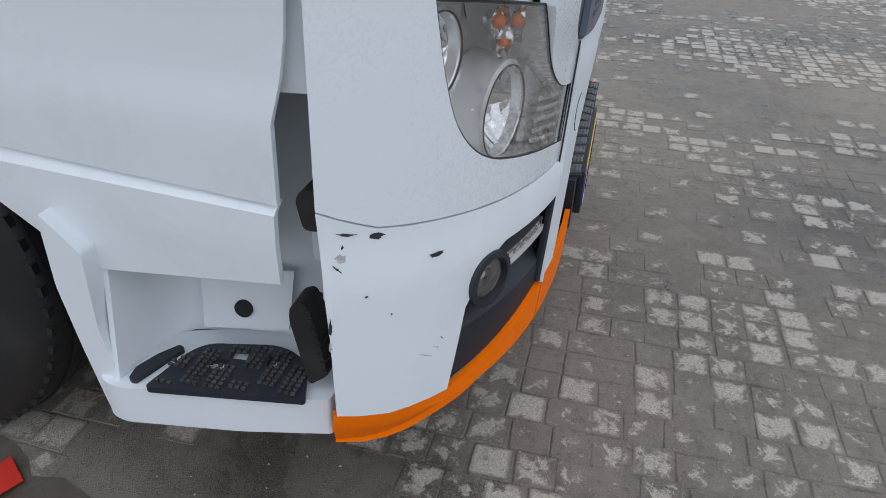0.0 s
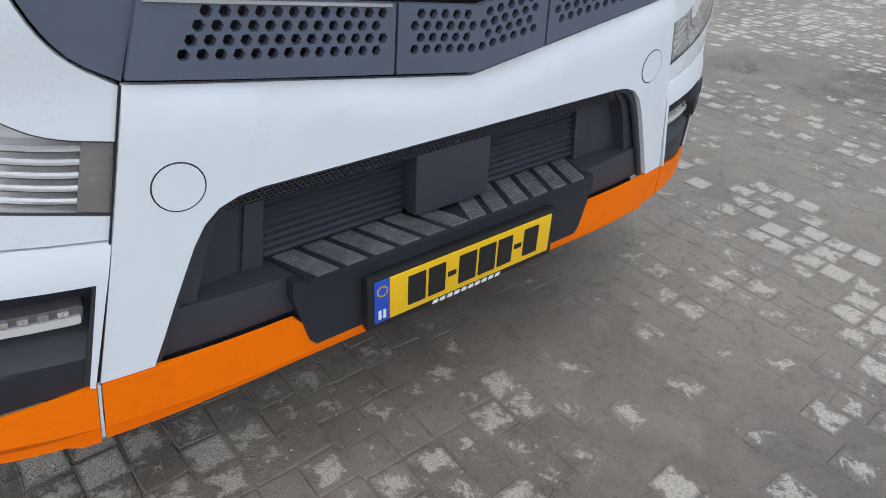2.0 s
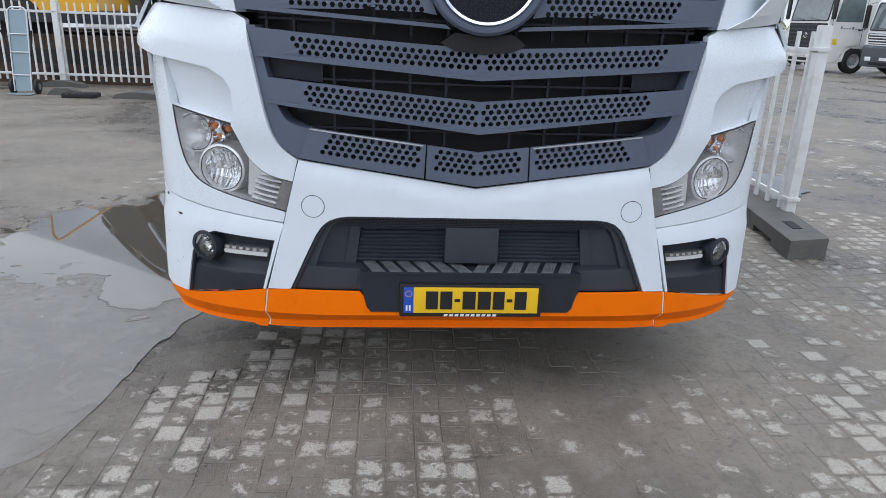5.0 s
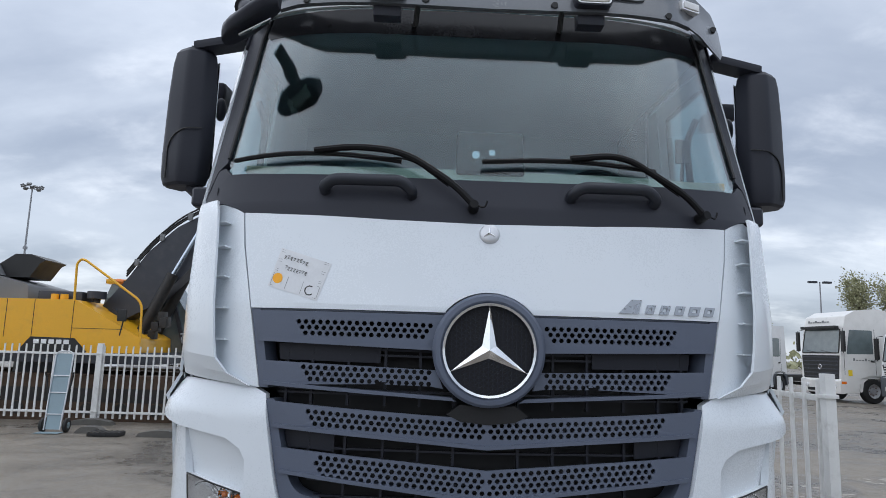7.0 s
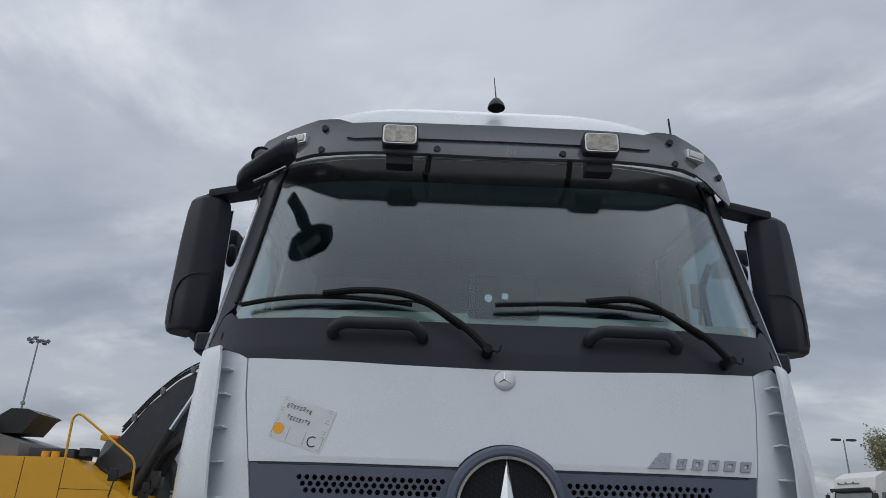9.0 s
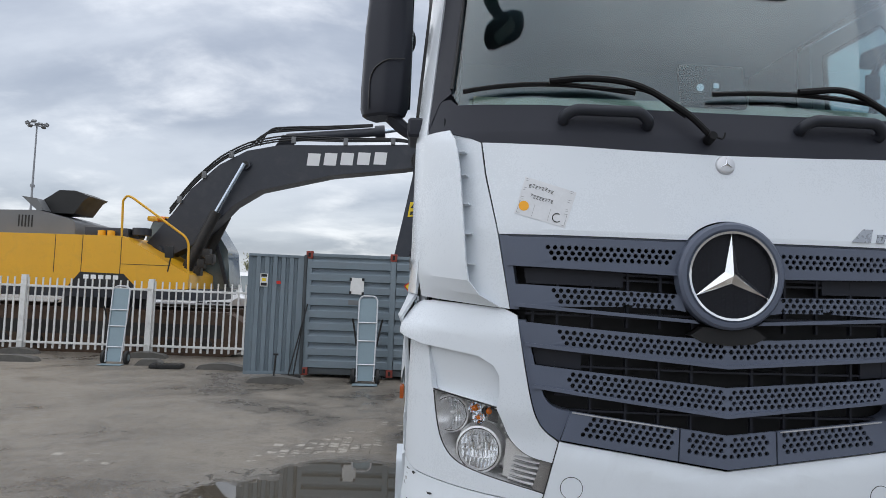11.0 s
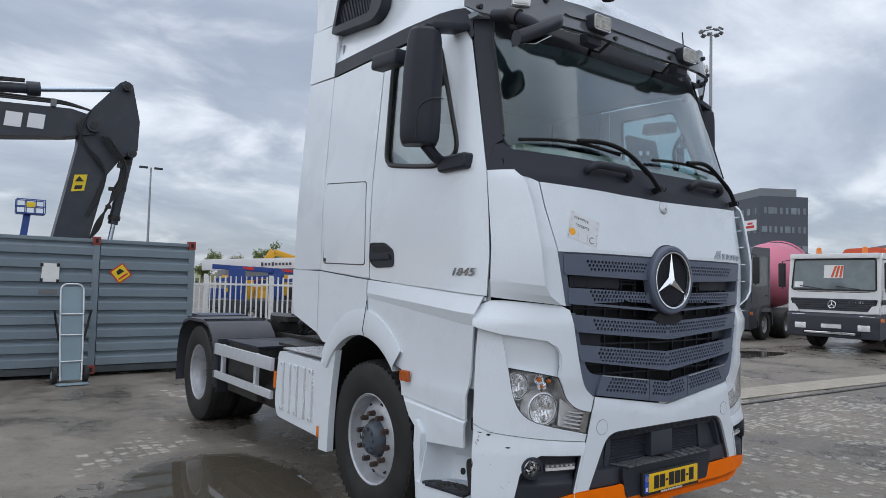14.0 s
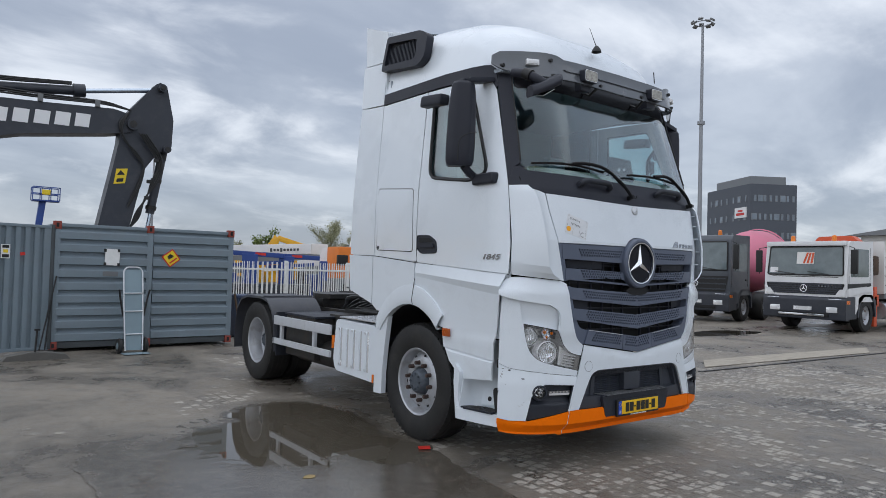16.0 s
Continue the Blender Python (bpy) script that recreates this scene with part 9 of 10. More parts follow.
def boom_lift(x, y, rz, label, paint=M_BLUE, h=1.9):
    b = thing("boom_lift", label, "lift", "lifting machines", (x, y, 0), rz)
    part("base", box(-0.55, 0.55, -0.9, 0.9, 0.25, 0.75, 0.06), M_EXGREY, b)
    part("column", box(-0.16, 0.16, -0.3, 0.3, 0.7, h, 0.03), paint, b)
    part("arm", bar((0, -1.3, h - 0.05), (0, 0.9, h + 0.05), 0.16, 0.18, 0.02), paint, b)
    part("arm", bar((0, -1.1, h - 0.30), (0, 0.8, h - 0.45), 0.14, 0.14, 0.02), paint, b)
    part("stripe", bar((-0.085, -0.6, h), (-0.085, -0.2, h + 0.02), 0.012, 0.10), M_REDS, b)
    part("cage", box(-0.35, 0.35, -1.6, -1.3, 0.9, 1.7, 0.04), paint, b)
    for sx in (-1, 1):
        for yy in (-0.65, 0.65):
            simple_wheel(b, 0.5 * sx, yy, 0.26, 0.18)
    return b


boom_lift(5.3, 22.3, 62, "blue articulated boom lift behind the fence")
boom_lift(6.6, 21.8, 66, "blue articulated boom lift behind the fence", h=1.85)
boom_lift(6.1, 23.6, 70, "yellow boom lift behind the fence", M_EXYEL, 1.5)
pz = thing("spider_crane", "white telescopic crane boom with blue-black lettering", "crane")
part("telescope", bar((5.4, 26.9, 2.05), (9.3, 25.2, 2.28), 0.40, 0.46, 0.03), M_BGWHITE, pz)
part("telescope_tip", bar((9.3, 25.2, 2.28), (10.0, 24.9, 2.25), 0.34, 0.5, 0.05), M_BGCREAM, pz)
part("lower_boom", bar((6.5, 26.2, 1.2), (10.0, 24.7, 1.75), 0.34, 0.34, 0.03), M_BGWHITE, pz)
part("knuckle", bar((9.9, 24.8, 2.3), (9.7, 24.9, 1.5), 0.3, 0.4, 0.05), M_BGWHITE, pz)
for k in range(9):
    a = Vector((7.55, 25.74, 2.20)) + Vector((0.135, -0.0585, 0.008)) * k
    part("name_bar", bar(a + Vector((0, 0, -0.05)), a + Vector((0.088, -0.038, -0.045)), 0.03, 0.17 if k in (0, 3) else 0.11), M_BGDARK, pz)
for k, m_ in enumerate((M_BLUE, M_GREASE, M_EXYEL, M_GREASE, M_BLUE)):
    part("undercarriage", box(5.4 + 0.9 * k, 6.1 + 0.9 * k, 25.5 - 0.3 * k, 26.3 - 0.3 * k, 0.0, 1.1 + 0.1 * (k % 2), 0.06), m_, pz)
om = thing("orange_machine", "orange machine cab behind the fence", "machine")
part("body", box(9.3, 10.6, 22.5, 23.6, 0.9, 2.36, 0.10), M_ORANGEV, om)
part("grille_panel", box(9.25, 9.75, 22.46, 22.6, 1.55, 2.0, 0.04), M_INK, om)
part("lower_frame", box(9.2, 10.8, 22.4, 23.7, 0.3, 1.0, 0.05), M_EXMID, om)
for y in (22.6, 23.5):
    simple_wheel(om, 9.6, y, 0.4, 0.3)
ym = thing("yellow_machine", "yellow loader arm in the distance", "machine")
part("arm", bar((12.6, 38.0, 2.4), (13.1, 37.8, 3.25), 0.3, 0.5, 0.05), M_EXYEL, ym)
part("arm", bar((13.1, 37.8, 3.2), (14.6, 37.2, 2.7), 0.3, 0.35, 0.05), M_EXYEL, ym)
part("body", box(10.0, 16.0, 37.5, 39.0, 0.0, 2.45, 0.1), M_EXMID, ym)
bl_ = thing("scissor_basket", "blue work platform on a raised arm", "lift")
LB = Matrix.Translation((-0.15, 36.2, 0))
part("arm", moved(bar((-0.60, 0, 0.0), (-0.15, 0, 4.36), 0.28, 0.30, 0.03), LB), M_BLUE, bl_)
part("floor", moved(box(-0.62, 0.58, -0.35, 0.35, 4.36, 4.44, 0.01), LB), M_BLUE, bl_)
for z in (4.75, 5.08):
    for y in (-0.35, 0.35):
        part("rail", moved(rod((-0.62, y, z), (0.58, y, z), 0.025, None, 6), LB), M_BLUE, bl_)
for x in (-0.62, -0.22, 0.18, 0.58):
    for y in (-0.35, 0.35):
        part("stanchion", moved(rod((x, y, 4.42), (x, y, 5.08), 0.025, None, 6), LB), M_BLUE, bl_)
part("control_box", moved(box(-0.22, 0.15, -0.40, -0.30, 4.70, 4.95, 0.02), LB), M_YELLOWS, bl_)
part("base", moved(box(-1.6, 0.6, -0.9, 0.9, 0.0, 1.2, 0.1), LB), M_BLUE, bl_)


def light_mast(x, y, h, r, label, crown=True):
    m = thing("light_mast", label, "lamp post", "yard light masts", (x, y, 0))
    part("pole", rod((0, 0, 0), (0, 0, h), r, r * 0.5, 14), M_MASTSTEEL, m)
    if crown:
        n = 9
        for k in range(n):
            a = 2 * math.pi * k / n
            part("floodlight", moved(box(-0.24, 0.24, -0.20, 0.20, -0.10, 0.10, 0.05), Matrix.Translation((1.0 * math.cos(a), 1.0 * math.sin(a), h + 0.25 * (k % 2))) @ Matrix.Rotation(a + math.pi / 2, 4, "Z") @ Matrix.Rotation(radians(35), 4, "X")), M_EXMID, m)
        part("crown_ring", moved(sweep([(0.85 * math.cos(a), 0.85 * math.sin(a), 0) for a in np.linspace(0, 2 * math.pi, 24, endpoint=False)], 0.05, 6, True), Matrix.Translation((0, 0, h + 0.05))), M_MASTSTEEL, m)
        part("mid_ring", rod((0, 0, h * 0.62), (0, 0, h * 0.62 + 0.3), r * 1.5, None, 12), M_MASTSTEEL, m)
    else:
        for s in (-1, 1):
            part("lamp_head", box(0.25 * s, 0.9 * s, -0.15, 0.15, h - 0.1, h + 0.06, 0.04), M_EXGREY, m)
    return m


light_mast(58.7, 36.5, 27.8, 0.26, "tall steel mast with a crown of floodlights")
light_mast(-45.3, 75.6, 18.8, 0.16, "slender mast with a crown of floodlights")
light_mast(9.86, 56.1, 10.3, 0.12, "plain grey yard lamp post", False)
light_mast(30.76, 48.85, 7.75, 0.09, "plain grey yard lamp post", False)

# office block
bd = thing("office_building", "dark grey office block with small square windows", "building")
Mc, Lc, Rc = Vector((100.6, 53.9, 0)), Vector((107.6, 65.8, 0)), Vector((107.3, 49.7, 0))
Bc = Lc + Rc - Mc
BH = 16.6
part("wall", slab([(p.x, p.y) for p in (Mc, Rc, Bc, Lc)], "xy", 0.0, BH), M_BLDG, bd)
ctr = (Mc + Bc) / 2
pl_ = [ctr + (p - ctr) * 0.78 + (Bc - Mc) * 0.06 for p in (Mc, Rc, Bc, Lc)]
part("plant_room", slab([(p.x, p.y) for p in pl_], "xy", BH, 1.6), M_BLDGTOP, bd)
rng = random.Random(3)
for a, b, cols in ((Mc, Lc, 7), (Mc, Rc, 8)):
    d = (b - a)
    wdt = d.length
    u = d.normalized()
    nrm = Vector((u.y, -u.x, 0))
    if nrm.dot(a - ctr) < 0:
        nrm = -nrm
    for fl_ in range(5):
        z = BH - 2.3 - 3.0 * fl_
        for k in range(cols):
            big = (k + fl_) % 4 == 1
            ww, hh = (0.95, 1.05) if big else (0.42, 1.0)
            p = a + u * (wdt * (k + 0.6 + 0.25 * rng.random()) / (cols + 0.4)) + nrm * 0.03
            m = Matrix((u, nrm, Vector((0, 0, 1)))).transposed().to_4x4()
            m.translation = p
            wf = part("window", moved(box(-ww / 2, ww / 2, -0.06, 0.03, z - hh / 2, z + hh / 2), m), M_BLDGTOP, bd)
            part("pane", moved(box(-ww / 2 + 0.06, ww / 2 - 0.06, 0.02, 0.05, z - hh / 2 + 0.06, z + hh / 2 - 0.06), m), M_PANE, wf)
u = (Lc - Mc).normalized()
nrm = Vector((-u.y, u.x, 0)) if Vector((-u.y, u.x, 0)).dot(Mc - ctr) > 0 else Vector((u.y, -u.x, 0))
m = Matrix((u, nrm, Vector((0, 0, 1)))).transposed().to_4x4()
m.translation = Mc + u * 2.6
sg = part("wall_sign", moved(box(-1.7, 1.7, 0.0, 0.2, 11.2, 12.9), m), M_WHITEINK, bd, "white sign with red marks")
part("sign_mark", moved(box(-1.2, 1.2, 0.18, 0.24, 11.6, 12.0), m), M_REDS, sg)
part("sign_mark", moved(box(-0.7, 0.7, 0.18, 0.24, 12.2, 12.5), m), M_REDS, sg)
hal = thing("yard_shed", "long pale shed roof beyond the lorries", "building")
part("wall", box(30, 52, 2, 10, 0, 3.6), M_BGCREAM, hal)
part("roof", slab([(1.5, 3.6), (6, 4.3), (10.5, 3.6)], "yz", 29.5, 23), M_BLDGTOP, hal)

# ---- trees ----


def tree(x, y, h, spread, leaf, seed, label, lo=0.25, n=1500, size=0.20, poplar=False):
    rng = random.Random(seed)
    t = thing("tree", label, "tree", "", (x, y, 0))
    trunk = bmesh.new()
    tips = []

    def limb(p, d, length, r, depth):
        pts, rad = [p], [r]
        for i in range(4):
            d = (d + Vector((rng.uniform(-1, 1), rng.uniform(-1, 1), rng.uniform(-0.3, 0.5))) * 0.16).normalized()
            p = p + d * length / 4
            pts.append(p)
            rad.append(r * (1 - 0.7 * (i + 1) / 4))
        nonlocal trunk
        trunk = join(trunk, sweep(pts, rad, 6 if depth < 2 else 4))
        tips.extend(pts[2:])
        if depth < 3:
            for k in range(rng.randint(3, 4) if depth else 7):
                a = rng.uniform(0, 2 * math.pi)
                out = 0.35 if poplar else 0.85
                nd = (d * (1.0 if poplar else 0.55) + Vector((math.cos(a) * out, math.sin(a) * out, rng.uniform(0.1, 0.6)))).normalized()
                q = pts[rng.randint(1 if depth else 2, 4)]
                limb(q, nd, length * rng.uniform(0.45, 0.68), max(0.012, r * 0.45), depth + 1)
    limb(Vector((0, 0, 0)), Vector((0, 0, 1)), h * (0.75 if poplar else 0.5), h * 0.022, 0)
    zmax = max(p.z for p in tips)
    for p in trunk.verts:
        p.co.z *= h * 0.95 / zmax
        p.co.x *= spread
        p.co.y *= spread
    part("trunk", trunk, M_BARK, t)
    cr_ = bmesh.new()
    for i in range(n):
        q = rng.choice(tips)
        c = Vector((q.x * spread, q.y * spread, q.z * h * 0.95 / zmax)) + Vector((rng.gauss(0, 1), rng.gauss(0, 1), rng.gauss(0, 1))) * h * 0.035
        if c.z < h * lo:
            continue
        s = size * rng.uniform(0.5, 1.2)
        a, b = Vector((rng.gauss(0, 1), rng.gauss(0, 1), rng.gauss(0, 1))).normalized(), Vector((rng.gauss(0, 1), rng.gauss(0, 1), rng.gauss(0, 1)))
        b = a.cross(b).normalized()
        vs = [cr_.verts.new(c + a * s * u_ + b * s * v_) for u_, v_ in ((-1, 0), (0, -0.5), (1, 0), (0, 0.5))]
        cr_.faces.new(vs)
    part("crown", cr_, leaf, t, smooth=0, recalc=False)
    return t


tree(26.3, 70.3, 5.6, 0.75, M_LEAF, 1, "young green tree beyond the yard", n=6000, size=0.13)
tree(31.9, 67.5, 6.9, 0.95, M_LEAF2, 2, "bare-budding wide tree beyond the yard", n=4500, size=0.10)
tree(34.6, 66.0, 5.6, 0.9, M_LEAF2, 3, "bare-budding tree beyond the yard", n=4000, size=0.10)
tree(28.6, 72.0, 4.6, 0.9, M_LEAF2, 14, "low budding tree beyond the yard", n=3500, size=0.10)
tree(20.2, 74.5, 4.6, 0.9, M_LEAF, 15, "low green tree beyond the yard", n=4000, size=0.12)
tree(23.0, 73.0, 4.2, 0.8, M_LEAF2, 4, "small budding tree beyond the yard", n=3500, size=0.10)
tree(38.4, 55.6, 9.9, 0.55, M_LEAF2, 5, "budding poplar beyond the lorries", n=3600, size=0.13, poplar=True)
tree(40.2, 54.4, 9.6, 0.55, M_LEAF2, 6, "budding poplar beyond the lorries", n=3600, size=0.13, poplar=True)
tree(42.5, 53.5, 9.0, 0.55, M_LEAF2, 7, "budding poplar beyond the lorries", n=3000, size=0.13, poplar=True)
tree(-18.0, 70.0, 5.0, 0.9, M_LEAF2, 8, "budding tree beyond the excavator", n=4500, size=0.10)

# low hedges and sheds along the horizon
hedge = bmesh.new()
rng = random.Random(12)
for i in range(5200):
    a = rng.uniform(-1.15, 2.2)
    d = rng.uniform(150, 165)
    c = Vector((math.sin(a) * d, math.cos(a) * d, abs(rng.gauss(0, 1)) * 1.7 * (0.6 + 0.5 * math.sin(a * 9) ** 2)))
    s = rng.uniform(0.5, 1.3)
    p, q = Vector((rng.gauss(0, 1), rng.gauss(0, 1), rng.gauss(0, 1))).normalized(), Vector((rng.gauss(0, 1), rng.gauss(0, 1), rng.gauss(0, 1)))
    q = p.cross(q).normalized()
    hedge.faces.new([hedge.verts.new(c + p * s * u_ + q * s * v_) for u_, v_ in ((-1, 0), (0, -0.7), (1, 0), (0, 0.7))])
hg = part("far_hedge", hedge, M_LEAF2, None, smooth=0, recalc=False)
tagged(hg, "far line of budding bushes along the horizon", "hedge", kind="stuff")

# ---- ground details: puddles, strip, litter, paving blocks ----
M_WATER = mat("muddy_puddle_water", (0.050, 0.044, 0.034), 0.03, var=0.25, scale=1.2, fine=6, bump=0.0, rvar=0.02, spec=0.6)


def puddle(points, label, seed, z=0.004, rough=0.07):
    rng = random.Random(seed)
    pts = [Vector((*p, 0)) for p in points]
    n = len(pts)
    dense = []
    for i in range(n):
        p0, p1, p2, p3 = (pts[(i + k) % n] for k in (-1, 0, 1, 2))
        for j in range(12):
            t = j / 12
            q = 0.5 * ((2 * p1) + (p2 - p0) * t + (2 * p0 - 5 * p1 + 4 * p2 - p3) * t * t + (3 * p1 - p0 - 3 * p2 + p3) * t ** 3)
            k = noise.noise(Vector((q.x * 6, q.y * 6, seed))) * rough + noise.noise(Vector((q.x * 17, q.y * 17, seed))) * rough * 0.45
            c = sum(pts, Vector()) / n
            q = q + (q - c).normalized() * k
            dense.append((q.x, q.y))
    bm = bmesh.new()
    vs = [bm.verts.new((x, y, z)) for x, y in dense]
    for tri in tessellate_polygon([[v.co for v in vs]]):
        bm.faces.new([vs[i] for i in tri])
    bmesh.ops.recalc_face_normals(bm, faces=bm.faces)
    if sum(f.normal.z for f in bm.faces) < 0:
        bmesh.ops.reverse_faces(bm, faces=bm.faces)
    ob = part("puddle", bm, M_WATER, None, smooth=0, recalc=False)
    return tagged(ob, label, "puddle", "puddles", "structure")


def muddy_pool():
    """Brown water lying in a hollow, thinning out into wet mud with an uneven rim."""
    k = Nodes("muddy_pool")
    col, rough, height = mud_nodes(k)
    sp_ = k.t.nodes.new("ShaderNodeSeparateXYZ")
    k.put(sp_.inputs[0], k.pos)

    def blob(cx, cy, rx, ry):
        u = k.math("DIVIDE", k.math("SUBTRACT", sp_.outputs[0], cx), rx)
        v = k.math("DIVIDE", k.math("SUBTRACT", sp_.outputs[1], cy), ry)
        return k.math("SQRT", k.math("ADD", k.math("MULTIPLY", u, u), k.math("MULTIPLY", v, v)))
    deep = k.math("MINIMUM", blob(-1.72, 2.60, 0.66, 1.12), blob(-1.62, 1.45, 0.36, 0.62))
    film = blob(-2.28, 2.15, 0.72, 1.00)
    sheen = blob(-2.35, 0.95, 1.45, 1.70)
    rim = k.math("MULTIPLY", k.math("SUBTRACT", k.noise(1.6, 7, 0.62, 0.5, at=k.pos), 0.5), 1.0)
    ragged = k.math("MULTIPLY", k.math("SUBTRACT", k.noise(6.5, 7, 0.68, 0.8, at=k.pos), 0.5), 1.9)
    water = k.math("MAXIMUM", k.range(k.math("ADD", deep, rim), 1.06, 0.90), k.range(k.math("ADD", film, ragged), 1.05, 0.85))
    damp = k.range(k.math("ADD", k.math("MINIMUM", k.math("MINIMUM", deep, film), sheen), k.math("MULTIPLY", ragged, 0.3)), 1.35, 0.85)
    col = k.mix(k.math("MULTIPLY", damp, 0.6), col, (0.075, 0.064, 0.050))
    k.put(k.bsdf.inputs["Base Color"], k.mix(water, col, (0.088, 0.075, 0.056)))
    k.put(k.bsdf.inputs["Roughness"], k.mixf(water, k.mixf(damp, rough, 0.16), 0.025))
    k.put(k.bsdf.inputs["Specular IOR Level"], k.mixf(damp, 0.5, 0.85))
    k.bump(k.math("MULTIPLY", height, k.math("SUBTRACT", 1.0, k.math("MAXIMUM", water, k.math("MULTIPLY", damp, 0.85)))), 0.8, 0.012)
    return k.m


M_POOL = muddy_pool()
pool = puddle([(-3.75, 2.40), (-3.80, 1.50), (-3.75, 0.40), (-3.20, -0.45), (-2.30, -0.60), (-1.55, -0.35), (-1.40, 0.50), (-1.20, 1.20), (-1.08, 2.00), (-0.98, 2.70), (-1.00, 3.40), (-1.30, 3.85), (-1.90, 3.95), (-2.50, 3.60), (-3.15, 3.05)], "brown rain puddle beside the tractor", 3, 0.0042)
pool.data.materials[0] = M_POOL
puddle([(10.5, 6.6), (12.4, 7.2), (13.6, 7.0), (14.0, 6.3), (12.3, 6.1)], "shallow puddle before the lorries", 5)
puddle([(2.9, 3.9), (3.3, 3.5), (3.8, 3.9), (3.9, 4.6), (3.3, 4.7)], "shallow puddle beside the fence", 6, 0.0115)
strip = slab([(5.75, 2.94), (6.55, 3.47), (8.2, 3.40), (12.4, 3.02), (11.3, 2.52), (8.6, 2.75)], "xy", 0.006, 0.01)
solo("concrete_strip", strip, mat("tan_concrete", (0.36, 0.32, 0.26), 0.85, var=0.25, scale=2.5, fine=30, bump=0.2, dirt=((0.15, 0.135, 0.12), 0.7, 2.5)), "worn tan concrete strip in the paving", "pavement", kind="structure")
dr_ = slab([(5.2, 2.72), (12.2, 2.36), (12.2, 2.30), (5.2, 2.66)], "xy", 0.006, 0.008)
solo("drain_line", dr_, M_GREASE, "dark drain line along the strip", "pavement", kind="structure")
solo("red_scrap", slab([(-1.36, 1.20), (-1.27, 1.16), (-1.22, 1.24), (-1.32, 1.28)], "xy", 0.0135, 0.004), M_REDS, "flat red plastic scrap on the ground", "litter")


def block_material():
    """Concrete paving block: most of it under mud, some worn pale in the middle of its face."""
    k = Nodes("paving_block")
    oi = k.t.nodes.new("ShaderNodeObjectInfo").outputs["Random"]
    ri = k.t.nodes.new("ShaderNodeNewGeometry").outputs["Random Per Island"]
    rnd = k.math("FRACT", k.math("ADD", k.math("MULTIPLY", oi, 5.17), k.math("MULTIPLY", ri, 7.31)))
    uv = k.t.nodes.new("ShaderNodeTexCoord").outputs["UV"]
    sp_ = k.t.nodes.new("ShaderNodeSeparateXYZ")
    k.put(sp_.inputs[0], uv)
    rad = k.math("MAXIMUM", k.math("ABSOLUTE", sp_.outputs[0]), k.math("ABSOLUTE", sp_.outputs[1]))
    big = k.noise(0.62, 5, 0.62, 0.5, at=k.pos, stretch=(1.5, 0.7, 1.0))
    blot = k.noise(24, 7, 0.70, 0.5, at=k.pos)
    speck = k.noise(210, 3, 0.6, at=k.pos)
    mud, rough, height = mud_nodes(k)
    pale = k.mix(k.range(speck, 0.35, 0.65), (0.31, 0.282, 0.240), (0.56, 0.522, 0.46))
    chance = k.math("ADD", k.math("MULTIPLY", k.math("SUBTRACT", rnd, 0.5), 0.70), k.math("MULTIPLY", k.math("SUBTRACT", big, 0.525), 2.3))
    score = k.math("ADD", k.math("ADD", chance, k.math("MULTIPLY", k.math("SUBTRACT", blot, 0.5), 2.6)), k.math("MULTIPLY", k.math("SUBTRACT", 0.66, rad), 0.50))
    mask = k.math("MULTIPLY", k.range(score, 0.07, 0.30), k.range(rad, 0.95, 0.72))
    joint = k.math("MULTIPLY", k.range(rad, 0.89, 0.97), k.math("MULTIPLY", k.range(k.noise(9, 6, 0.7, at=k.pos), 0.44, 0.64, 0.0, 0.55), k.range(k.noise(0.9, 4, 0.6, at=k.pos), 0.44, 0.60, 0.0, 0.7)))
    k.put(k.bsdf.inputs["Base Color"], k.mix(joint, k.mix(k.math("MULTIPLY", mask, 0.9), mud, pale), (0.034, 0.029, 0.024)))
    k.put(k.bsdf.inputs["Roughness"], k.math("ADD", rough, k.math("MULTIPLY", mask, 0.25)))
    k.bump(height, 0.8, 0.012)
    return k.m


M_BLOCK = block_material()
BW = 0.106
rng = random.Random(21)


def block_shape(w, jit):
    """The rim of a block's worn face, eight points, a little wavy, corners rubbed off."""
    c = w * 0.88
    base_ = [(-c, -w), (c, -w), (w, -c), (w, c), (c, w), (-c, w), (-w, c), (-w, -c)]
    return [(x + rng.uniform(-jit, jit), y + rng.uniform(-jit, jit)) for x, y in base_]


def block_rings(ring_, h, tilt):
    """Top face domed a little: middle point, worn rim, foot."""
    w = BW / 2
    top_ = [(px, py, h + px * tilt) for px, py in ring_]
    foot = [(px * 1.075, py * 1.075, h - 0.0028) for px, py in ring_]
    uvs = [(px / w, py / w) for px, py in ring_]
    return top_, foot, uvs


def add_uv(me, uvs):
    lay = me.uv_layers.new(name="UVMap")
    for li, l in enumerate(me.loops):
        lay.data[li].uv = uvs[l.vertex_index]


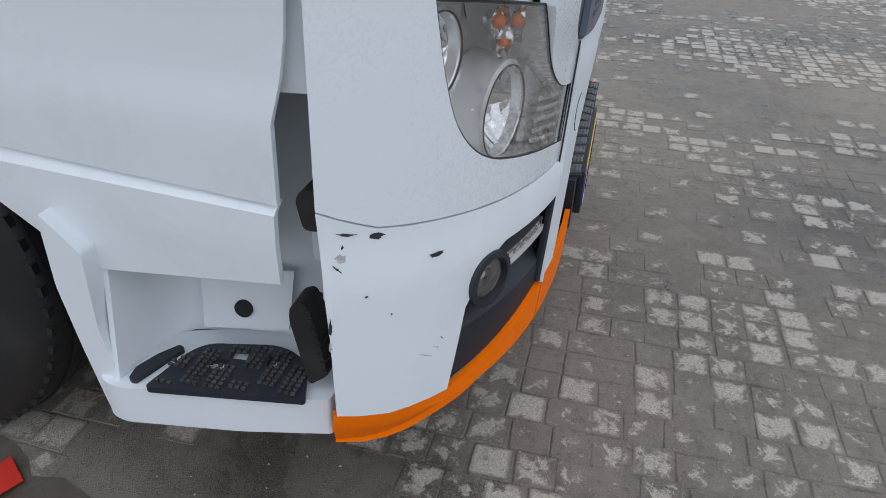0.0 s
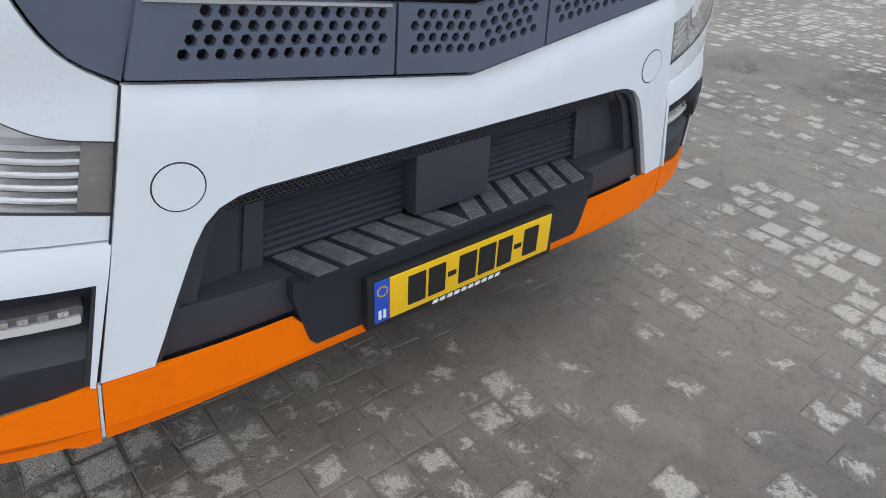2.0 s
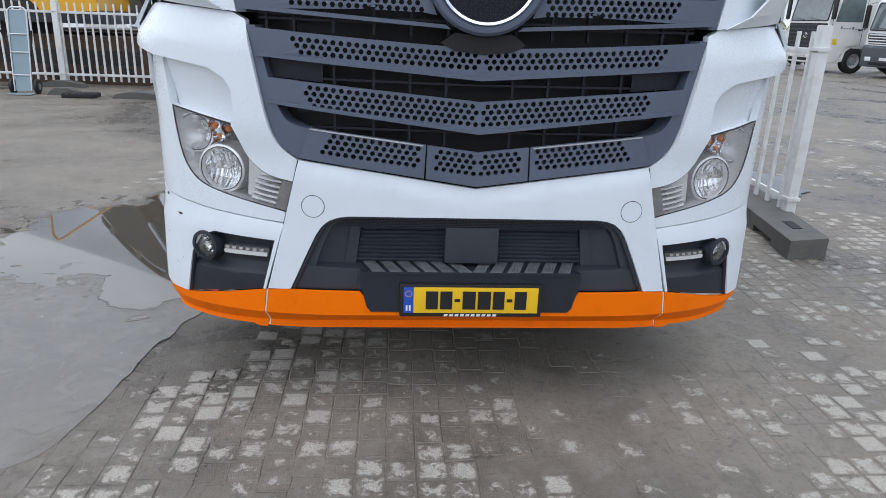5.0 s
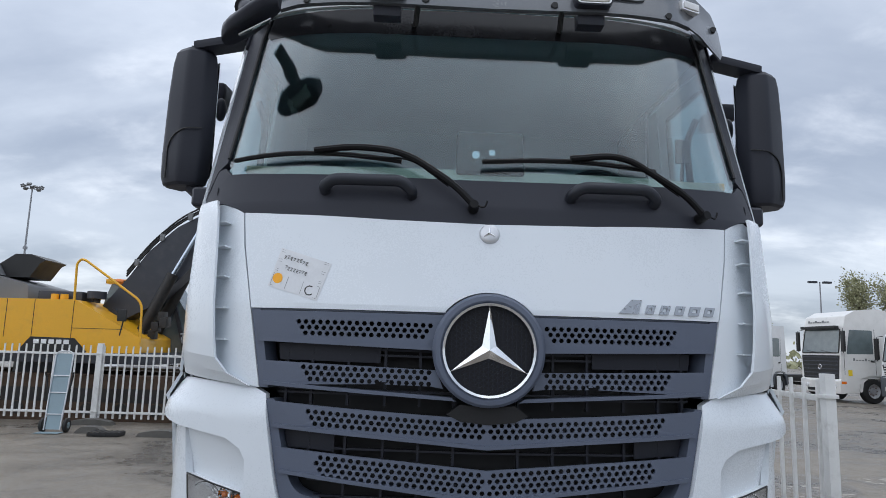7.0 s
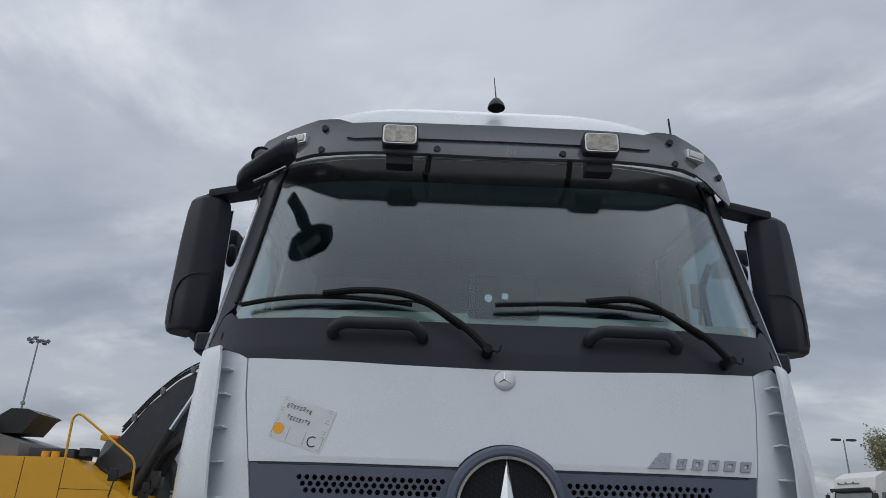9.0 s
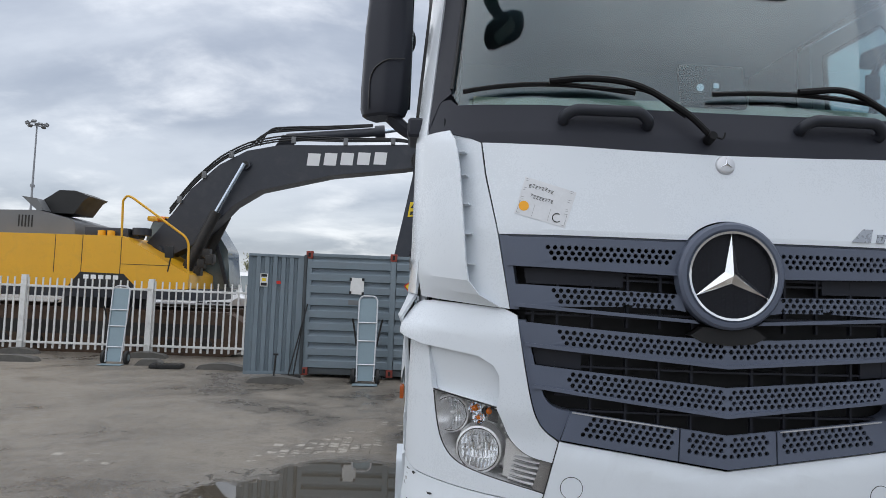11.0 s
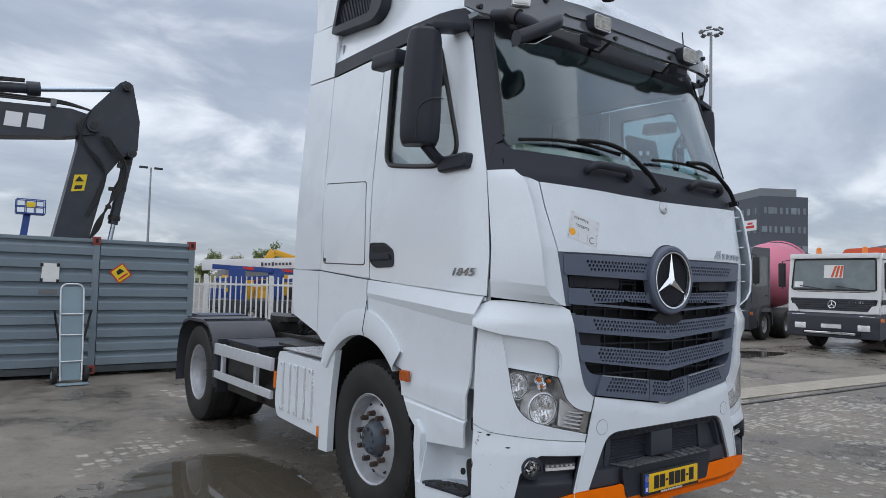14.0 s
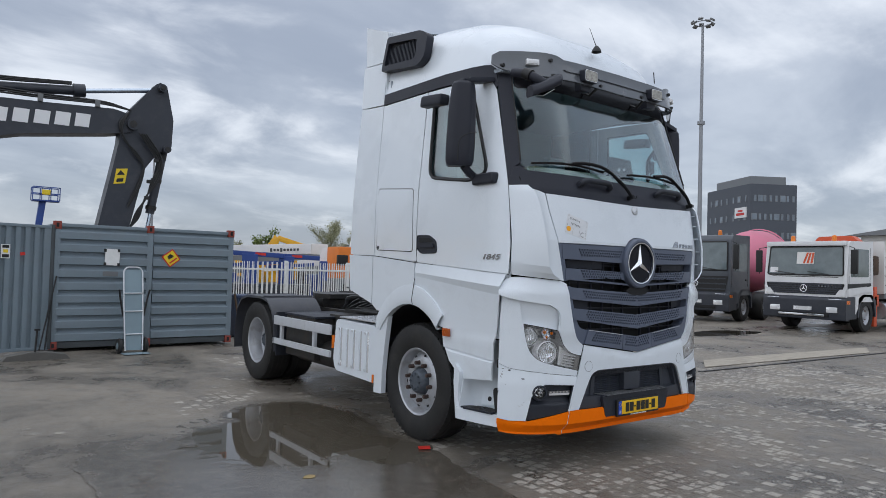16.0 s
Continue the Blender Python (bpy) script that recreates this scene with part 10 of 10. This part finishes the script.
FACES = [list(range(8))] + [[q, 8 + q, 8 + (q + 1) % 8, (q + 1) % 8] for q in range(8)]
near = []
verts, faces, uvall = [], [], []
for i in range(-56, 80):
    slip = rng.choice((0.0, 0.0, 0.5, 0.25))
    for j in range(-27, 70):
        x = (i + 0.5) * BW + rng.uniform(-0.002, 0.002)
        y = (j + slip) * BW + rng.uniform(-0.006, 0.006)
        cover = 0.0055 * smooth01(-x, 1.3, 3.0) * smooth01(y, -1.5, 0.5) + 0.004 * smooth01(y, 2.0, 6.0)
        h = 0.0015 + 0.010 * noise.noise(Vector((x * 0.7, y * 0.7, 1.0))) + rng.uniform(-0.0015, 0.0025) - cover
        h = min(h * 0.5 + 0.0014, 0.0036)
        turn_ = rng.uniform(-0.025, 0.025)
        if -0.95 < x < 1.25 and -1.55 < y < 0.30 and h > 0.0016 and len(near) < 298:
            near.append((x, y, h, turn_))
            continue
        if h < 0.0017:
            continue
        top_, foot, uvs = block_rings(block_shape(BW / 2 - 0.0035, 0.0045), h, rng.uniform(-0.012, 0.012))
        c, s = math.cos(turn_), math.sin(turn_)
        base_i = len(verts)
        verts += [(x + px * c - py * s, y + px * s + py * c, z) for px, py, z in top_ + foot]
        uvall += uvs + [(u * 1.1, v * 1.1) for u, v in uvs]
        faces += [[base_i + q for q in f] for f in FACES]
me = bpy.data.meshes.new("paving")
me.from_pydata(verts, [], faces)
add_uv(me, uvall)
me.materials.append(M_BLOCK)
pav = new("paving_blocks", me)
pav.parent = ground
tagged(pav, "muddy concrete paving blocks with pale worn faces", "", kind="stuff")
shapes = []
for v in range(8):
    top_, foot, uvs = block_rings(block_shape(BW / 2 - 0.0035, 0.0045), 0.0, 0.0)
    m_ = bpy.data.meshes.new("paving_block")
    m_.from_pydata(top_ + foot, [], FACES)
    add_uv(m_, uvs + [(u * 1.1, v_ * 1.1) for u, v_ in uvs])
    m_.materials.append(M_BLOCK)
    shapes.append(m_)
for n_, (x, y, h, turn_) in enumerate(near):
    ob = bpy.data.objects.new("paving_block", shapes[n_ % 8])
    scene.collection.objects.link(ob)
    ob.parent = ground
    ob.matrix_local = Matrix.Translation((x, y, h)) @ Matrix.Rotation(turn_, 4, "Z")

# loose grit and small stones on the mud
rng = random.Random(77)
verts, faces = [], []
for k in range(5200):
    x, y = rng.uniform(-4.2, 3.6), rng.uniform(-2.6, 3.4)
    if noise.noise(Vector((x * 0.9, y * 0.9, 7.0))) + rng.uniform(-0.35, 0.35) < 0.02 or (-3.0 < x < -1.1 and 0.9 < y < 3.8):
        continue
    r = rng.choice((0.0018, 0.0022, 0.003, 0.0042)) * rng.uniform(0.7, 1.3)
    a0, b = rng.uniform(0, 6.28), len(verts)
    for q in range(4):
        a = a0 + q * 1.57 + rng.uniform(-0.4, 0.4)
        verts.append((x + r * math.cos(a), y + r * math.sin(a), 0.0030))
    verts.append((x + rng.uniform(-r, r) * 0.3, y, 0.0043 + r * rng.uniform(0.5, 1.0)))
    faces += [[b + q, b + (q + 1) % 4, b + 4] for q in range(4)]
gm = bpy.data.meshes.new("grit")
gm.from_pydata(verts, [], faces)
gm.materials.append(mat("pale_grit", (0.34, 0.32, 0.29), 0.8, var=0.5, scale=30, bump=0.0))
grit_ob = new("grit", gm)
grit_ob.parent = ground
tagged(grit_ob, "loose grit and small stones on the mud", "", kind="stuff")
leaf = slab([(-2.52, 1.02), (-2.47, 0.99), (-2.43, 1.00), (-2.41, 1.04), (-2.44, 1.07), (-2.49, 1.06)], "xy", 0.006, 0.002)
solo("fallen_leaf", leaf, mat("dry_leaf", (0.30, 0.22, 0.09), 0.7, var=0.3, scale=40, bump=0.2), "dry brown leaf lying in the puddle", "leaf")
